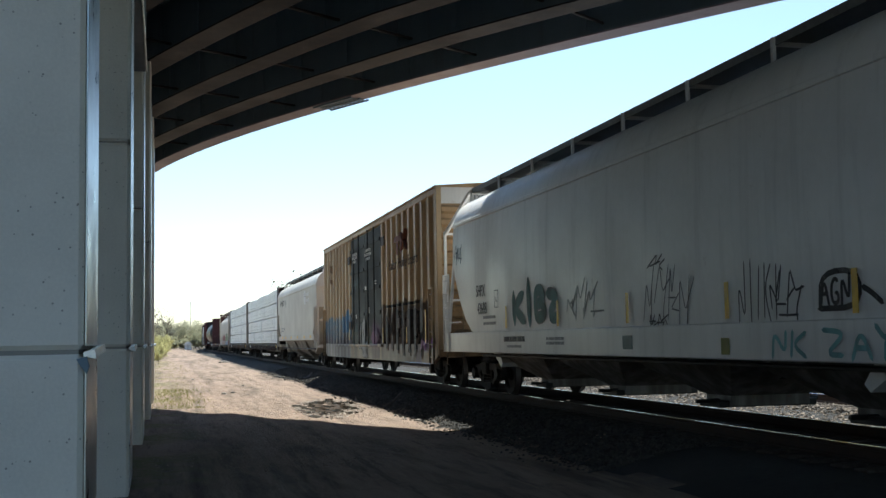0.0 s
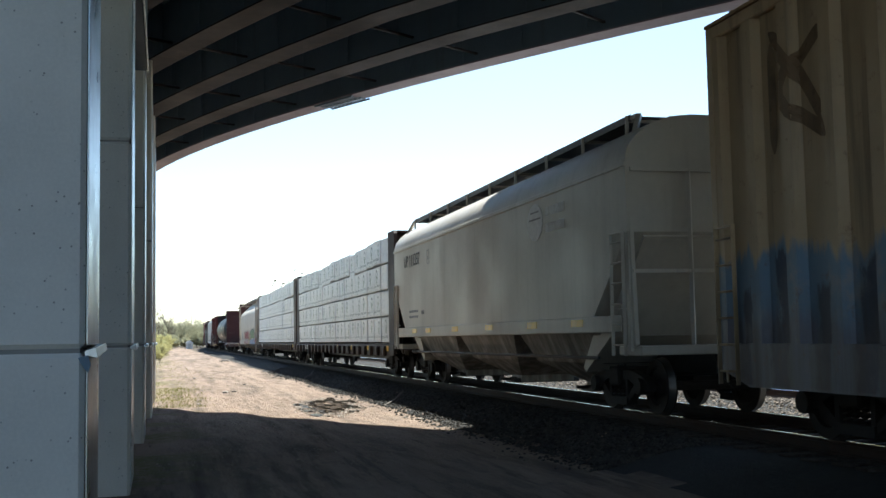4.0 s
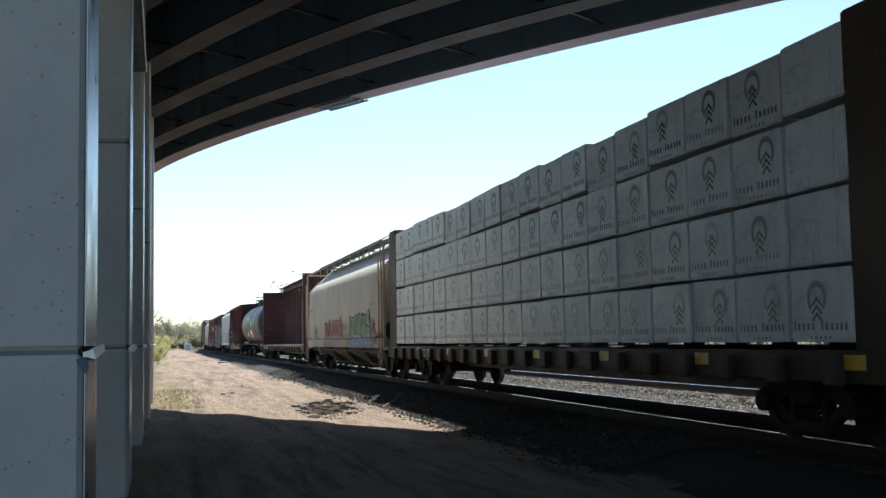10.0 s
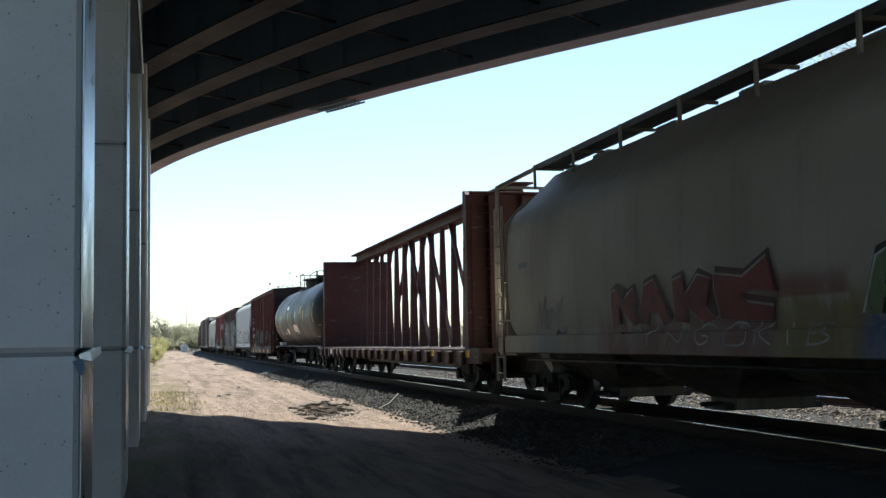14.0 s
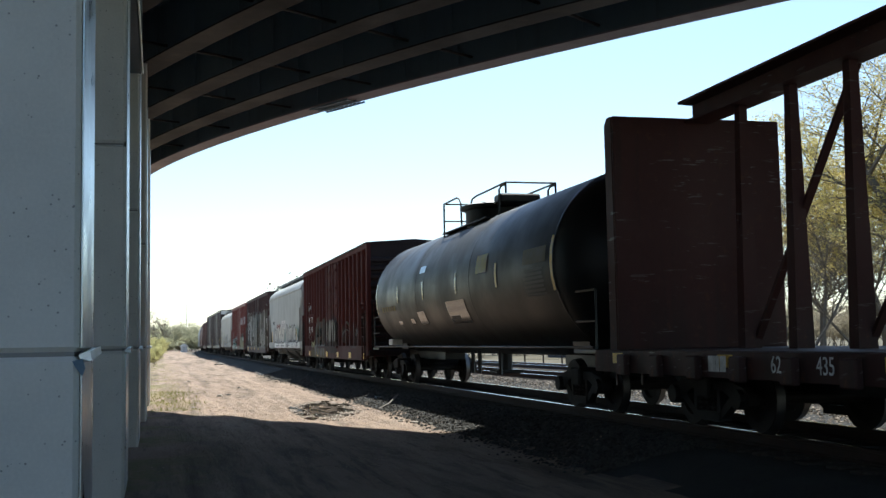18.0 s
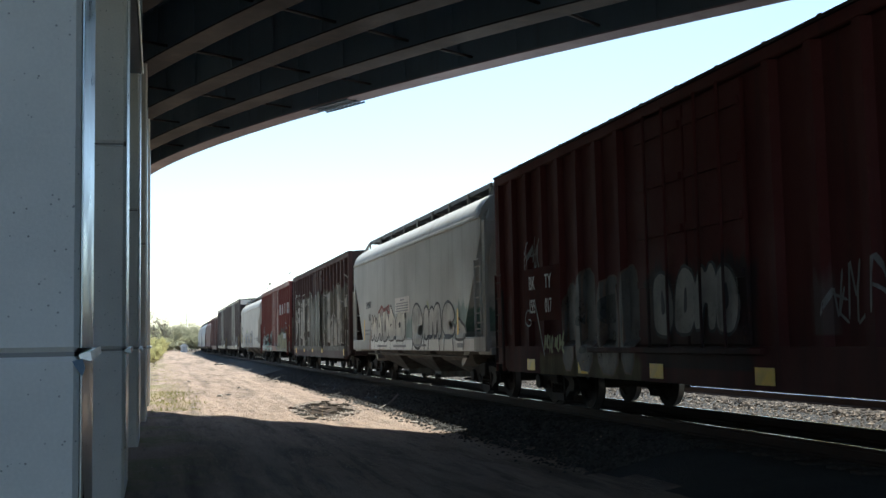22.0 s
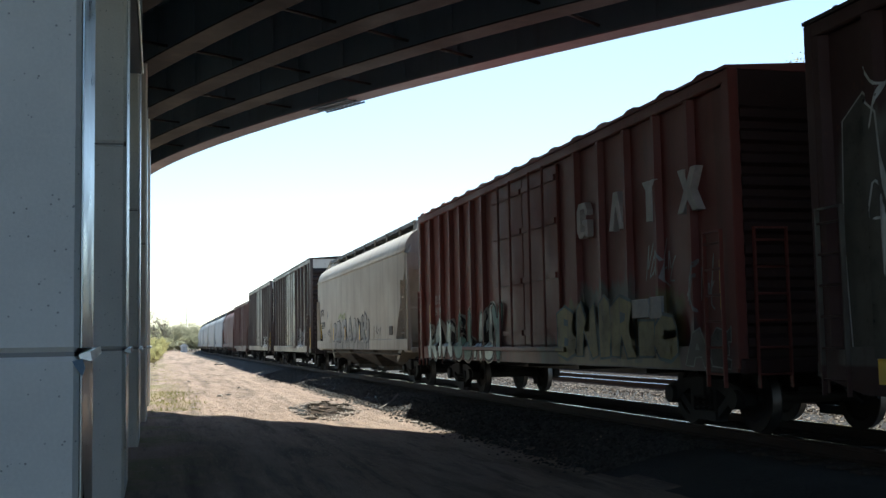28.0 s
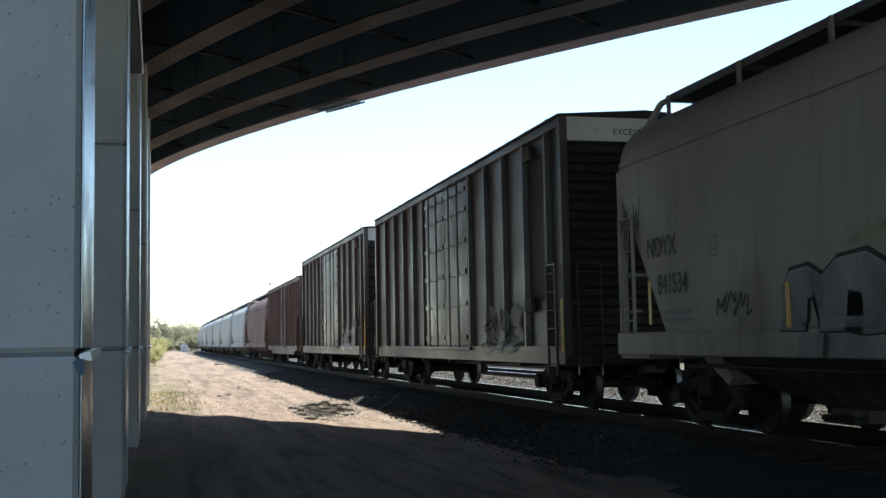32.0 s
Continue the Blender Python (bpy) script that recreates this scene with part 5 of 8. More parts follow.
# -- boxcars --
def boxcar(label, lead, trail, name, color, eave=4.45, ribs=18, door=(-1.6, 1.6), door_color=None, dirt=(0.06, 0.045, 0.035), amount=0.6, rust=0.35, end_shade_color=None,
           band=False, low_sill=True, sill_low=0.80, door_dirt=None, door_gloss=0, roof_waves=False, post_w=0.12, posts=(), battens=(), gloss=0.55):
    car, half = new_car("boxcar", label, "boxcar", lead, trail)
    zones = SPRAYED.get(name, ())
    m = paint(name, color, dirt, amount, gloss, rust, zones)
    dm = paint(name + "_door", door_color, door_dirt or dirt, amount * 0.7, door_gloss or gloss - 0.05, rust if not door_dirt else 0.05, zones) if door_color else m
    # ends and plain roofs: body paint darkened, the shade between cars put into it
    em = paint(name + "_end", end_shade_color or tint(color, 0.8), dirt, amount, 0.65, rust)
    W, Z0, sheet = 1.60, 0.98, 1.50
    # shell
    part("side_sheet", Shape().box(-sheet, -sheet + 0.05, -half, half, Z0, eave), m, car)
    part("side_sheet", Shape().box(sheet - 0.05, sheet, -half, half, Z0, eave), m, car)
    part("floor", Shape().box(-sheet + 0.05, sheet - 0.05, -half + 0.05, half - 0.05, Z0 - 0.1, Z0 + 0.05), BLACK_STEEL, car)
    part("top_chord", Shape().soft_box(-W, -sheet - 0.002, -half, half, eave - 0.16, eave - 0.005, 0.015), m, car)
    part("top_chord", Shape().soft_box(sheet + 0.002, W, -half, half, eave - 0.16, eave - 0.005, 0.015), m, car)
    sill = [(-half, Z0 + 0.12), (half, Z0 + 0.12), (half, 0.86), (half - 2.2, 0.86), (half - 2.7, 0.66), (-half + 2.7, 0.66), (-half + 2.2, 0.86), (-half, 0.86)]
    if not low_sill:
        sill = [(-half, Z0 + 0.12), (half, Z0 + 0.12), (half, 0.80), (half - 0.7, sill_low), (-half + 0.7, sill_low), (-half, 0.80)]
    for x0, x1 in ((-W, -sheet - 0.003), (sheet + 0.003, W)):
        part("side_sill", Shape().prism(sill, x0, x1, 0), m, car)
    part("centre_sill", Shape().box(-0.25, 0.25, -half + 0.1, half - 0.1, 0.62, 0.88), BLACK_STEEL, car)
    for k in range(5):
        y = -half + 2.9 + (2 * half - 5.8) * k / 4
        part("cross_bearer", Shape().box(-1.45, 1.45, y - 0.06, y + 0.06, 0.72, 0.88), BLACK_STEEL, car)
    # roof with seams
    rise = 0.14
    roof = Shape().loft([[(-W - 0.03, y, eave - 0.01), (-W - 0.03, y, eave + 0.03), (0, y, eave + rise), (W + 0.03, y, eave + 0.03), (W + 0.03, y, eave - 0.01)] for y in (-half - 0.03, half + 0.03)])
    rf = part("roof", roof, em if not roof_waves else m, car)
    seams = 15
    for k in range(seams):
        y = -half + 2 * half * (k + 0.5) / seams
        h = 0.045 if roof_waves else 0.02
        w = 0.28 if roof_waves else 0.06
        rib = Shape().loft([[(x, y - w, z), (x, y - w * 0.4, z + h), (x, y + w * 0.4, z + h), (x, y + w, z)] for x, z in ((-W - 0.035, eave + 0.02), (0, eave + rise - 0.005), (W + 0.035, eave + 0.02))])
        part("roof_rib", rib, em if not roof_waves else m, rf)
    # side posts
    rows = []
    for y in posts or [-half + 0.12 + (2 * half - 0.24) * k / (ribs - 1) for k in range(ribs)]:
        if not (door[0] - 0.1 < y < door[1] + 0.1):
            rows.append(y)
    POSTS[car.name] = ribbed_side(rows, sheet, post_w)
    for y in rows:
        for sx in (-1, 1):
            part("side_post", Shape().prism([(sx * sheet, y - post_w), (sx * sheet, y + post_w), (sx * (sheet + 0.098), y + post_w * 0.6), (sx * (sheet + 0.098), y - post_w * 0.6)], Z0 + 0.12, eave - 0.16, 2), m, car)
    # doors with battens and lock rods
    d0, d1 = door
    leaves = [(d0, (d0 + d1) / 2 - 0.02), ((d0 + d1) / 2 + 0.02, d1)] if d1 - d0 > 2.6 else [(d0, d1)]
    for sx in (-1, 1):
        for a, b in leaves:
            x0 = sx * (sheet + 0.004)
            x1 = sx * (sheet + 0.06)
            leaf = part("door", Shape().soft_box(min(x0, x1), max(x0, x1), a, b, Z0 + 0.14, eave - 0.2, 0.012), dm, car, "steel plug door with lock rods")
            for z in battens or [Z0 + 0.3 + (eave - Z0 - 0.75) * k / 4 for k in range(5)]:
                part("door_batten", Shape().box(min(sx * (sheet + 0.062), sx * (sheet + 0.10)), max(sx * (sheet + 0.062), sx * (sheet + 0.10)), a + 0.05, b - 0.05, z - 0.05, z + 0.05), dm, leaf)
            for t in (0.3, 0.7):
                y = a + (b - a) * t
                part("lock_rod", Shape().rod((sx * (sheet + 0.125), y, Z0 + 0.1), (sx * (sheet + 0.125), y, eave - 0.15), 0.022, 6), dm, leaf)
        part("door_track", Shape().soft_box(min(sx * (sheet + 0.01), sx * (W + 0.06)), max(sx * (sheet + 0.01), sx * (W + 0.06)), d0 - 0.4, d1 + (d1 - d0) * 0.6, Z0 + 0.03, Z0 + 0.11, 0.01), m, car)
    # ends, ribbed
    for sy in (-1, 1):
        prof = [(sy * (half - 0.06), Z0 - 0.1)]
        n = 11
        for k in range(n):
            a, b = Z0 + (eave - Z0 - 0.45) * k / n, Z0 + (eave - Z0 - 0.45) * (k + 1) / n
            prof += [(sy * (half + 0.0), a), (sy * (half + 0.0), a + (b - a) * 0.3), (sy * (half + 0.075), a + (b - a) * 0.45), (sy * (half + 0.075), a + (b - a) * 0.8)]
        prof += [(sy * half, eave - 0.45), (sy * half, eave), (sy * (half - 0.06), eave)]
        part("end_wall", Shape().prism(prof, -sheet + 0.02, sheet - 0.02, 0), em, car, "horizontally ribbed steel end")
        for sx in (-1, 1):
            part("corner_post", Shape().soft_box(min(sx * (sheet - 0.03), sx * (W + 0.006)), max(sx * (sheet - 0.03), sx * (W + 0.006)), min(sy * (half - 0.1), sy * (half + 0.05)), max(sy * (half - 0.1), sy * (half + 0.05)), 0.84, eave - 0.004, 0.012), m, car)
        if band:
            part("height_band", Shape().box(-sheet + 0.04, sheet - 0.04, min(sy * (half + 0.004), sy * (half + 0.012)), max(sy * (half + 0.004), sy * (half + 0.012)), eave - 0.42, eave - 0.01), paint("white_band", (0.72, 0.70, 0.66), amount=0.35, rust=0.15), car, "white painted band at the top of the end")
            if sy < 0:
                me = shared("excess", lambda: text_mesh("EXCESS HEIGHT CAR", 0.11, BLACK_MARK))
                o = part("lettering", me, None, car, "black words on the white band")
                o.matrix_basis = pose(0.1, -half - 0.016, eave - 0.26, 0, 0, 90)
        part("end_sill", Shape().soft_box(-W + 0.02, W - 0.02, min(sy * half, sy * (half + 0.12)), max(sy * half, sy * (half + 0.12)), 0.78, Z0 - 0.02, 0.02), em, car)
        put_coupler(car, sy * (half + 0.02), sy)
        for sx in (-1, 1):
            put_ladder(car, ("box", name), pose(sx * (W + 0.075), sy * (half - 0.36), 0), 0.42, 0.62, 2.5, 6, m, "short corner ladder")
        put_ladder(car, ("box", name), pose(-1.2, sy * (half + 0.16), 0, 0, 0, 90), 0.42, 0.62, 2.5, 6, m)
    return car, half, -W


# -- covered hoppers --
def hopper(label, lead, trail, name, color, top=4.4, shoulder=3.8, bulge=0.0, cut_z=2.35, cut_run=2.3, full_sill=True, sill_z=(0.98, 1.3), amount=0.35, rust=0.08, bays=4, cage=True,
           rough=0.38, curve_cut=False, plate=0.1, inset=0.95, seams=True, hatch=1.0, walk_z=0, eaves=0, walk_x=1.1, bay_shade=0.4, ladder_top=2.75, ladder_z=0.92, post_in=0.14):
    car, half = new_car("covered_hopper", label, "hopper car", lead, trail)
    m = paint(name, color, (0.11, 0.095, 0.08), amount, rough, rust, SPRAYED.get(name, ()))
    W = 1.58
    body = half - inset
    frame_z = eaves or shoulder

    zw = (walk_z or top + 0.13) + 0.45 * (1.22 - walk_x)
    top = max(top, zw - 0.08)

    def side_x(z):
        return W - bulge * ((z - 2.5) / 1.5) ** 2

    stations = sorted({-body + 2 * body * k / 12 for k in range(13)} | {s * (body - cut_run * t) for s in (-1, 1) for t in (0, 0.15, 0.35, 0.6, 0.85, 1.0)})
    rings = []
    for y in stations:
        d = body - abs(y)
        t = min(1.0, d / cut_run)
        zb = sill_z[1] - 0.02 + (cut_z - sill_z[1]) * ((1 - t) ** (1.8 if curve_cut else 1.0))
        zs = [zb + (shoulder - zb) * k / 6 for k in range(7)]
        right = [(side_x(z), z) for z in zs]
        x1 = side_x(shoulder)
        if eaves:
            right += [(x1 - 0.66 * (1 - math.cos(a)), shoulder + 0.66 * math.sin(a)) for a in (0.17, 0.34, 0.5, 0.68, 0.86, 1.05)] + [(0.5, top)]
        else:
            right += [(x1 - (x1 - 0.5) * (1 - math.cos(a)), shoulder + (top - shoulder) * math.sin(a)) for a in (0.12, 0.25, 0.4, 0.6, 0.9, 1.25, math.pi / 2)]
        ring = right + [(-x, z) for x, z in right[::-1]]
        if bulge > 0.05:
            e = 1 - 0.12 * max(0, 1 - d / 0.5) ** 2
            ring = [(x * e, z) for x, z in ring]
        rings.append([(x, y, z) for x, z in ring])
    part("body", Shape().loft(rings), m, car, "", 40)
    for sx in (-1, 1):
        for y0 in ([] if bulge > 0.01 or not seams else [-body + 2 * body * k / 5 for k in range(1, 5)]):
            part("side_seam", Shape().soft_box(min(sx * W, sx * (W + 0.012)), max(sx * W, sx * (W + 0.012)), y0 - 0.03, y0 + 0.03, sill_z[1] + 0.05, shoulder, 0.003), m, car)
        s0 = half - 0.12 if full_sill else body - cut_run * 0.4
        part("side_sill", Shape().soft_box(min(sx * (W - 0.12), sx * (W + 0.02)), max(sx * (W - 0.12), sx * (W + 0.02)), -s0, s0, sill_z[0], sill_z[1], 0.015), m, car)
        if not eaves:
            part("roof_rail", Shape().soft_box(min(sx * (side_x(shoulder) - 0.02), sx * (side_x(shoulder) + 0.03)), max(sx * (side_x(shoulder) - 0.02), sx * (side_x(shoulder) + 0.03)), -body, body, shoulder - 0.05, shoulder + 0.03, 0.01), m, car)
    # roof hatches and walkway
    for k in range(6):
        y = -body + 0.9 + (2 * body - 1.8) * (k + 0.5) / 6
        part("roof_hatch", Shape().soft_box(-0.35, 0.35, y - hatch, y + hatch, top - 0.02, top + 0.14, 0.03), m, car, "roof hatch")
    for sx in (-1, 1):
        x0, x1 = sorted((sx * 0.5, sx * walk_x))
        wk = part("roof_walkway", Shape().box(x0, x1, -half + 1.0, half - 1.0, zw, zw + 0.03).box(min(sx * walk_x, sx * (walk_x + 0.015)), max(sx * walk_x, sx * (walk_x + 0.015)), -half + 1.0, half - 1.0, zw - 0.05, zw + 0.06), GRATING, car, "steel grating roof walkway")
        posts = 9
        pm = shared(("wpost", top, frame_z, name), lambda: Shape().box(-0.02, 0.02, -0.03, 0.03, min(frame_z, 3.85) + 0.30 - zw, 0.05).box(-0.6, 0.02, -0.025, 0.025, -0.05, -0.002).mesh("walkway_post", m))
        for k in range(posts):
            y = -half + 1.1 + (2 * half - 2.2) * k / (posts - 1)
            o = part("walkway_post", pm, None, wk)
            o.matrix_basis = pose(sx * (walk_x + 0.03), y, zw, 0, 0, 0 if sx > 0 else 180)
    for sy in (-1, 1):
        part("end_walkway", Shape().box(-walk_x, walk_x, min(sy * (half - 1.45), sy * (half - 0.98)), max(sy * (half - 1.45), sy * (half - 0.98)), zw - 0.002, zw + 0.028), GRATING, car)
        part("end_platform", Shape().soft_box(-1.5, 1.5, min(sy * (body - 0.6), sy * half), max(sy * (body - 0.6), sy * half), 0.92, 1.06, 0.015), m, car)
        put_coupler(car, sy * (half + 0.02), sy)
        slope = Shape().prism([(sy * (body - 0.02), cut_z - 0.1), (sy * (body - cut_run), 1.2), (sy * (body - cut_run - 1.1), 0.62), (sy * (body - cut_run - 1.2), 0.7), (sy * (body - cut_run - 0.4), 1.6), (sy * (body - 0.4), cut_z + 0.3)], -1.3, 1.3, 0)
        part("end_slope", slope, m, car)
        for sx in (-1, 1):
            # corner frame: posts, ladder and braces
            x, y = sx * (W - 0.04), sy * (half - post_in)
            part("corner_post", Shape().bar((x, y, 0.98), (x, y, frame_z - 0.1), plate, 0.05, (1, 0, 0)).bar((x, y, frame_z - 0.12), (sx * (walk_x - 0.02), sy * (half - 0.75), zw), 0.08, 0.07).bar((sx * (walk_x - 0.02), sy * (half - 0.75), zw), (sx * (walk_x - 0.02), sy * (half - 1.1), zw + 0.01), 0.07, 0.06), m, car)
            put_ladder(car, ("hop", name), pose(sx * (W + 0.03), sy * (half - 0.28 - post_in), 0), 0.45, ladder_z, ladder_top, round((ladder_top - ladder_z) / 0.32), m, "corner ladder")
            part("end_brace", Shape().bar((x * 0.98, sy * (body - 0.05), cut_z + 0.4), (x * 0.98, sy * (half - 0.14), 1.06), 0.06, 0.08), m, car)
            part("end_rail", Shape().pipe([(x, y, 2.1), (x, sy * (body - 0.1), 2.1)], 0.018), m, car)
            part("end_rail", Shape().pipe([(x, y, 1.6), (x, sy * (body - 0.5), 1.6)], 0.018), m, car)
        for p, q in (((-W + 0.05, 2.15), (W - 0.05, 2.15)), ((-W + 0.05, frame_z - 0.1), (W - 0.05, frame_z - 0.1)), ((-0.6, 1.05), (-0.6, frame_z - 0.1)), ((0.6, 1.05), (0.6, frame_z - 0.1))):
            part("end_bar", Shape().bar((p[0], sy * (half - 0.14), p[1]), (q[0], sy * (half - 0.14), q[1]), 0.05, 0.055), m, car)
    # discharge bays
    # bay paint: grime, and body colour darkened for the shade under the car
    grimy = paint(name + "_low", tint(color, bay_shade), (0.05, 0.042, 0.035), 0.7, 0.7, 0.3)
    inner = body - cut_run - 0.2
    for k in range(bays):
        y = -inner + 2 * inner * (k + 0.5) / bays
        w = inner / bays
        rings = [[(sx * a, y + sy * b, z) for sx, sy in ((-1, -1), (1, -1), (1, 1), (-1, 1))] for a, b, z in ((1.38, w * 0.97, sill_z[0] + 0.15), (1.1, w * 0.72, 0.75), (0.6, 0.36, 0.38), (0.6, 0.36, 0.24))]
        bay = part("discharge_bay", Shape().loft(rings), grimy, car, "sloped discharge hopper")
        part("outlet_gate", Shape().soft_box(-0.75, 0.75, y - 0.3, y + 0.3, 0.22, 0.31, 0.01).rod((-0.95, y, 0.3), (0.95, y, 0.3), 0.03, 8), BLACK_STEEL, bay)
    part("centre_sill", Shape().box(-0.22, 0.22, -half + 0.2, half - 0.2, 0.62, 0.92), BLACK_STEEL, car)
    part("brake_pipe", Shape().rod((-1.42, -inner, 0.86), (-1.42, inner, 0.86), 0.03, 6), BLACK_STEEL, car)
    return car, half, -W


# -- centre-beam flat cars --
def centrebeam(label, lead, trail, name, color, loaded, bulk=0.95, over=(0.0, 0.0), chord=4.45, middle=0.0, bulk_w=1.52, top=4.45):
    car, half = new_car("centrebeam_flatcar", label, "flat car", lead, trail, 2.6)
    m = paint(name, color, (0.035, 0.026, 0.022), 0.5, 0.65, 0.25, scuffs=0.0 if loaded else 0.8)
    W, deck = 1.52, 1.05
    part("deck", Shape().box(-W, W, -half, half, deck - 0.1, deck), m, car)
    for sx in (-1, 1):
        x0, x1 = sorted((sx * (W + 0.002), sx * (W + 0.07)))
        part("side_sill", Shape().soft_box(x0, x1, -half, half, 0.72, deck - 0.004, 0.012), m, car)
        pk = shared(("pocket", name), lambda: Shape().soft_box(-0.05, 0.05, -0.14, 0.14, -0.17, 0.13, 0.02).mesh("strap_winch", m))
        n = 21
        for k in range(n):
            o = part("strap_winch", pk, None, car)
            o.location = (sx * (W + 0.122), -half + 1.2 + (2 * half - 2.4) * k / (n - 1), 0.86)
    part("centre_sill", Shape().box(-0.3, 0.3, -half + 0.1, half - 0.1, 0.5, deck - 0.1), BLACK_STEEL, car)
    f_out, r_out = half - over[0], half - over[1]
    inner = min(f_out, r_out) - bulk
    # beam along the middle: chord, posts, diagonals
    ya, yb = -f_out + bulk, r_out - bulk
    part("top_chord", Shape().prism([(x, chord + z) for x, z in ((-0.30, 0), (-0.30, -0.04), (-0.05, -0.05), (-0.05, -0.3), (-0.22, -0.3), (-0.22, -0.34), (0.22, -0.34), (0.22, -0.3), (0.05, -0.3), (0.05, -0.05), (0.30, -0.04), (0.30, 0))], ya, yb, 1), m, car)
    ys = [middle + 1.318 * (k + 0.5) for k in range(-10, 10) if ya + 0.2 < middle + 1.318 * (k + 0.5) < yb - 0.2]

    def make_post():
        sh = Shape().loft([[(-w, -d, z), (w, -d, z), (w, d, z), (-w, d, z)] for w, d, z in ((0.13, 0.10, deck), (0.06, 0.07, chord - 0.34))])
        return sh.mesh("beam_post", m)

    def make_slotted():
        t = lambda z: (z - deck) / (chord - 0.34 - deck)
        wide = lambda z: (0.13 - 0.07 * t(z), 0.10 - 0.03 * t(z))
        ring = lambda z: [(-wide(z)[0], -wide(z)[1], z), (wide(z)[0], -wide(z)[1], z), (wide(z)[0], wide(z)[1], z), (-wide(z)[0], wide(z)[1], z)]
        a, b, gap = 2.74, 3.12, 0.034
        sh = Shape().loft([ring(deck), ring(a)]).loft([ring(b), ring(chord - 0.34)])
        for sy in (-1, 1):
            rings = []
            for k in range(9):
                z = a + (b - a) * k / 8
                w, d = wide(z)
                inner_y = gap * math.sqrt(max(0.0, 1 - max(0.0, abs(k - 4) / 4 - 0.6) ** 2 / 0.16))
                rings.append([(-w, sy * inner_y, z), (w, sy * inner_y, z), (w, sy * d, z), (-w, sy * d, z)][::sy])
            sh.loft(rings)
        return sh.mesh("beam_post", m)
    post, slotted = shared(("cpost", name), make_post), shared(("cslot", name), make_slotted)
    for y in ys:
        o = part("beam_post", slotted if round((y - middle) / 1.318 - 0.5) % 3 == 1 else post, None, car, "tapered steel post")
        o.location = (0, y, 0)
    for k in range(0, 10, 2):
        for sign in (-1, 1):
            a, b = middle + sign * 1.318 * (k - 0.5), middle + sign * 1.318 * (k + 1.5)
            if ya < b < yb:
                part("diagonal", Shape().bar((0.1 * sign, b, deck + 0.05), (0.1 * sign, a, chord - 0.36), 0.06, 0.10, (1, 0, 0)), m, car)
    # bulkheads
    for sy in (-1, 1):
        out = r_out if sy > 0 else f_out
        ya, yb = sorted((sy * (out - bulk), sy * out))
        yi = sy * (out - bulk)
        face = Shape().soft_box(-bulk_w, bulk_w, yi - 0.04 if sy > 0 else yi - 0.02, yi + 0.02 if sy > 0 else yi + 0.04, deck, top, 0.01)
        b = part("bulkhead", face, m, car, "steel end bulkhead")
        for sx in (-1, 1):
            x0, x1 = sorted((sx * (bulk_w - 0.09), sx * (bulk_w + 0.01)))
            part("bulkhead_side", Shape().prism([(ya + 0.021, deck), (yb, deck), (yb, top - 0.1), (yb - 0.1, top), (ya + 0.021, top)] if sy > 0 else
                                                [(ya, deck), (yb - 0.021, deck), (yb - 0.021, top), (ya + 0.1, top), (ya, top - 0.1)], x0, x1, 0), m, b)
        for x in (-0.8, 0, 0.8):
            part("bulkhead_stiffener", Shape().soft_box(x - 0.08, x + 0.08, ya + 0.03, yb - 0.03 if bulk < 0.5 else yb - 0.3, deck, top - 0.1, 0.01), m, b)
        part("bulkhead_cap", Shape().soft_box(-bulk_w + 0.1, bulk_w - 0.1, ya + 0.05, yb - 0.05, top - 0.06, top - 0.006, 0.005), m, b)
        put_coupler(car, sy * (half + 0.02), sy)
        put_ladder(car, ("beam", name), pose(-1.1, sy * (out + 0.06), 0, 0, 0, 90), 0.42, 0.5, top - 0.3, 9, m)
    put_reflectors(car, [-half + 0.9 + (2 * half - 1.8) * k / 7 for k in range(8)], 0.93, -W - 0.075, 0.36, 0.15)
    if loaded:
        WRAP = wrap_material()
        rnd = random.Random(len(CARS))
        cols = 19
        step = 2 * inner / cols
        tiers = 4
        tall = (4.36 - deck - 0.06) / tiers
        depth = W - 0.5

        def bundle():
            sh = Shape()
            bm = bmesh.new()
            bmesh.ops.create_cube(bm, size=1.0)
            for v in bm.verts:
                v.co = Vector((v.co.x * depth, v.co.y * (step - 0.022), v.co.z * (tall - 0.05)))
            bmesh.ops.bevel(bm, geom=bm.edges[:], offset=0.018, segments=2, affect="EDGES")
            bm.verts.index_update()
            sh.add([v.co[:] for v in bm.verts], [[v.index for v in f.verts] for f in bm.faces])
            bm.free()
            return sh.mesh("lumber_bundle", WRAP)

        def print_mark():
            sh = Shape()
            n = 26
            for k in range(n):
                a0, a1 = radians(-50 + 280 * k / n), radians(-50 + 280 * (k + 1) / n)
                t0, t1 = 0.045 + 0.035 * math.sin(math.pi * k / n), 0.045 + 0.035 * math.sin(math.pi * (k + 1) / n)
                sh.add([(0, -(0.22 - t0) * math.cos(a0), (0.22 - t0) * math.sin(a0)), (0, -0.22 * math.cos(a0), 0.22 * math.sin(a0)),
                        (0, -0.22 * math.cos(a1), 0.22 * math.sin(a1)), (0, -(0.22 - t1) * math.cos(a1), (0.22 - t1) * math.sin(a1))], [(0, 1, 2, 3)])
            return raw_mesh(sh, "printed_mark", GREEN_DARK)

        def print_tree():
            sh = Shape()
            for z in (0.02, -0.08, -0.18):
                sh.add([(0, 0, z), (0, -0.13, z - 0.12), (0, -0.09, z - 0.14), (0, 0, z - 0.06), (0, 0.09, z - 0.14), (0, 0.13, z - 0.12)], [(0, 1, 2, 3), (0, 3, 4, 5)])
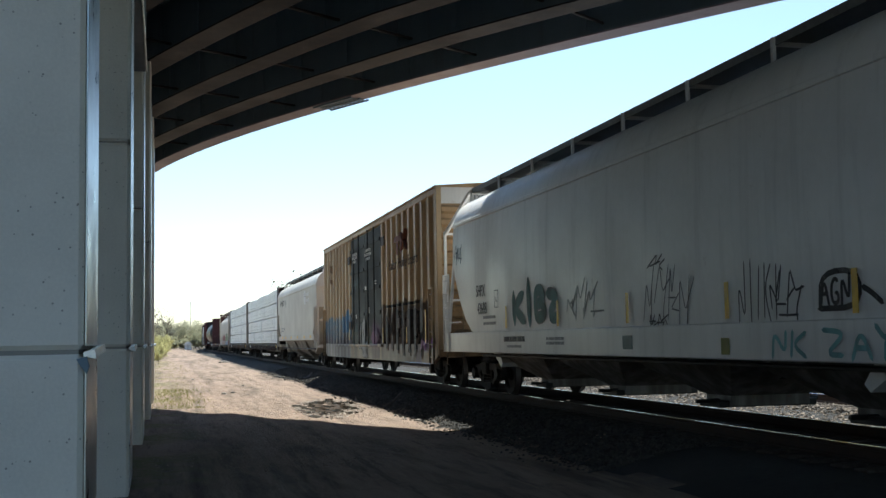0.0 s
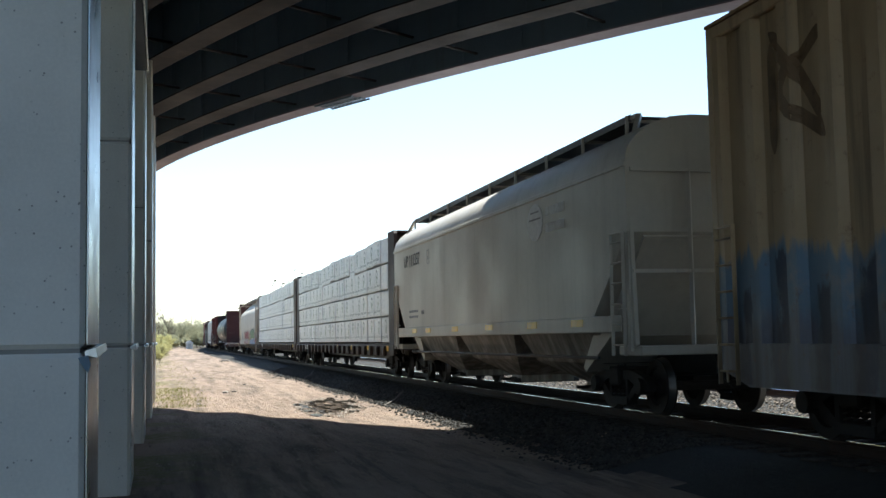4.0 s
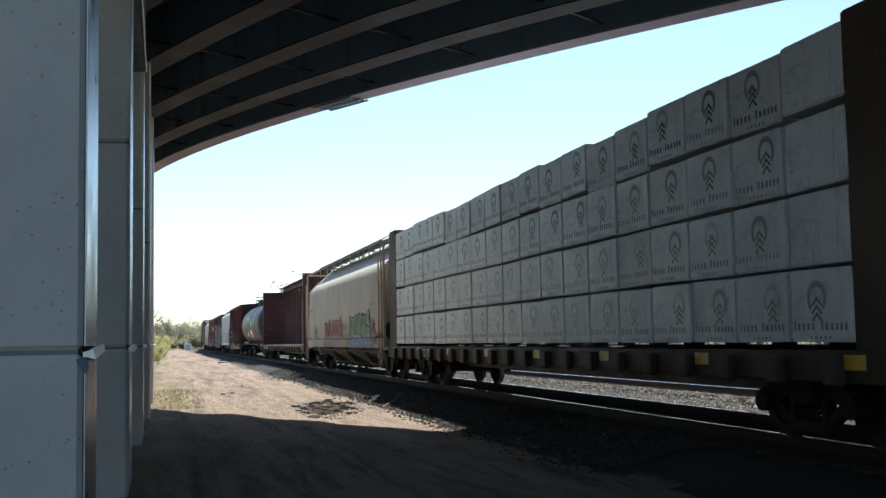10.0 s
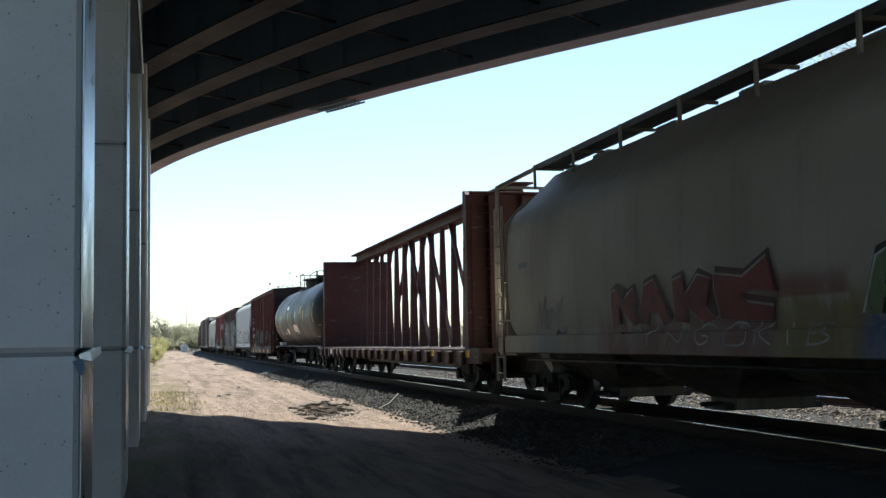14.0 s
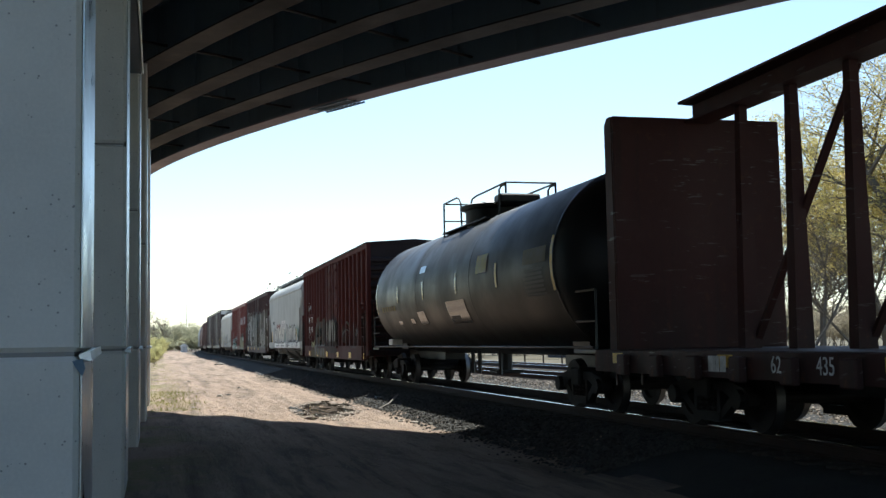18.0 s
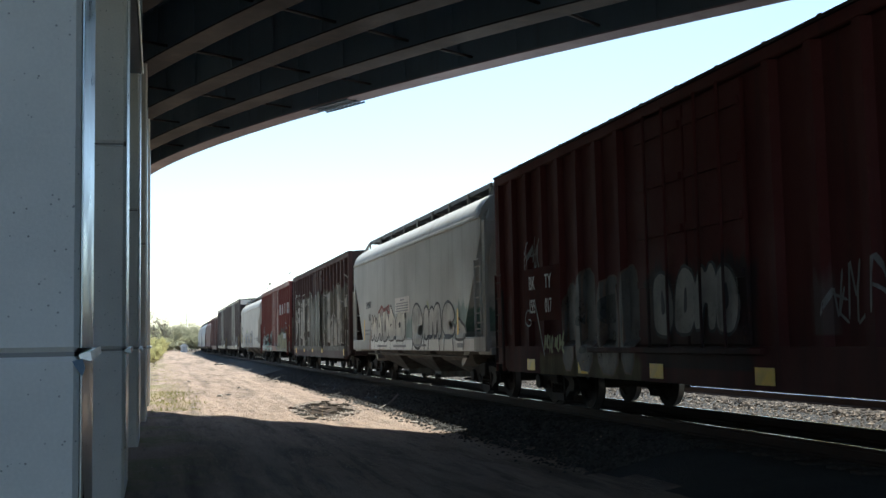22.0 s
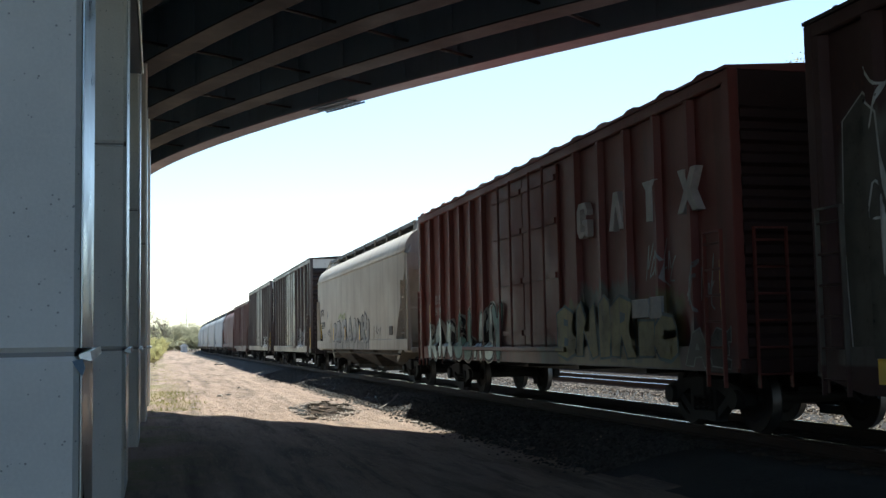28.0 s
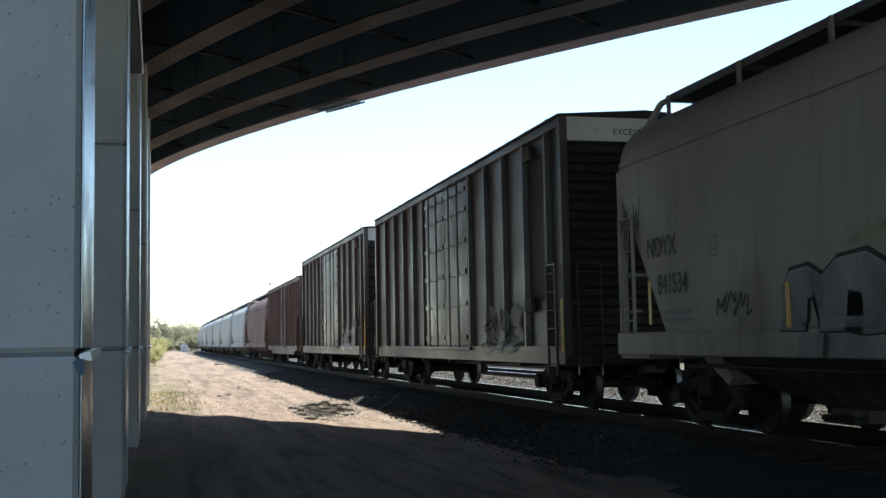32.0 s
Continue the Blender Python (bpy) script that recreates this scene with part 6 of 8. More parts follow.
            return raw_mesh(sh, "printed_tree", MATS["green_ink"])

        def words():
            sh = Shape()
            a, k = -0.5, 0
            for w in (0.05, 0.07, 0.07, 0.07, 0.07, 0.0, 0.06, 0.08, 0.07, 0.06, 0.06, 0.06):
                if w:
                    h = 0.10 if k in (0, 6) else 0.075
                    sh.add([(0, -a, -0.29), (0, -a - w * 0.72, -0.29), (0, -a - w * 0.72, -0.29 + h), (0, -a, -0.29 + h)], [(0, 1, 2, 3)])
                a += (w or 0.06) + 0.017
                k += 1
            a = -0.2
            for w in (0.05,) * 5:
                sh.add([(0, -a, -0.38), (0, -a - w * 0.6, -0.38), (0, -a - w * 0.6, -0.35), (0, -a, -0.35)], [(0, 1, 2, 3)])
                a += 0.085
            return raw_mesh(sh, "printed_words", GREEN_DARK)
        if "dark_ink" not in MATS:
            n = Nodes("dark_ink")
            faded = n.math("POWER", n.tree.nodes.new("ShaderNodeObjectInfo").outputs["Random"], 3.4)
            worn = n.math("MULTIPLY", faded, n.ramp(n.noise(6, 4), 0.3, 0.6, 0.5, 1.0))
            MATS["green_ink"] = plain("green_ink", (0.05, 0.11, 0.05), 0.33, 0.0, 0.5, 8)
            MATS["dark_ink"] = n.done(n.mix(worn, (0.05, 0.07, 0.115), (0.55, 0.57, 0.60)), 0.33)
        GREEN_DARK = MATS["dark_ink"]
        bme, pme, wme = shared(("bundle", step), bundle), shared("print", print_mark), shared("words", words)
        for k in range(cols):
            for t in range(tiers):
                y, z = -inner + step * (k + 0.5), deck + 0.05 + tall * (t + 0.5)
                drop = 0.022 * math.sin(k * 0.9) - (0.03 if k in (5, 12) else 0) + rnd.uniform(-0.03, 0.035) if t == 3 else rnd.uniform(-0.008, 0.008)
                for sx in (-1, 1):
                    o = part("lumber_pack", bme, None, car, "white-wrapped pack of lumber")
                    o.matrix_basis = pose(sx * (0.5 + depth / 2 + rnd.uniform(0, 0.018)), y, z + drop, rnd.uniform(-0.7, 0.7), rnd.uniform(-0.5, 0.5), rnd.uniform(-0.6, 0.6))
                    if sx < 0 and (t == 0 or k > 0):
                        q = part("printed_mark", pme, None, o, "dark round printed mark")
                        q.matrix_basis = Matrix.Translation((-depth / 2 - 0.005, -0.1 + rnd.uniform(-0.2, 0.2), 0.12 + rnd.uniform(-0.04, 0.03))) @ Matrix.Diagonal((1, 0.8, 0.8, 1))
                        g = part("printed_tree", shared("print_tree", print_tree), None, o, "dark green printed chevrons")
                        g.matrix_basis = q.matrix_basis.copy()
                        q = tagged(part("print_line", wme, None, o, "bars of dark print"), kind="stuff")
                        q.location = (-depth / 2 - 0.005, rnd.uniform(-0.04, 0.04), 0.03)
    return car, half, -W - 0.075


def wrap_material():
    if "wrap" in MATS:
        return MATS["wrap"]
    n = Nodes("white_lumber_wrap")
    cr = n.noise(2.5, 6, n.scaled(1, 0.8, 1.6), 0.65, 1.2)
    info = n.tree.nodes.new("ShaderNodeObjectInfo")
    col = n.mix(info.outputs["Random"], (0.74, 0.76, 0.79), (0.86, 0.87, 0.88))
    col = n.mix(n.ramp(cr, 0.5, 0.72, 0, 0.7), col, (0.46, 0.48, 0.52))
    col = n.mix(n.ramp(n.noise(1.0, 6, n.scaled(2, 7, 0.7), 0.7, 1.0), 0.56, 0.7, 0, 0.5), col, (0.40, 0.41, 0.44))
    n.bump(n.math("ADD", cr, n.math("MULTIPLY", n.noise(1.0, 5, n.scaled(3, 9, 1.2), 0.7, 2.0), 0.7)), 0.9, 0.07)
    MATS["wrap"] = n.done(col, 0.33, 0.0, 0.5)
    return MATS["wrap"]


# -- tank car --
def tank_car(label, lead, trail):
    car, half = new_car("tank_car", label, "tank car", lead, trail)
    m = paint("tank_black", (0.0085, 0.0088, 0.0088), (0.012, 0.011, 0.010), 0.35, 0.46, 0.0, low=(0.6, 1.5))
    R, zc, body = 1.66, 2.54, half - 0.35

    def ring(y, r):
        return [(r * math.cos(2 * math.pi * k / 48), y, zc + r * math.sin(2 * math.pi * k / 48)) for k in range(48)]
    head = [(0.0, 0.12), (0.05, 0.5), (0.16, 0.9), (0.34, 1.24), (0.58, 1.48), (0.85, 1.61), (1.1, R)]
    rings = [ring(-body + y, r) for y, r in head] + [ring(-2.6, R), ring(2.6, R)] + [ring(body - y, r) for y, r in head[::-1]]
    shell = part("tank_shell", Shape().loft(rings), m, car, "dull black cylindrical tank", 40)
    for y in (-body + 1.1, -2.6, 2.6, body - 1.1):
        part("weld_band", Shape().loft([ring(y - 0.04, R + 0.002), ring(y - 0.03, R + 0.005), ring(y + 0.03, R + 0.005), ring(y + 0.04, R + 0.002)], True, False), m, shell, "", 40)
    for sy in (-1, 1):
        y = sy * (half - 2.1)
        part("saddle", Shape().prism([(-0.98, 1.42), (-0.5, 1.1), (0.5, 1.1), (0.98, 1.42), (0.9, 1.0), (-0.9, 1.0)], y - 0.4, y + 0.4, 1), m, car)
        part("stub_sill", Shape().soft_box(-0.3, 0.3, min(sy * (half - 4.6), sy * half), max(sy * (half - 4.6), sy * half), 0.68, 1.08, 0.02), m, car)
        part("end_platform", Shape().soft_box(-1.5, 1.5, min(sy * (half - 1.0), sy * half), max(sy * (half - 1.0), sy * half), 0.98, 1.05, 0.01), m, car)
        for sx in (-1, 1):
            rail = Shape()
            pts = [(sx * 1.45, sy * (half - 0.1), 1.05), (sx * 1.45, sy * (half - 0.1), 2.0), (sx * 1.45, sy * (half - 0.95), 2.0)]
            rail.pipe(pts, 0.02).pipe([(sx * 1.45, sy * (half - 0.1), 1.5), (sx * 1.45, sy * (half - 0.95), 1.5)], 0.018)
            part("end_rail", rail, m, car)
        put_coupler(car, sy * (half + 0.02), sy)
    for sx in (-1, 1):
        part("side_rail", Shape().rod((sx * 1.46, -half + 0.2, 1.08), (sx * 1.46, half - 0.2, 1.08), 0.022, 6), m, car)
    # top fittings: platform, dome, railing
    part("dome", Shape().loft([[(r * math.cos(2 * math.pi * k / 20), 0.1 + r * math.sin(2 * math.pi * k / 20), z) for k in range(20)] for r, z in ((0.88, 3.75), (0.9, 4.36), (1.03, 4.4), (1.04, 4.47), (0.84, 4.53), (0.1, 4.57))]), m, car, "manway dome", 30)
    plat = part("platform", Shape().box(-0.95, 0.95, -1.7, 2.34, 4.0, 4.03), BLACK_STEEL, car, "grating platform round the dome")
    for sx in (-1, 1):
        x = sx * 0.9
        part("railing", Shape().pipe([(x, 2.3, 3.9), (x, 2.3, 4.8), (x, 1.0, 4.8), (x, 0.78, 4.74), (x, 0.62, 4.6), (x, 0.58, 4.05)], 0.024), BLACK_STEEL, plat)
        part("railing", Shape().pipe([(x * 0.66, 0.74, 4.35), (x * 0.66, 0.74, 4.66), (x * 0.66, 0.66, 4.73), (x * 0.66, 0.3, 4.76), (x * 0.66, -2.1, 4.76), (x * 0.66, -2.1, 4.52)], 0.024), BLACK_STEEL, plat)
        part("railing", Shape().pipe([(x * 0.66, -2.1, 4.72), (x * 0.66, -1.75, 4.72), (x * 0.66, -1.6, 4.66), (x * 0.66, -1.55, 4.0)], 0.024), BLACK_STEEL, plat)
    for y, z in ((2.3, 4.8), (2.3, 4.35)):
        part("railing", Shape().rod((-0.9, y, z), (0.9, y, z), 0.022, 6), BLACK_STEEL, plat)
    part("railing", Shape().rod((-0.594, -2.1, 4.76), (0.594, -2.1, 4.76), 0.022, 6), BLACK_STEEL, plat)
    part("dome_hinge", Shape().soft_box(-0.5, 0.5, -1.35, -0.85, 4.4, 4.62, 0.04), m, plat, "hinge block of the manway")
    part("bottom_outlet", Shape().rod((0, 0, 0.45), (0, 0, 1.1), 0.14, 10).soft_box(-0.35, 0.35, -0.3, 0.3, 0.42, 0.5, 0.02), BLACK_STEEL, car)
    for y in (-1.1, 0.6, 1.2):
        part("brake_hanger", Shape().bar((-0.5, y, 0.42), (-0.5, y, 1.05), 0.07, 0.07), BLACK_STEEL, car)
    # plates and marks on the shell, near side

    def patch(name, y0, y1, z0, z1, material, label):
        rows = []
        for k in range(5):
            z = z0 + (z1 - z0) * k / 4
            x = -math.sqrt(max(0.0, (R + 0.014) ** 2 - (z - zc) ** 2))
            rows.append([(x, y0, z), (x, y1, z)])
        vs = [p for r in rows for p in r]
        sh = Shape().add(vs, [(2 * k, 2 * k + 1, 2 * k + 3, 2 * k + 2) for k in range(4)])
        o = new(name, raw_mesh(sh, name, material))
        o.parent = shell
        tagged(o, label)
    STRIPE_W = plain("dull_tape", (0.24, 0.19, 0.07), 0.22)
    for y, z0, z1, mt, lb in ((7.85, 2.05, 2.98, STRIPE_W, "white reflective tape"), (4.78, 2.3, 2.75, STRIPE_W, "white reflective tape"), (1.72, 2.27, 2.75, STRIPE_W, "white reflective tape"), (-1.53, 2.27, 2.75, STRIPE_W, "white reflective tape"),
                              (-4.63, 2.27, 2.75, REFLECT, "yellow reflective tape"), (-7.88, 2.06, 3.0, REFLECT, "yellow reflective tape")):
        patch("reflector", y - 0.06, y + 0.06, z0, z1, mt, lb)
    FRESH = rough_stuff("fresh_black_paint", (0.012, 0.012, 0.012), (0.016, 0.016, 0.015), (0.02, 0.019, 0.018), 3, 25, 0.10, 0.03, 0.005, 0.9)
    OLIVE = plain("olive_panel", (0.40, 0.36, 0.05), 0.5)
    for y0, y1, z0, z1, mt in ((-2.05, -0.4, 1.62, 2.14, FRESH), (1.95, 2.75, 1.66, 1.99, FRESH), (1.6, 2.2, 2.96, 3.14, FRESH), (3.36, 3.8, 1.7, 1.83, FRESH), (4.93, 5.4, 1.7, 1.80, FRESH), (-3.97, -3.2, 2.62, 3.0, OLIVE)):
        patch("stencil_panel", y0, y1, z0, z1, mt, "glossy repainted panel")
    patch("stencil_panel", -1.3, -0.5, 1.72, 1.8, BLACK_STEEL, "dark line across the panel")
    faint = plain("dull_stencil", (0.075, 0.077, 0.075), 0.6)
    for k in range(7):
        patch("data_stencil", -7.45 + 0.03 * (k % 3), -6.35 - 0.05 * (k % 2), 2.0 + 0.075 * k, 2.045 + 0.075 * k, faint, "row of faded stencilled data")
    patch("data_stencil", -7.6, -6.35, 2.58, 2.86, plain("dull_yellow_stencil", (0.10, 0.075, 0.02), 0.6), "dull yellow stencilled panel")
    for k in range(6):
        patch("data_stencil", 5.25 + 0.33 * k, 5.46 + 0.33 * k, 2.1, 2.24, plain("dull_yellow_mark", (0.22, 0.17, 0.06), 0.6), "dull yellow mark as a plain bar")
    part("valve_box", Shape().soft_box(-1.52, -1.2, 6.3, 6.75, 1.12, 1.3, 0.02), plain("pale_box", (0.55, 0.55, 0.53), 0.5), car, "small pale box on the end platform")
    return car, half


TEAL, BLUE, RED, GREEN = (0.06, 0.22, 0.20), (0.07, 0.22, 0.45), (0.35, 0.05, 0.05), (0.15, 0.33, 0.14)
PALE, INK, YELLOW, PINK = (0.62, 0.62, 0.60), (0.03, 0.03, 0.035), (0.55, 0.45, 0.06), (0.35, 0.08, 0.20)


NAVY = (0.035, 0.045, 0.085)
SPRAYED = {          # soft patches of sprayed ground colour on each car: y from, y to, z low, z high, colour, softness, strength
    "ochre_paint": [(-2.46, -8.6, 0.5, 2.3, (0.085, 0.060, 0.048), 0.08, 0.95), (-3.5, -4.3, 0.9, 1.7, (0.12, 0.05, 0.11), 0.2, 0.6), (-4.4, -4.8, 1.4, 2.5, (0.15, 0.06, 0.13), 0.15, 0.7),
                    (-6.2, -7.0, 0.8, 1.5, (0.12, 0.05, 0.11), 0.2, 0.5), (-7.3, -9.6, 0.5, 1.25, (0.13, 0.035, 0.13), 0.2, 0.8), (-8.0, -9.2, 0.5, 0.95, (0.30, 0.16, 0.03), 0.1, 0.8),
                    (9.9, 3.2, 0.5, 2.2, (0.13, 0.25, 0.37), 0.15, 0.9), (9.9, 3.2, 0.5, 1.5, (0.19, 0.19, 0.24), 0.3, 0.85)]
                   + [(9.45 - 0.78 * k, 9.05 - 0.78 * k, 0.6, 1.75 + 0.3 * (k % 2), NAVY, 0.08, 0.85) for k in range(8)]
                   + [(5.3, 3.7, 1.5, 2.25, (0.06, 0.22, 0.44), 0.12, 0.9), (3.2, 2.5, 0.6, 1.9, (0.22, 0.13, 0.03), 0.3, 0.6), (2.7, 1.9, 0.6, 1.8, (0.05, 0.15, 0.14), 0.3, 0.6),
                      (0.0, -0.7, 0.7, 1.8, (0.14, 0.11, 0.03), 0.25, 0.6), (-0.6, -2.4, 0.6, 1.9, (0.13, 0.035, 0.12), 0.4, 0.7), (0.6, -1.4, 0.5, 1.1, (0.11, 0.08, 0.03), 0.3, 0.6), (3.2, -2.4, 0.5, 1.0, (0.10, 0.07, 0.045), 0.1, 0.5)],
    "beige_hopper_paint": [(-2.4, -7.95, 0.9, 1.46, (0.05, 0.12, 0.30), 0.12, 0.9), (3.7, -1.2, 0.9, 1.5, (0.24, 0.065, 0.06), 0.2, 0.8), (-0.9, -2.8, 0.9, 1.75, (0.30, 0.23, 0.06), 0.3, 0.8),
                           (-0.6, -2.5, 1.62, 2.0, (0.27, 0.08, 0.07), 0.25, 0.7), (4.3, 3.2, 1.0, 1.7, (0.33, 0.10, 0.09), 0.4, 0.5), (-6.9, -8.4, 1.1, 1.75, (0.33, 0.08, 0.08), 0.3, 0.6), (7.2, 5.4, 0.95, 1.95, (0.28, 0.29, 0.31), 0.4, 0.45)],
    "mid_grey_hopper_paint": [(-0.3, -1.3, 1.2, 1.85, (0.05, 0.16, 0.13), 0.2, 0.8), (-1.4, -2.3, 0.95, 1.6, (0.05, 0.17, 0.14), 0.1, 0.8), (-2.75, -3.2, 1.7, 2.3, (0.34, 0.36, 0.10), 0.2, 0.7),
                              (-5.4, -7.3, 1.4, 2.05, (0.05, 0.17, 0.13), 0.15, 0.8), (4.72, -7.3, 0.9, 1.31, (0.60, 0.61, 0.59), 0.03, 0.9), (3.4, 1.6, 2.0, 2.35, (0.24, 0.06, 0.045), 0.2, 0.5), (5.2, 4.6, 0.9, 1.7, (0.30, 0.13, 0.07), 0.2, 0.5)],
    "umber_paint": [(8.2, -8.25, 0.9, 3.35, (0.145, 0.142, 0.118), 0.2, 0.95), (8.2, 1.4, 0.9, 3.0, (0.20, 0.19, 0.16), 0.3, 0.4)] + [(7.6 - 1.5 * k, 7.2 - 1.5 * k, 0.9, 3.1, (0.055, 0.04, 0.035), 0.12, 0.7) for k in range(10)],
    "dark_red_paint": [(-1.0, -8.2, 0.7, 1.35, (0.05, 0.085, 0.085), 0.3, 0.8), (-2.0, -6.7, 0.8, 1.85, (0.15, 0.135, 0.05), 0.15, 0.85), (-3.0, -5.2, 1.55, 2.15, (0.10, 0.125, 0.11), 0.2, 0.8),
                       (7.4, 0.8, 0.8, 1.3, (0.06, 0.05, 0.05), 0.3, 0.5)] + [(-2.5 - 0.9 * k, -2.8 - 0.9 * k, 0.85, 1.7, (0.05, 0.07, 0.06), 0.08, 0.8) for k in range(5)],
    "cream_hopper_paint": [(4.2, -3.3, 0.9, 1.27, (0.30, 0.30, 0.29), 0.05, 0.9), (5.6, 4.6, 1.2, 2.2, (0.30, 0.25, 0.15), 0.3, 0.5), (3.2, 1.4, 2.0, 2.4, (0.36, 0.40, 0.24), 0.2, 0.4)],
    "oxide_paint": [(4.6, 1.5, 0.95, 2.1, (0.11, 0.10, 0.095), 0.2, 0.5), (3.3, 2.9, 0.95, 2.1, (0.05, 0.03, 0.03), 0.1, 0.8), (5.7, 1.4, 0.55, 1.02, (0.22, 0.21, 0.10), 0.15, 0.7), (-2.6, -3.3, 1.2, 1.9, (0.12, 0.11, 0.10), 0.25, 0.6),
                    (-4.6, -6.0, 1.0, 2.0, (0.10, 0.095, 0.09), 0.3, 0.6), (-6.4, -7.6, 1.2, 2.3, (0.11, 0.10, 0.095), 0.3, 0.6), (7.9, 7.2, 1.3, 2.2, (0.13, 0.12, 0.12), 0.3, 0.5), (1.3, -1.7, 0.8, 2.2, (0.02, 0.022, 0.022), 0.2, 0.8)],
}


def build_train():
    # white rounded hopper with sprayed letters
    c, h, x = hopper("white rounded covered hopper with teal and black spray paint", 6.0, 26.0, "white_hopper_paint", (0.86, 0.85, 0.83),
                     top=4.36, shoulder=3.85, bulge=0.05, cut_z=3.0, cut_run=1.7, curve_cut=True, amount=0.2, sill_z=(0.92, 1.36), hatch=0.35, walk_z=4.62)
    side = round_side(1.58, 0.05)
    sprayed(c, 4.5, 3.75, 1.5, 2.1, "K", (0.05, 0.17, 0.16), (0.16, 0.24, 0.235), side, 1, 0.2, 0.02, 0.0, 0.02)
    sprayed(c, 3.72, 3.35, 1.5, 2.22, "I", (0.05, 0.17, 0.16), (0.16, 0.24, 0.235), side, 2, 0.2, 0.02, 0.0, 0.02)
    sprayed(c, 3.2, 1.95, 1.55, 2.05, "BZ", (0.05, 0.17, 0.16), (0.16, 0.24, 0.235), side, 5, 0.2, 0.02, 0.0, 0.02)
    sprayed(c, 1.6, 0.3, 1.55, 2.05, "132", None, (0.52, 0.53, 0.53), side, 31, 0.015, 0.012, 0.3, 0.15, "faint sprayed scribble")
    sprayed(c, 0.6, -0.2, 1.6, 1.65, "/", None, (0.34, 0.35, 0.35), side, 32, 0.0, 0.014, 0, 0.05, "faint sprayed line")
    sprayed(c, -1.5, -2.95, 1.32, 2.05, "1357", None, (0.20, 0.20, 0.21), side, 2, 0.0, 0.011, 0.3, 0.2, "thin black sprayed scribble")
    sprayed(c, -1.7, -2.2, 2.1, 2.3, "6", None, (0.16, 0.16, 0.17), side, 33, 0.0, 0.012, 0.2, 0.1, "thin black sprayed crown")
    sprayed(c, -1.6, -2.2, 1.3, 1.5, "43", None, (0.10, 0.10, 0.11), side, 34, 0.0, 0.012, 0.2, 0.1, "thin black sprayed scribble")
    sprayed(c, -4.15, -5.1, 1.32, 2.02, "NIIKI", None, (0.05, 0.05, 0.06), side, 3, 0.0, 0.012, 0.35, 0.14, "thin black sprayed scribble")
    sprayed(c, -4.75, -5.5, 1.36, 1.95, "25", None, (0.05, 0.05, 0.06), side, 36, 0.0, 0.013, 0.2, 0.2, "thin black sprayed scribble")
    sprayed(c, -4.95, -5.55, 1.38, 1.46, "/", None, (0.05, 0.05, 0.06), side, 37, 0.0, 0.013, 0, 0.1, "thin black sprayed line")
    sprayed(c, -5.75, -6.6, 1.46, 1.83, "O", None, INK, side, 5, 0.0, 0.03, 0.05, 0.02, "black sprayed box")
    sprayed(c, -5.85, -6.4, 1.5, 1.78, "AGN", None, INK, side, 6, 0.0, 0.022, 0.1, 0.04, "black sprayed scribble")
    sprayed(c, -6.55, -6.95, 1.5, 1.68, "!", None, INK, side, 4, 0.0, 0.03, 0.0, 0.0, "black sprayed arrow")
    sprayed(c, -4.95, -5.7, 0.97, 1.27, "NK", (0.20, 0.42, 0.43), None, lambda y, z: -1.605, 4, 0.05, 0.02, 0.05, 0.05)
    sprayed(c, -5.9, -6.4, 0.98, 1.26, "Z", (0.20, 0.42, 0.43), None, lambda y, z: -1.605, 7, 0.055, 0.02, 0.0, 0.03)
    sprayed(c, -6.4, -7.6, 0.97, 1.28, "AYG", (0.20, 0.42, 0.43), None, lambda y, z: -1.605, 8, 0.055, 0.02, 0.0, 0.03)
    put_reflectors(c, (4.9, 1.95, -1.0, -3.95, -6.5), 1.63, x - 0.014, 0.1, 0.44)
    for y, z, w, col in ((-0.99, 1.13, 0.34, (0.13, 0.19, 0.19)), (-3.89, 1.08, 0.2, (0.25, 0.24, 0.05))):
        part("stencil_panel", Shape().box(-1.607, -1.601, y - w / 2, y + w / 2, z - 0.1, z + 0.1), plain("square_%02d" % round(col[1] * 99), col, 0.6), c, "small painted square on the sill")
    put_frame(c, 5.55, 2.02, 0.26, 0.36, x - 0.012, GREY_MARK)
    sprayed(c, 8.9, 8.2, 2.85, 3.4, "31", (0.04, 0.08, 0.14), None, side, 61, 0.03, 0.02, 0.3, 0.1, "dark blue sprayed tag")
    put_text(c, "SHPX", 6.7, 2.22, 0.25, BLACK_MARK, x - 0.012)
    put_text(c, "43688", 6.6, 1.84, 0.25, BLACK_MARK, x - 0.012)
    put_bars(c, [(4.4, 1.2, 1.3, 0.1)], x - 0.024, BLACK_MARK, "maker's name as plain bars")
    put_bars(c, [(6.1, 1.66, 0.9, 0.06), (6.1, 1.53, 0.9, 0.06)], x - 0.004, GREY_MARK)
    put_bars(c, [(2.1, 1.2, 0.9, 0.05), (2.1, 1.12, 0.9, 0.05), (4.4, 1.06, 0.9, 0.05)], x - 0.024, GREY_MARK)
    # ochre boxcar with dark doors
    c, h, x = boxcar("ochre-yellow tall boxcar with dark doors and spray paint", 26.5, 46.2, "ochre_paint", (0.52, 0.38, 0.22), 5.0, 26, (-2.37, 3.25), (0.013, 0.016, 0.017),
                     amount=0.6, rust=0.25, band=True, end_shade_color=(0.40, 0.26, 0.13), post_w=0.17, low_sill=False, sill_low=0.6, door_dirt=(0.022, 0.024, 0.023), door_gloss=0.62, gloss=0.48, battens=(1.3, 2.1, 2.9, 3.6, 4.4))
    side = POSTS[c.name]
    blot = lambda y, z: side(y, z) - 0.010
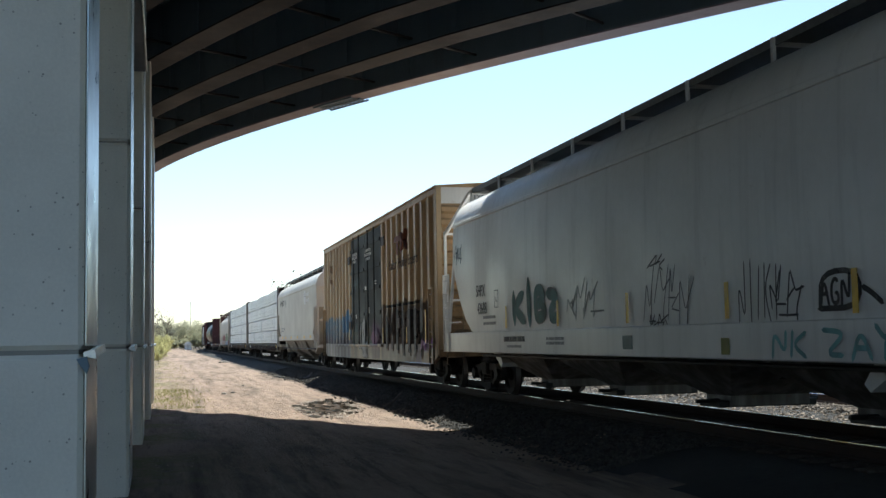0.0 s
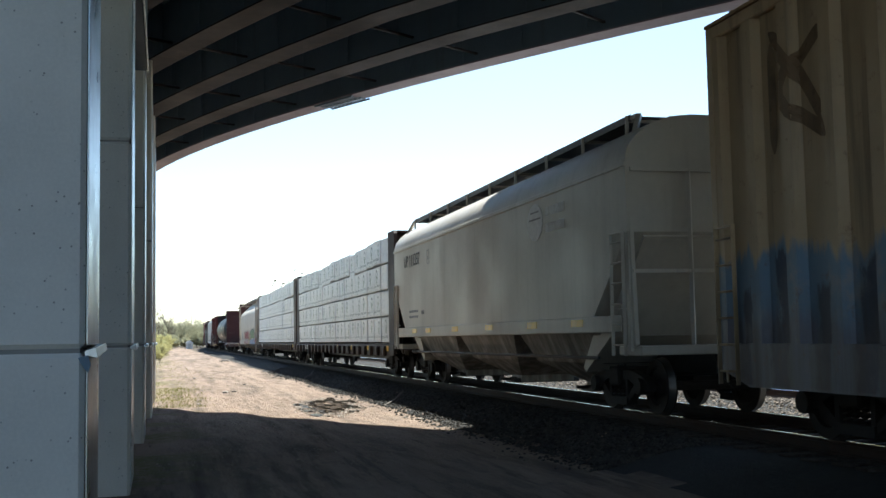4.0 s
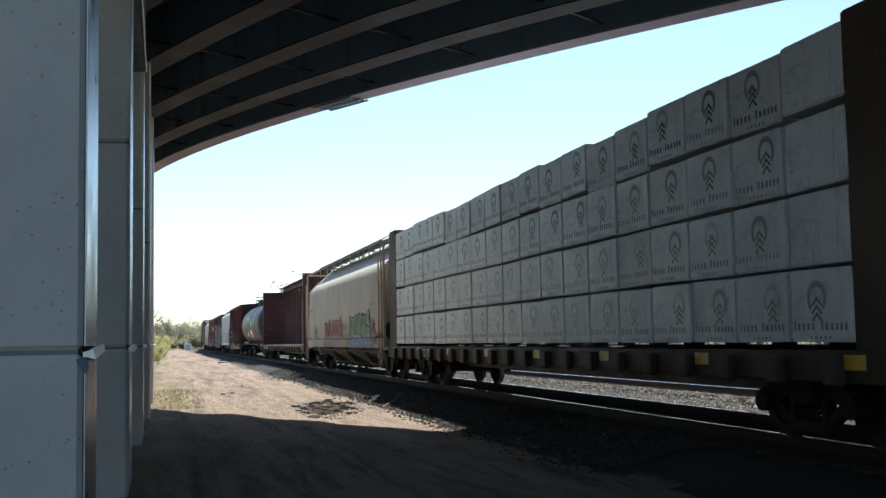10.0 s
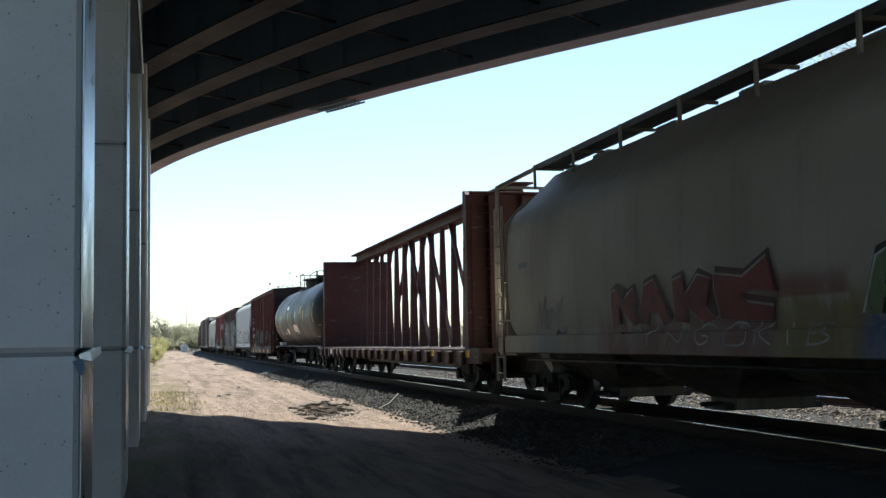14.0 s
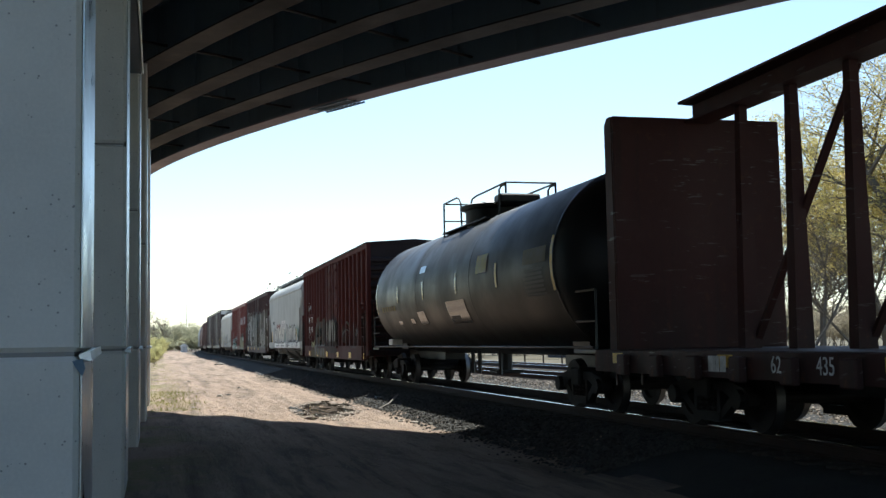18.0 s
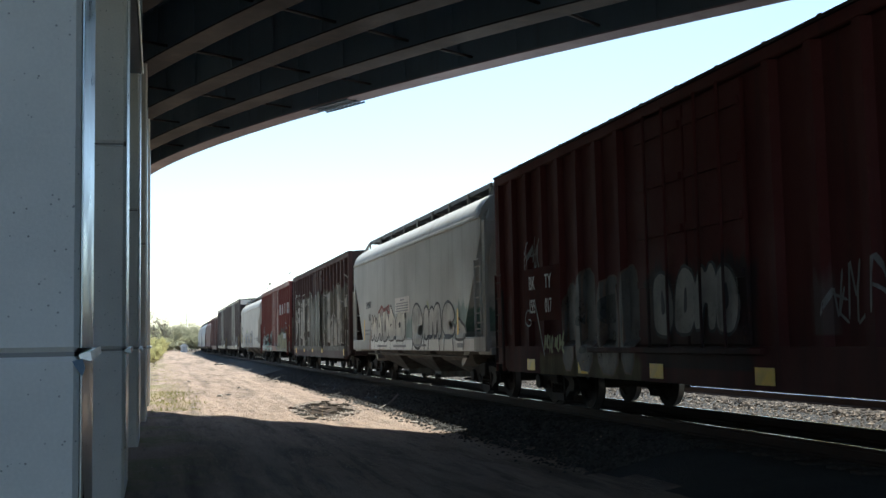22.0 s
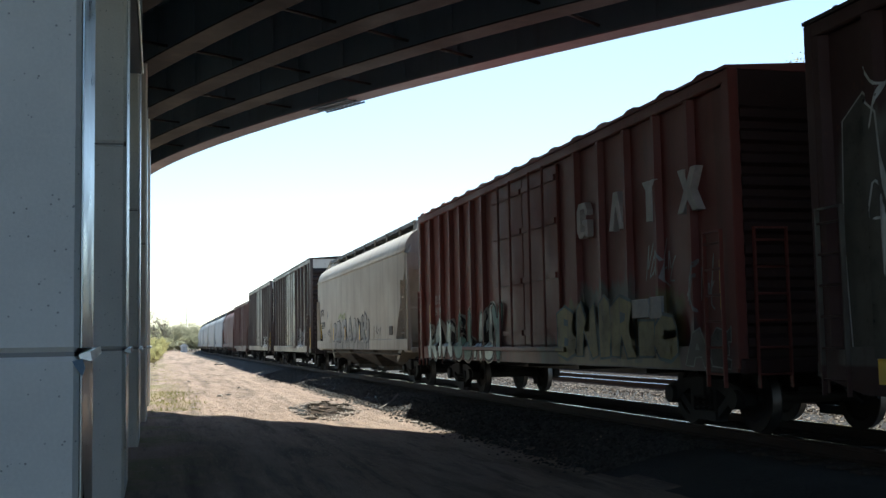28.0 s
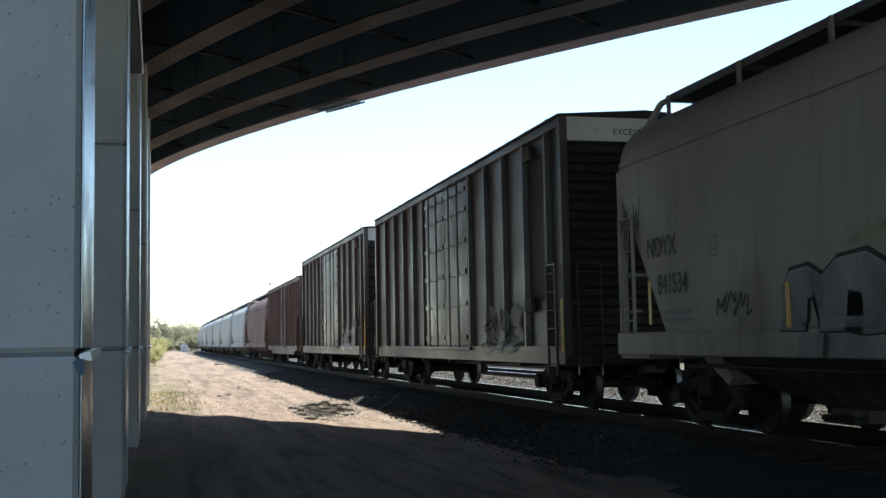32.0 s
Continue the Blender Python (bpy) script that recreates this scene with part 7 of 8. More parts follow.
    sprayed(c, -2.46, -8.5, 2.16, 2.3, "/", None, (0.022, 0.020, 0.022), blot, 75, 0.0, 0.04, 0, 0.02, "black sprayed outline")
    dark = ((0.018, 0.017, 0.020), 0.0, 0.0, 0.0)
    lower = lambda y, z: side(y, z) - 0.016
    piece(c, [("I", -2.95, -3.15, 0.85, 2.1), ("K", -3.3, -4.5, 0.95, 1.95), ("E", -4.75, -5.45, 0.95, 2.1), ("I", -5.6, -5.85, 0.8, 2.2), ("R", -5.95, -7.2, 0.8, 2.1), ("P", -7.15, -8.35, 0.8, 2.1)],
          [((0.14, 0.105, 0.085), 0.08, 0.0, 0.0), dark], lower, (0.13, 0.10, 0.08), 76, 1, "dark purple-black spray-painted letters")
    sprayed(c, -8.0, -9.4, 0.98, 1.2, "31", (0.20, 0.05, 0.22), None, lambda y, z: -1.612, 77, 0.16, 0.0, 0.2, 0.1, "magenta sprayed accent")
    for sgn in (0, 1):
        sprayed(c, 8.7, 7.3, 3.25, 4.45, "!" if sgn else "K", (0.24, 0.155, 0.085), None, side, 92 + sgn, 0.16, 0.0, 0, 0.0, "faded brown painted cross")
    plate = lambda y, z: -1.605
    pale = (0.34, 0.345, 0.345)
    piece(c, [("K", 1.5, 0.9, 0.95, 1.8), ("P", 0.85, 0.25, 0.7, 1.88), ("S", 0.75, 0.2, 0.66, 1.2), ("Z", 0.4, -0.2, 0.64, 1.2)], [((0.03, 0.033, 0.033), 0.03, 0.0, 0.0), (pale, 0.0, 0.0, 0.0)], plate, None, 20, 1, "pale sprayed letter on the door")
    sprayed(c, 2.5, 1.25, 2.95, 3.35, "2435", None, (0.06, 0.11, 0.12), plate, 78, 0.0, 0.022, 0.2, 0.2, "faint green sprayed scribble")
    sprayed(c, 2.7, 1.4, 0.95, 1.6, "/", (0.05, 0.06, 0.04), None, plate, 27, 0.5, 0.0, 0, 0.08, "dull olive sprayed patch")
    sprayed(c, -0.9, -2.3, 1.0, 1.7, "/", (0.14, 0.04, 0.13), None, plate, 79, 0.5, 0.0, 0, 0.05, "magenta sprayed patch")
    for text, y, z in (("CLOSE THIS DOOR", 1.95, 4.2), ("BEFORE CLOSING", 1.95, 4.08), ("MAIN DOOR", 1.95, 3.96), ("CLOSE AND LOCK", -0.65, 4.16), ("BOTH DOORS BEFORE", -0.65, 4.02), ("MOVING CAR", -0.65, 3.88)):
        put_text(c, text, y, z, 0.1, WHITE_MARK, -1.655, squeeze=0.85)
    for y, z, w, hh in ((0.1, 2.95, 0.25, 0.12), (-1.6, 3.1, 0.4, 0.03), (-1.6, 3.02, 0.4, 0.03), (1.5, 2.7, 0.1, 0.09), (-0.5, 2.2, 0.12, 0.2), (2.0, 2.05, 0.1, 0.14)):
        part("label_plate", Shape().box(-1.607, -1.602, y - w / 2, y + w / 2, z - hh / 2, z + hh / 2), WHITE_MARK, c, "small white label")
    put_reflectors(c, (3.45,), 1.45, x - 0.022, 0.07, 0.45)
    for y, z in ((-3.0, 4.25), (3.4, 4.1), (-5.2, 1.7), (3.3, 1.75)):
        part("placard_board", Shape().soft_box(x - 0.03, x - 0.002, y - 0.22, y + 0.22, z - 0.14, z + 0.14, 0.006), plain("board_grey", (0.12, 0.11, 0.10), 0.8), c, "small dark placard board")
    put_text(c, "Railcar Pooling Experts", -5.85, 3.4, 0.30, plain("brown_mark", (0.05, 0.03, 0.022), 0.7), x - 0.006, squeeze=1.0)
    emblem = plain("rust_mark", (0.17, 0.062, 0.040), 0.7)
    for y0, y1, z0, z1 in ((-5.6, -4.67, 4.04, 4.2), (-5.25, -5.0, 3.66, 4.03), (-5.75, -5.5, 3.68, 4.22)):
        part("emblem_bar", Shape().box(x - 0.009, x - 0.003, y0, y1, z0, z1), emblem, c, "red-brown emblem bar")
    for a, b in (((-5.85, 4.24), (-6.5, 3.72)), ((-5.85, 3.74), (-6.4, 4.3)), ((-5.7, 4.24), (-6.1, 3.98))):
        part("emblem_bar", Shape().bar((x - 0.006, *a), (x - 0.006, *b), 0.006, 0.13, (1, 0, 0)), emblem, c, "red-brown emblem bar")
    sprayed(c, -8.45, -8.95, 3.0, 3.5, "247", None, (0.55, 0.53, 0.50), blot, 93, 0.0, 0.013, 0.2, 0.2, "thin white sprayed scribble")
    put_reflectors(c, (-2.92, -6.33), 1.35, x - 0.022, 0.07, 0.45)
    put_reflectors(c, (-8.63,), 1.55, x - 0.022, 0.1, 0.85)
    # light grey hopper
    c, h, x = hopper("light grey covered hopper with tapered ends and pale oval mark", 48.7, 66.05, "grey_hopper_paint", (0.60, 0.565, 0.50), top=4.40, shoulder=3.75, cut_z=2.75, cut_run=1.4, full_sill=False, sill_z=(1.26, 1.52), bays=3, inset=0.2, post_in=0.26, seams=False, bay_shade=0.75, amount=0.16, rough=0.5)
    FADED_WHITE = plain("faded_white_mark", (0.80, 0.80, 0.79), 0.6, 0.0, 0.15, 6)
    put_text(c, "UP 111337", 6.05, 3.33, 0.33, BLACK_MARK, x - 0.016, squeeze=0.95)
    oval = [(-4.37 + 0.42 * math.cos(2 * math.pi * k / 28), 3.29 + 0.34 * math.sin(2 * math.pi * k / 28)) for k in range(28)]
    part("oval_mark", Shape().prism(oval, x - 0.012, x - 0.004, 0), FADED_WHITE, c, "pale oval emblem as a plain shape")
    part("emblem_stem", Shape().box(x - 0.016, x - 0.013, -4.7, -4.05, 3.33, 3.36).box(x - 0.016, x - 0.013, -4.6, -4.15, 3.46, 3.485), GREY_MARK, c, "thin grey lines on the emblem")
    put_bars(c, [(-5.43, 3.42, 0.95, 0.16), (-5.43, 3.13, 0.95, 0.16)], x - 0.012, FADED_WHITE, "pale writing as plain bars")
    put_frame(c, 4.1, 3.3, 0.24, 0.36, x - 0.016, GREY_MARK)
    put_bars(c, [(5.9, 1.95, 1.1, 0.06), (5.9, 1.8, 1.1, 0.06), (4.8, 1.9, 0.3, 0.1)], x - 0.016, GREY_MARK)
    put_reflectors(c, (5.8, 4.2, 1.5, -1.3, -4.1, -6.4), 1.42, x - 0.022, 0.55, 0.12)
    # loaded centre-beam cars
    c, h, x = centrebeam("dark red centre-beam flat car stacked with white-wrapped lumber", 66.1, 91.2, "maroon_beam_paint", (0.036, 0.018, 0.015), True)
    put_text(c, "UP  3259", 7.3, 0.88, 0.2, WHITE_MARK, x - 0.105)
    c, h, x = centrebeam("brown centre-beam flat car stacked with white-wrapped lumber", 91.75, 115.8, "brown_beam_paint", (0.085, 0.052, 0.032), True)
    put_text(c, "TTZ  8772", 6.7, 0.88, 0.19, WHITE_MARK, x - 0.105)
    # beige rounded hopper with colourful spray paint
    c, h, x = hopper("beige rounded covered hopper with red, green and blue spray paint", 116.5, 135.3, "beige_hopper_paint", (0.54, 0.48, 0.39),
                     top=4.48, shoulder=3.22, eaves=4.4, walk_x=1.02, ladder_top=3.85, ladder_z=0.42, rough=0.62, bulge=0.10, hatch=0.35, walk_z=4.47, cut_z=1.95, cut_run=0.9, curve_cut=True, bays=4, amount=0.25, inset=0.45)
    side = round_side(1.58, 0.10)
    low = lambda y, z: -1.604 if z < 1.31 else side(y, z) + 0.0
    sprayed(c, -7.1, -8.45, 1.12, 1.6, "!", (0.33, 0.09, 0.12), None, low, 17, 0.2, 0.0, 0, 0.03, "pink sprayed tail")
    sprayed(c, -7.3, -7.9, 1.45, 1.95, "24", None, (0.05, 0.05, 0.055), low, 23, 0.0, 0.025, 0.1, 0.1, "black sprayed swirl")
    over = lambda y, z: low(y, z) - 0.012
    shade = ((0.028, 0.04, 0.035), 0.07, -0.05, 0.05)
    piece(c, [("N", 3.5, 2.5, 1.42, 1.93), ("A", 2.6, 1.5, 1.42, 1.98), ("K", 1.4, 0.3, 1.42, 1.98), ("Z", 0.3, -1.1, 1.4, 2.04)],
          [((0.10, 0.03, 0.035), 0.06, -0.04, 0.04), ((0.60, 0.54, 0.50), 0.016, 0.02, 0.012), ((0.30, 0.045, 0.05), 0.0, 0.0, 0.0)], over, None, 13, 0, "red spray-painted letters with pale edge")
    piece(c, [("A", -2.65, -3.5, 1.42, 2.0), ("M", -3.5, -4.7, 1.4, 2.04), ("N", -4.65, -5.75, 1.4, 2.1), ("Z", -5.6, -7.05, 1.42, 2.1)],
          [shade, ((0.62, 0.66, 0.60), 0.018, 0.02, 0.012), ((0.20, 0.30, 0.15), 0.0, 0.0, 0.0)], over, None, 11, 0, "green spray-painted letters with black shadow")
    for k, (form, y, w) in enumerate((("N", 3.3, 0.7), ("Y", 2.5, 0.6), ("N", 1.7, 0.6), ("G", 0.9, 0.6), ("O", 0.1, 0.6), ("K", -0.6, 0.5), ("I", -1.2, 0.3), ("B", -1.7, 0.5), ("G", -3.2, 0.7), ("O", -4.1, 0.8), ("K", -5.0, 0.9), ("Z", -6.0, 0.8), ("O", -6.9, 0.8))):
        sprayed(c, y, y - w, 1.12, 1.36, form, None, (0.58, 0.57, 0.54) if y > -2.5 else (0.52, 0.60, 0.66), lambda y, z: low(y, z) - 0.008, 100 + k, 0.0, 0.013, 0.15, 0.06, "thin white sprayed edges")
    sprayed(c, 6.9, 5.6, 1.3, 1.9, "27", (0.30, 0.29, 0.27), None, low, 37, 0.14, 0.0, 0.1, 0.1, "faint grey sprayed smear")
    put_reflectors(c, (-8.05,), 1.9, x + 0.02, 0.1, 0.7)
    
    for sy in (-1, 1):
        part("end_sheet", Shape().prism([(-1.5, 1.06), (1.5, 1.06), (1.5, 3.5), (1.1, 3.95), (0.5, 4.3), (-0.5, 4.3), (-1.1, 3.95), (-1.5, 3.5)], sy * (h - 0.52), sy * (h - 0.48), 1), MATS["beige_hopper_paint"], c, "flat end sheet")
    part("access_hole", Shape().rod((-1.2, -h + 0.47, 1.52), (-1.2, -h + 0.479, 1.52), 0.29, 24), BLACK_STEEL, c, "dark round access hole")
    o = tagged(part("lettering", text_mesh("URX  39431", 0.15, BLACK_MARK), None, c, "black stencilled lettering"), kind="stuff")
    o.matrix_basis = pose(-0.74, -h + 0.466, 3.05, 0, 0, 90)
    put_bars(c, [(7.6, 2.6, 0.5, 0.1), (-7.6, 2.4, 0.6, 0.06)], x - 0.004, GREY_MARK)
    # empty centre-beam car
    c, h, x = centrebeam("empty dark red centre-beam flat car with open truss", 136.5, 160.75, "red_beam_paint", (0.09, 0.03, 0.026), False, 0.28, (1.4, 0.25), 4.88, 0.33, 1.42, 4.62)
    put_text(c, "435", 5.8, 0.9, 0.19, WHITE_MARK, x - 0.105)
    put_text(c, "62", 6.72, 0.9, 0.19, WHITE_MARK, x - 0.105)
    put_bars(c, [(8.04, 0.9, 0.45, 0.19)], x - 0.105, WHITE_MARK, "white initials as plain bars")
    # black tank car
    c, h = tank_car("black tank car with dome railing and yellow tape", 160.9, 179.7)
    # brown boxcar
    grime = (0.035, 0.02, 0.016)
    c, h, x = boxcar("dark oxide-red boxcar with faded pale spray paint", 180.1, 196.4, "oxide_paint", (0.088, 0.016, 0.013), 4.45, 20, (-1.5, 1.5), None,
                     (0.022, 0.012, 0.011), 0.45, 0.1, low_sill=False, sill_low=0.62, end_shade_color=(0.02, 0.01, 0.009), gloss=0.82)
    side = POSTS[c.name]
    low = lambda y, z: min(side(y, z), -1.604 if z < 1.13 else 0)
    faded = [((0.15, 0.10, 0.075), 0.03, 0.0, 0.0), ((0.105, 0.095, 0.087), 0.0, 0.0, 0.0)]
    piece(c, [("I", 4.52, 4.0, 0.72, 2.1), ("I", 3.9, 3.15, 0.7, 2.26), ("I", 3.0, 2.15, 0.7, 2.12), ("I", 2.1, 1.6, 0.72, 2.2)], faded, low, None, 44, 1, "faded grey spray-painted arches")
    for k, (y0, y1, z0, z1) in enumerate(((2.94, 2.28, 1.44, 1.9), (3.89, 3.53, 1.42, 1.61), (3.75, 3.4, 0.98, 1.12))):
        drape(c, rounded([Vector(p) for p in ((y0, z0), (y1, z0 + 0.02), (y1 + 0.04, z1), (y0 - 0.03, z1 - 0.03))], 1), (0.025, 0.026, 0.026), low, 0.017, "dark sprayed counter of a letter")
    for k, (y, z, w, t) in enumerate(((-3.0, 1.3, 0.6, 0.6), (-3.8, 1.25, 0.7, 0.75), (-4.9, 1.2, 1.2, 0.7), (-6.6, 1.5, 0.7, 0.9))):
        sprayed(c, y, y - w, z, z + t, "42", None, (0.24, 0.235, 0.22), side, 47 + k, 0.0, 0.016, 0.1, 0.15, "faded pale sprayed line")
    sprayed(c, 6.45, 6.0, 1.45, 1.75, "G", None, (0.35, 0.34, 0.33), lambda y, z: -1.605, 53, 0.0, 0.014, 0.0, 0.05, "thin pale sprayed circle")
    sprayed(c, 6.0, 5.3, 0.95, 1.75, "!", None, (0.30, 0.29, 0.28), lambda y, z: -1.605, 54, 0.0, 0.02, 0.1, 0.1, "thin pale sprayed line")
    sprayed(c, 5.4, 4.4, 1.0, 1.3, "1742", (0.36, 0.36, 0.16), None, lambda y, z: -1.61, 46, 0.06, 0.02)
    blocks(c, 0.9, -1.4, 1.3, 2.1, 4, (0.215, 0.20, 0.18), INK, lambda y, z: -1.605, 47, 0.04, 2, None, "pale round-edged spray-painted letters")
    sprayed(c, 6.55, 5.8, 2.5, 3.0, "42K", None, (0.4, 0.4, 0.4), side, 48, 0.0, 0.016, 0.2, 0.2)
    part("number_board", Shape().box(x - 0.002, x + 0.09, 4.6, 6.5, 1.55, 2.5), plain("dark_board", (0.075, 0.02, 0.016), 0.95, spec=0.1), c, "flat dark panel behind the number")
    put_text(c, "BK", 5.95, 2.22, 0.25, WHITE_MARK, x - 0.03)
    put_text(c, "TY", 5.1, 2.22, 0.25, WHITE_MARK, x - 0.03)
    put_text(c, "155", 5.95, 1.8, 0.25, WHITE_MARK, x - 0.03, squeeze=0.65)
    put_text(c, "017", 5.1, 1.8, 0.25, WHITE_MARK, x - 0.03, squeeze=0.65)
    put_reflectors(c, (6.15, 3.6, 0.91, -1.88, -4.67, -7.4), 0.77, x - 0.006, 0.42, 0.2)
    # grey hopper with big white letters
    c, h, x = hopper("grey covered hopper with large white sprayed letters", 197.2, 213.6, "mid_grey_hopper_paint", (0.45, 0.455, 0.43),
                     top=4.32, shoulder=3.85, cut_z=3.5, cut_run=1.55, curve_cut=False, bays=3, plate=0.19, inset=0.37, post_in=0.27, ladder_top=2.95, ladder_z=1.3, seams=False, hatch=0.3, walk_z=4.55, rough=0.58)
    sill_side = lambda y, z: -1.604 if z < 1.31 else -1.582
    thin = [((0.03, 0.027, 0.025), 0.055, 0.0, 0.0), ((0.70, 0.66, 0.57, 0.50, 0.49, 0.45), 0.0, 0.0, 0.0)]
    piece(c, [("W", 4.72, 3.75, 1.3, 2.02), ("A", 3.85, 2.85, 1.28, 2.14), ("O", 2.9, 1.95, 1.28, 2.2), ("Q", 2.0, 0.9, 1.28, 2.2), ("U", 0.95, -0.35, 1.28, 2.1)], thin, sill_side, None, 16, 1, "cream spray-painted letters that fade to grey, with dark edge")
    part("painted_band", Shape().box(-1.607, -1.604, -7.25, 4.72, 1.0, 1.262), rough_stuff("band_paint", (0.78, 0.785, 0.765), (0.68, 0.69, 0.67), (0.82, 0.82, 0.80), 1.6, 12, 0.6, 0.1), c, "white sprayed band along the sill")
    put_bars(c, [(2.9, 1.1, 1.5, 0.06), (0.4, 1.1, 1.7, 0.07), (-2.2, 1.12, 1.3, 0.06), (-6.1, 1.12, 0.5, 0.1)], -1.612, GREY_MARK, "grey sprayed bars")
    fat = [(INK, 0.065, 0.0, 0.0), ((0.58, 0.56, 0.51, 0.44, 0.435, 0.41), 0.0, 0.0, 0.0)]
    piece(c, [("C", -1.16, -2.4, 1.05, 2.18), ("I", -2.55, -3.1, 1.3, 2.05), ("M", -3.1, -4.35, 1.3, 2.12), ("C", -4.45, -5.6, 1.32, 2.12), ("Q", -5.65, -6.6, 1.28, 1.66)], fat, sill_side, None, 36, 2, "grey spray-painted letters with black outline")
    for k, y in enumerate((4.1, 3.2, 2.5, 1.6, 0.7, -0.2, -1.3, -2.7, -3.1, -4.3, -4.7, -5.6, -6.4)):
        sprayed(c, y + 0.08, y - 0.08, 0.99, 1.28, "I", INK, None, lambda y, z: -1.613, 60 + k, 0.03 if k < 6 else 0.07, 0.0, -0.4 if k % 2 else 0.5, 0.0, "black sprayed stroke")
    part("notice_panel", Shape().box(x - 0.008, x - 0.002, -0.85, 1.0, 2.02, 2.46), rough_stuff("notice_paint", (0.70, 0.66, 0.62), (0.62, 0.58, 0.55), (0.76, 0.72, 0.68), 3, 20, 0.6, 0.1), c, "faded pale painted notice")
    put_bars(c, [(0.08, 2.38, 0.5, 0.035), (0.08, 2.29, 1.6, 0.03), (0.08, 2.22, 1.6, 0.03), (0.08, 2.15, 1.5, 0.03), (0.08, 2.08, 1.6, 0.03)], x - 0.012, GREY_MARK)
    put_text(c, "ER", -0.35, 1.93, 0.16, BLACK_MARK, x - 0.012)
    put_text(c, "SMNX", 5.15, 2.4, 0.22, BLACK_MARK, x - 0.012, squeeze=1.0)
    put_text(c, "165", 5.0, 2.0, 0.22, BLACK_MARK, x - 0.012)
    put_bars(c, [(5.3, 1.6, 1.0, 0.06), (5.3, 1.48, 1.0, 0.06)], x - 0.012, GREY_MARK)
    sprayed(c, 3.3, 1.7, 2.05, 2.3, "2", (0.24, 0.045, 0.035), None, sill_side, 38, 0.09, 0.0, 0.1, 0.1, "red sprayed accent")
    put_reflectors(c, (5.9, -5.9), 1.6, x - 0.014, 0.12, 0.7)
    # brown boxcar with tall spiky letters
    c, h, x = boxcar("boxcar covered with grey-olive spray paint and tall pale spiky outlines", 214.3, 231.2, "umber_paint", (0.065, 0.03, 0.027), 4.45, 20, (-1.4, 1.6), None,
                     grime, 0.45, 0.2, end_shade_color=(0.03, 0.018, 0.016), gloss=0.72, low_sill=False, sill_low=0.64)
    side = POSTS[c.name]
    pale = (0.56, 0.55, 0.50)
    drab = [(pale, 0.026, 0.0, 0.0), ((0.092, 0.086, 0.068), 0.0, 0.0, 0.0)]
    sooty = (0.085, 0.07, 0.062)
    piece(c, [("I", 8.1, 7.3, 1.0, 3.45), ("I", 7.2, 6.3, 1.0, 3.3), ("K", 6.2, 4.9, 1.0, 3.5), ("I", 4.8, 4.0, 1.05, 3.3), ("E", 3.9, 2.7, 1.0, 3.3), ("I", 2.6, 1.8, 1.0, 3.4)], drab, side, sooty, 17, 0, "tall pale-edged spray-painted letters")
    piece(c, [("I", 1.5, 0.95, 1.1, 3.25), ("I", 0.85, 0.3, 1.1, 2.95), ("I", 0.2, -0.45, 1.1, 3.2), ("I", -0.55, -1.3, 1.1, 3.3)], drab, lambda y, z: -1.65, sooty, 58, 1, "tall pale-edged spray-painted letters")
    piece(c, [("I", -1.6, -2.5, 1.05, 3.2), ("P", -2.5, -4.0, 1.05, 3.3), ("A", -3.9, -5.2, 1.05, 3.5), ("O", -5.1, -6.4, 1.05, 3.45), ("Z", -6.3, -8.1, 1.1, 3.0)], drab, side, sooty, 59, 0, "tall pale-edged spray-painted letters")
    for k, (y, z) in enumerate(((7.0, 2.4), (5.5, 2.0), (3.2, 2.2), (-2.2, 1.5), (-4.6, 1.9), (-6.9, 1.9))):
        sprayed(c, y + 0.6, y - 0.6, z - 0.3, z + 0.35, "42", None, pale, lambda y, z: side(y, z) - 0.02, 72 + k, 0.0, 0.014, 0.1, 0.12, "thin pale sprayed line")
    for k, y in enumerate((7.4, 6.6, 4.9, -1.9, -4.3, -5.6, -7.6)):
        sprayed(c, y + 0.25, y - 0.25, 3.2, 3.75 - 0.1 * (k % 3), "Y", None, pale, side, 62 + k, 0.0, 0.014, 0.1, 0.12, "thin pale sprayed flame")
    put_text(c, "BK TY", 6.2, 2.75, 0.26, WHITE_MARK, x - 0.004)
    put_text(c, "154 146", 6.2, 2.3, 0.26, WHITE_MARK, x - 0.004, squeeze=0.6)
    put_reflectors(c, (-7.3, 7.3), 0.87, x - 0.006, 0.42, 0.24)
    put_reflectors(c, (4.2, 1.4, -1.6), 0.9, x - 0.006, 0.3, 0.14)
    # red boxcar with wavy roof
    c, h, x = boxcar("dark red boxcar with scalloped roof and spray-painted letters", 232.9, 249.1, "dark_red_paint", (0.185, 0.043, 0.034), 4.42, 18, (-2.1, 1.64), None,
                     grime, 0.35, 0.12, roof_waves=True, low_sill=False, post_w=0.07, battens=(3.25, 2.32, 1.35, 4.0), end_shade_color=(0.035, 0.012, 0.011),
                     posts=(-8.0, -7.0, -6.0, -5.0, -4.0, -3.0, 2.4, 3.3, 4.2, 5.1, 6.0, 7.0, 8.0))
    side = POSTS[c.name]
    low = lambda y, z: min(side(y, z), -1.604 if z < 1.13 else (-1.6 if y < 1.75 else 0))
    king = [((0.34, 0.33, 0.30), 0.075, 0.0, 0.0), ((0.012, 0.012, 0.016), 0.05, 0.0, 0.0), ((0.46, 0.55, 0.54), 0.0, 0.0, 0.0)]
    teal = king[:2] + [((0.16, 0.30, 0.27), 0.0, 0.0, 0.0)]
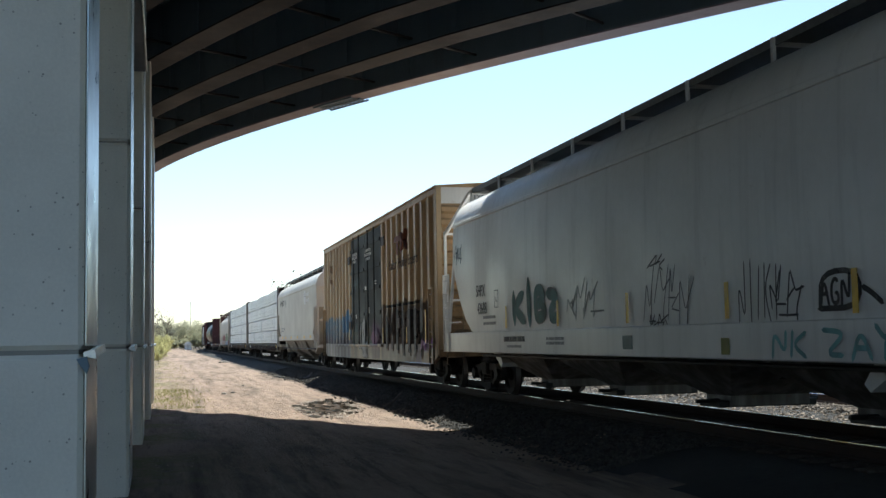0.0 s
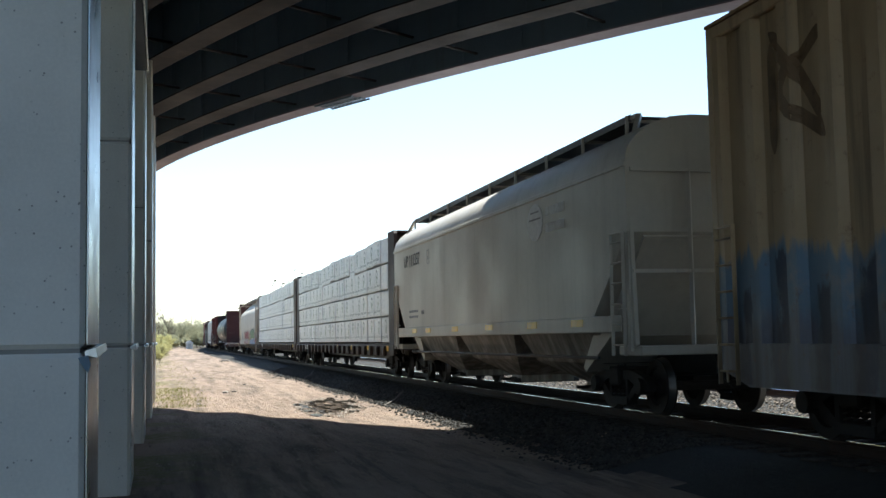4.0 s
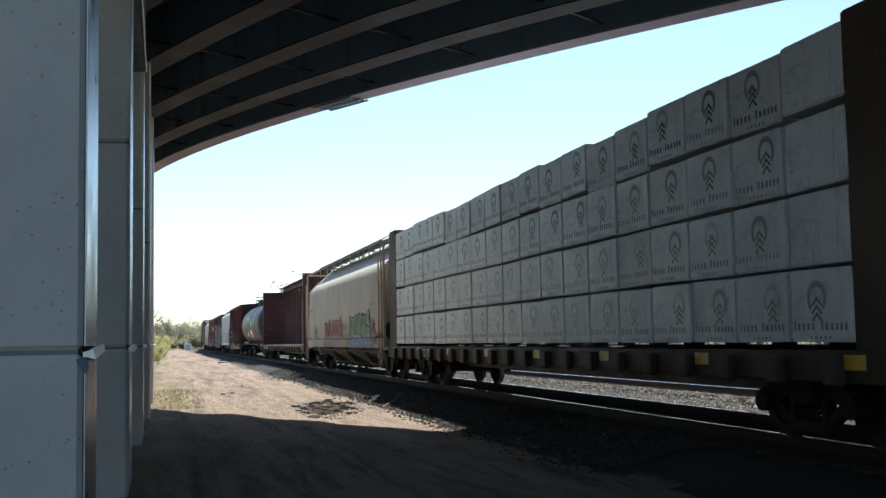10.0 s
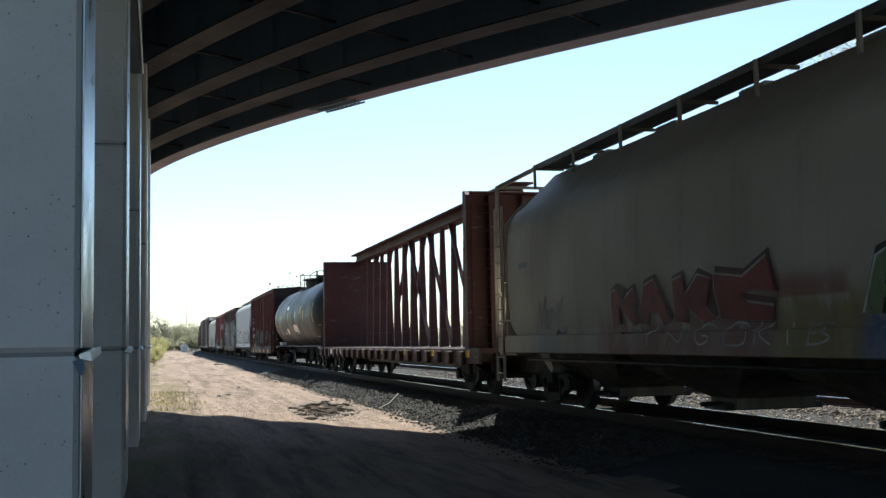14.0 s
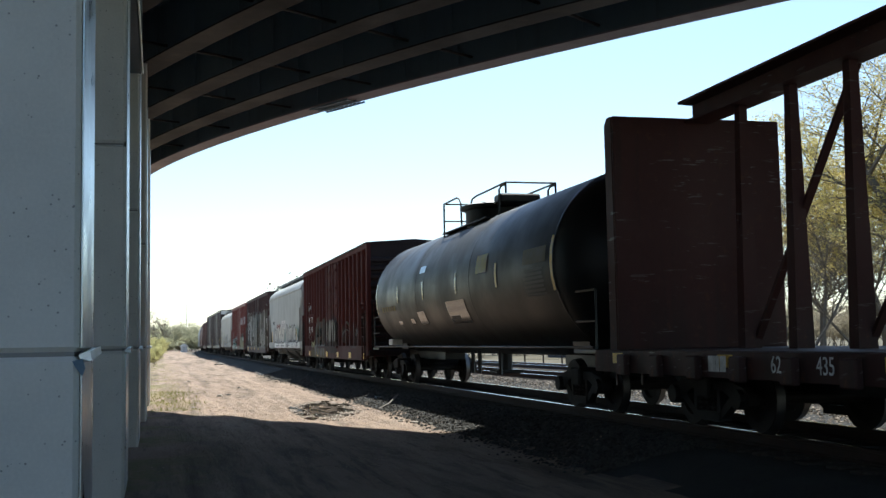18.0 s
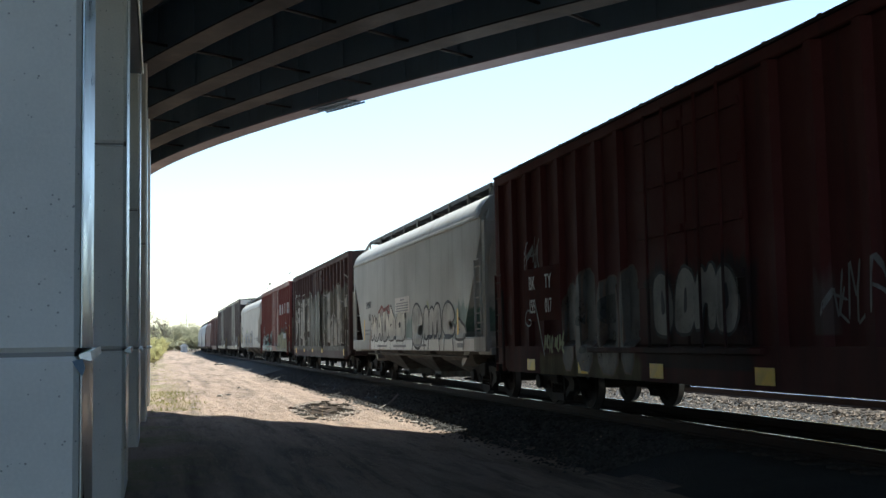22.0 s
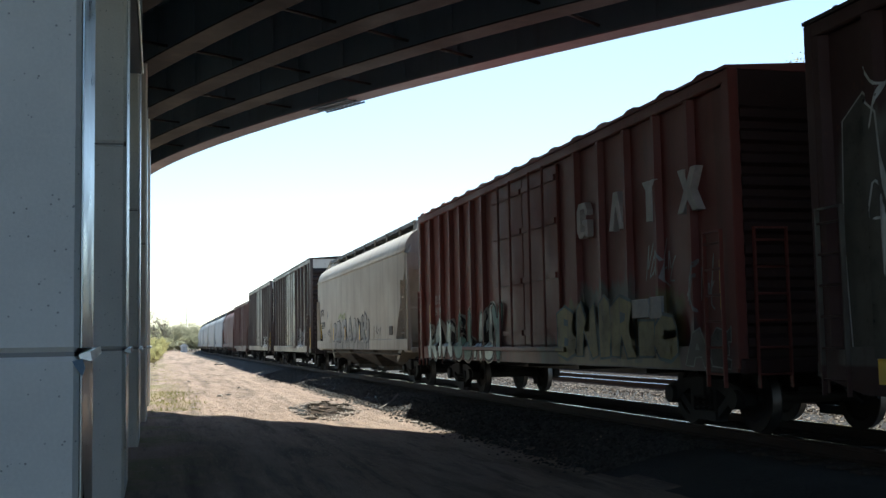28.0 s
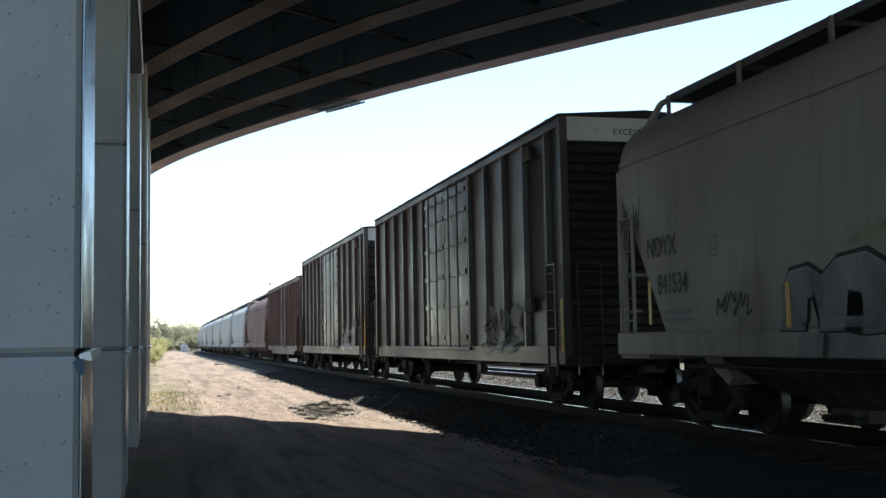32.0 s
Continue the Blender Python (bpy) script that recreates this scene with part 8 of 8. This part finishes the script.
    piece(c, [("K", 7.2, 6.3, 0.82, 1.66), ("I", 6.2, 5.92, 0.85, 1.75), ("N", 5.8, 4.85, 0.85, 1.7)], king, low, None, 18, 1, "pale spray-painted letters with black outline")
    piece(c, [("G", 4.75, 4.02, 0.84, 1.86), ("B", 3.9, 3.2, 0.84, 1.9)], teal, low, None, 21, 1, "teal spray-painted letters with black outline")
    piece(c, [("A", 3.1, 2.45, 0.86, 1.8), ("B", 2.3, 1.6, 0.86, 1.92)], king, low, None, 22, 1, "pale spray-painted letters with black outline")
    piece(c, [("Y", 1.7, 0.95, 0.86, 1.92)], teal, low, None, 26, 1, "teal spray-painted letter with black outline")
    put_reflectors(c, (7.05,), 1.75, x + 0.01, 0.1, 0.75)
    put_text(c, "LR  S", 6.2, 2.2, 0.22, GREY_MARK, x - 0.004)
    put_text(c, "54  04", 6.2, 1.93, 0.2, GREY_MARK, x - 0.004)
    piece(c, [("B", -2.1, -3.0, 0.95, 1.7), ("N", -3.0, -3.9, 0.95, 1.78), ("I", -3.95, -4.4, 0.95, 1.8), ("R", -4.4, -5.3, 0.95, 1.8), ("D", -5.4, -5.9, 0.98, 1.45), ("G", -5.9, -6.6, 0.95, 1.5)],
          [((0.05, 0.085, 0.08), 0.05, 0.0, 0.0), ((0.17, 0.15, 0.055), 0.0, 0.0, 0.0)], low, None, 19, 0, "yellow-olive spray-painted letters")
    piece(c, [("A", -6.8, -7.5, 0.86, 1.3), ("E", -7.5, -8.0, 0.86, 1.3)], [((0.24, 0.25, 0.24), 0.02, 0.0, 0.0), ((0.06, 0.055, 0.05), 0.0, 0.0, 0.0)], low, None, 20, 0, "grey-edged spray-painted letters")
    sprayed(c, -5.45, -6.4, 1.95, 2.48, "4131", None, (0.40, 0.38, 0.38), side, 59, 0.0, 0.012, 0.3, 0.2, "thin white sprayed scribble")
    sprayed(c, -6.7, -7.4, 1.6, 2.1, "1321", None, (0.30, 0.28, 0.28), side, 69, 0.0, 0.014, 0.3, 0.2, "thin white sprayed scribble")
    put_reflectors(c, (-7.75,), 1.85, x + 0.02, 0.06, 0.6)
    part("placard_board", Shape().soft_box(x - 0.02, x + 0.03, -5.75, -5.2, 1.5, 1.76, 0.006).soft_box(x - 0.012, x + 0.03, -6.15, -5.78, 1.48, 1.78, 0.006), plain("board_pale", (0.40, 0.39, 0.37), 0.7), c, "small pale placard board")
    z0, z1 = 2.82, 3.38
    zm = (z0 + z1) / 2
    forms = ([(-0.17, z0 + 0.02), (-0.12, z0), (-0.1, z0 + 0.05), (0.0, z0), (0.1, z0), (0.17, z0 + 0.12), (0.17, z1 - 0.12), (0.1, z1), (-0.1, z1), (-0.17, z1 - 0.12), (-0.17, zm + 0.08), (-0.08, zm + 0.08), (-0.08, z1 - 0.1), (0.06, z1 - 0.1), (0.06, z0 + 0.1),
              (-0.08, z0 + 0.1), (-0.08, zm - 0.08), (0.0, zm - 0.08), (0.0, zm), (-0.17, zm)],
             [(-0.2, z0), (-0.06, z1), (0.06, z1), (0.2, z0), (0.09, z0), (0.0, z1 - 0.2), (-0.09, z0)],
             [(-0.07, z0), (-0.07, z1 - 0.12), (-0.16, z1), (0.16, z1), (0.07, z1 - 0.12), (0.07, z0)],
             [(-0.22, z0), (-0.07, zm), (-0.2, z1), (-0.08, z1), (0.0, zm + 0.1), (0.08, z1), (0.2, z1), (0.07, zm), (0.22, z0), (0.1, z0), (0.0, zm - 0.12), (-0.1, z0)])
    for y, form in zip((-3.35, -4.7, -5.85, -7.0), forms):
        part("initial_block", Shape().prism([(y + a * 1.3, b) for a, b in form], -1.606, -1.50, 0), plain("dull_white_mark", (0.55, 0.50, 0.47), 0.7), c, "large pale initial as a plain shape")
    # cream hopper
    c, h, x = hopper("cream-grey covered hopper with outlined spray-painted letters", 250.6, 268.6, "cream_hopper_paint", (0.49, 0.455, 0.385),
                     top=4.42, shoulder=3.75, cut_z=3.3, cut_run=1.35, curve_cut=False, bays=3, plate=0.2, inset=0.37, post_in=0.27, ladder_top=2.95, ladder_z=1.3, seams=False, rough=0.58)
    low = lambda y, z: -1.604 if z < 1.31 else -1.582
    grey = [((0.03, 0.03, 0.032), 0.05, -0.02, 0.015), ((0.46, 0.45, 0.43), 0.012, 0.008, 0.006), ((0.37, 0.36, 0.34, 0.25, 0.245, 0.235), 0.0, 0.0, 0.0)]
    piece(c, [("M", 4.45, 2.45, 1.24, 2.0), ("R", 2.3, 1.2, 1.24, 2.05), ("A", 1.1, -0.05, 1.24, 2.06), ("W", -0.1, -1.55, 1.24, 1.98), ("P", -1.65, -2.75, 1.26, 2.1), ("I", -2.75, -3.2, 1.24, 1.92)], grey, low, None, 23, 0, "grey spray-painted letters with black outline")
    for k, y in enumerate((3.6, 2.5, 2.1, 1.1, 0.6, -0.4, -1.2, -2.0, -2.8, -3.2)):
        sprayed(c, y + 0.08, y - 0.08, 0.99, 1.24, "I", (0.02, 0.02, 0.025), None, lambda y, z: -1.61, 80 + k, 0.05 if k % 2 else 0.09, 0.0, 0.3, 0.0, "black sprayed stroke")
    put_reflectors(c, (4.25, 1.5, -1.5), 1.55, x - 0.03, 0.09, 0.5)
    sprayed(c, 3.0, 1.6, 2.1, 2.3, "2", (0.36, 0.40, 0.22), None, low, 28, 0.1, 0.0, 0.2, 0.1, "faint green sprayed accent")
    sprayed(c, -4.25, -5.15, 1.42, 1.68, "321", None, (0.05, 0.05, 0.05), low, 22, 0.0, 0.012, 0.3, 0.2, "thin black sprayed scribble")
    sprayed(c, -3.95, -4.15, 1.3, 1.7, "I", (0.12, 0.09, 0.03), None, low, 29, 0.08, 0.0, 0.0, 0.02, "dark sprayed stroke")
    sprayed(c, 5.95, 5.1, 1.48, 1.74, "231", None, (0.05, 0.05, 0.06), low, 24, 0.0, 0.02, 0.2, 0.1, "black sprayed scribble")
    sprayed(c, 8.7, 8.0, 2.45, 3.1, "1412", None, (0.20, 0.20, 0.19), low, 25, 0.0, 0.014, 0.2, 0.2, "thin grey sprayed scribble")
    put_text(c, "NDYX", 7.35, 2.43, 0.28, BLACK_MARK, x - 0.012)
    put_text(c, "841534", 7.05, 1.92, 0.28, BLACK_MARK, x - 0.012, squeeze=0.75)
    put_frame(c, 5.9, 2.33, 0.2, 0.26, x - 0.012, GREY_MARK)
    put_bars(c, [(6.9, 1.55, 0.8, 0.05), (6.9, 1.45, 0.8, 0.05)], x - 0.012, GREY_MARK)
    put_reflectors(c, (7.75,), 1.7, x - 0.006, 0.09, 0.6)
    part("placard_board", Shape().soft_box(x - 0.02, x - 0.002, -6.9, -6.4, 1.42, 1.68, 0.006), plain("board_grey", (0.12, 0.11, 0.10), 0.8), c, "small dark placard board")
    # two tall weathered boxcars
    for a, b in ((270.7, 287.2), (289.2, 305.6)):
        c, h, x = boxcar("tall weathered brown-grey boxcar with white height band", a, b, "weathered_brown_paint", (0.098, 0.076, 0.074), 5.0, 15, (-2.2, 1.7), (0.20, 0.182, 0.178),
                         (0.05, 0.035, 0.03), 0.55, 0.3, band=True, low_sill=False, post_w=0.075, end_shade_color=(0.022, 0.014, 0.013), battens=(1.3, 2.05, 2.75, 3.45, 4.15, 4.6),
                         gloss=0.40, posts=(-7.45, -6.2, -4.92, -3.68, -2.42, 1.95, 3.1, 4.3, 5.5, 6.8))
        side = POSTS[c.name]
        part("recessed_panel", Shape().box(-1.506, -1.501, -7.35, -6.3, 1.9, 4.55), plain("sooty_panel", (0.06, 0.052, 0.048), 0.7), c, "sooty dark side panel")
        blocks(c, -3.3, -5.9, 1.02, 1.85, 3, (0.62, 0.62, 0.60), (0.34, 0.34, 0.33), lambda y, z: min(side(y, z), -1.604 if z < 1.13 else 0), 24 + int(a), 0.03, 0, None, "white sprayed patch")
        sprayed(c, -3.6, -5.5, 1.2, 1.7, "213", None, (0.04, 0.04, 0.045), lambda y, z: side(y, z) - 0.012, 25 + int(a), 0.0, 0.02, 0.1, 0.1, "black sprayed scribble")
        part("placard_board", Shape().soft_box(x - 0.02, x + 0.06, -6.65, -6.25, 1.72, 1.98, 0.006).soft_box(x - 0.02, x + 0.06, -6.7, -6.3, 4.5, 4.75, 0.006), plain("board_grey", (0.12, 0.11, 0.10), 0.8), c, "small dark placard boards")
        put_reflectors(c, (-8.2,), 1.45, x - 0.008, 0.14, 0.9)
    boxcar("oxide-red boxcar with faded paint", 306.5, 322.8, "faded_red_paint", (0.10, 0.036, 0.032), 4.45, 18, (-1.4, 1.5), None, grime, 0.5, 0.3)
    # string of hoppers at the back
    hopper("rust-orange rounded steel covered hopper", 323.6, 341.6, "orange_hopper_paint", (0.13, 0.055, 0.042), top=4.40, shoulder=3.6, bulge=0.12, cut_z=2.6, cut_run=1.9, rough=0.65)
    s = 342.4
    for k in range(9):
        hopper("light grey covered hopper at the back of the train", s, s + 17.8, "pale_hopper_paint" if k % 3 else "cool_hopper_paint", (0.46, 0.455, 0.43) if k % 3 else (0.41, 0.425, 0.42), top=4.40, shoulder=3.6, bulge=0.12, cut_z=2.6, cut_run=1.9, rough=0.6)
        s += 18.6


build_train()

# ---- what moves ----
SPEEDS = ((0.0, 8.538), (6.0, 8.349), (12.0, 7.635), (18.0, 7.694), (25.0, 7.572), (32.0, 8.207))


def run(t):
    """How far the train has rolled after t seconds."""
    total = 0.0
    for (t0, v0), (t1, v1) in zip(SPEEDS, SPEEDS[1:]):
        if t <= t0:
            break
        u = min(t, t1) - t0
        total += u * (v0 + (v1 - v0) * u / (2 * (t1 - t0)))
    return total


def motions():
    """The train rolls towards the camera and past it."""
    for car, middle, reach in CARS:
        rows = []
        for k in range(33):
            s = middle - run(k * SECONDS / 32)
            x0, y0, _ = on_line(s - reach)
            x1, y1, _ = on_line(s + reach)
            rows.append((k * SECONDS / 32, pose((x0 + x1) / 2, (y0 + y1) / 2, 0, 0, 0, -math.degrees(math.atan2(x1 - x0, y1 - y0)))))
        walk(car, rows)


motions()
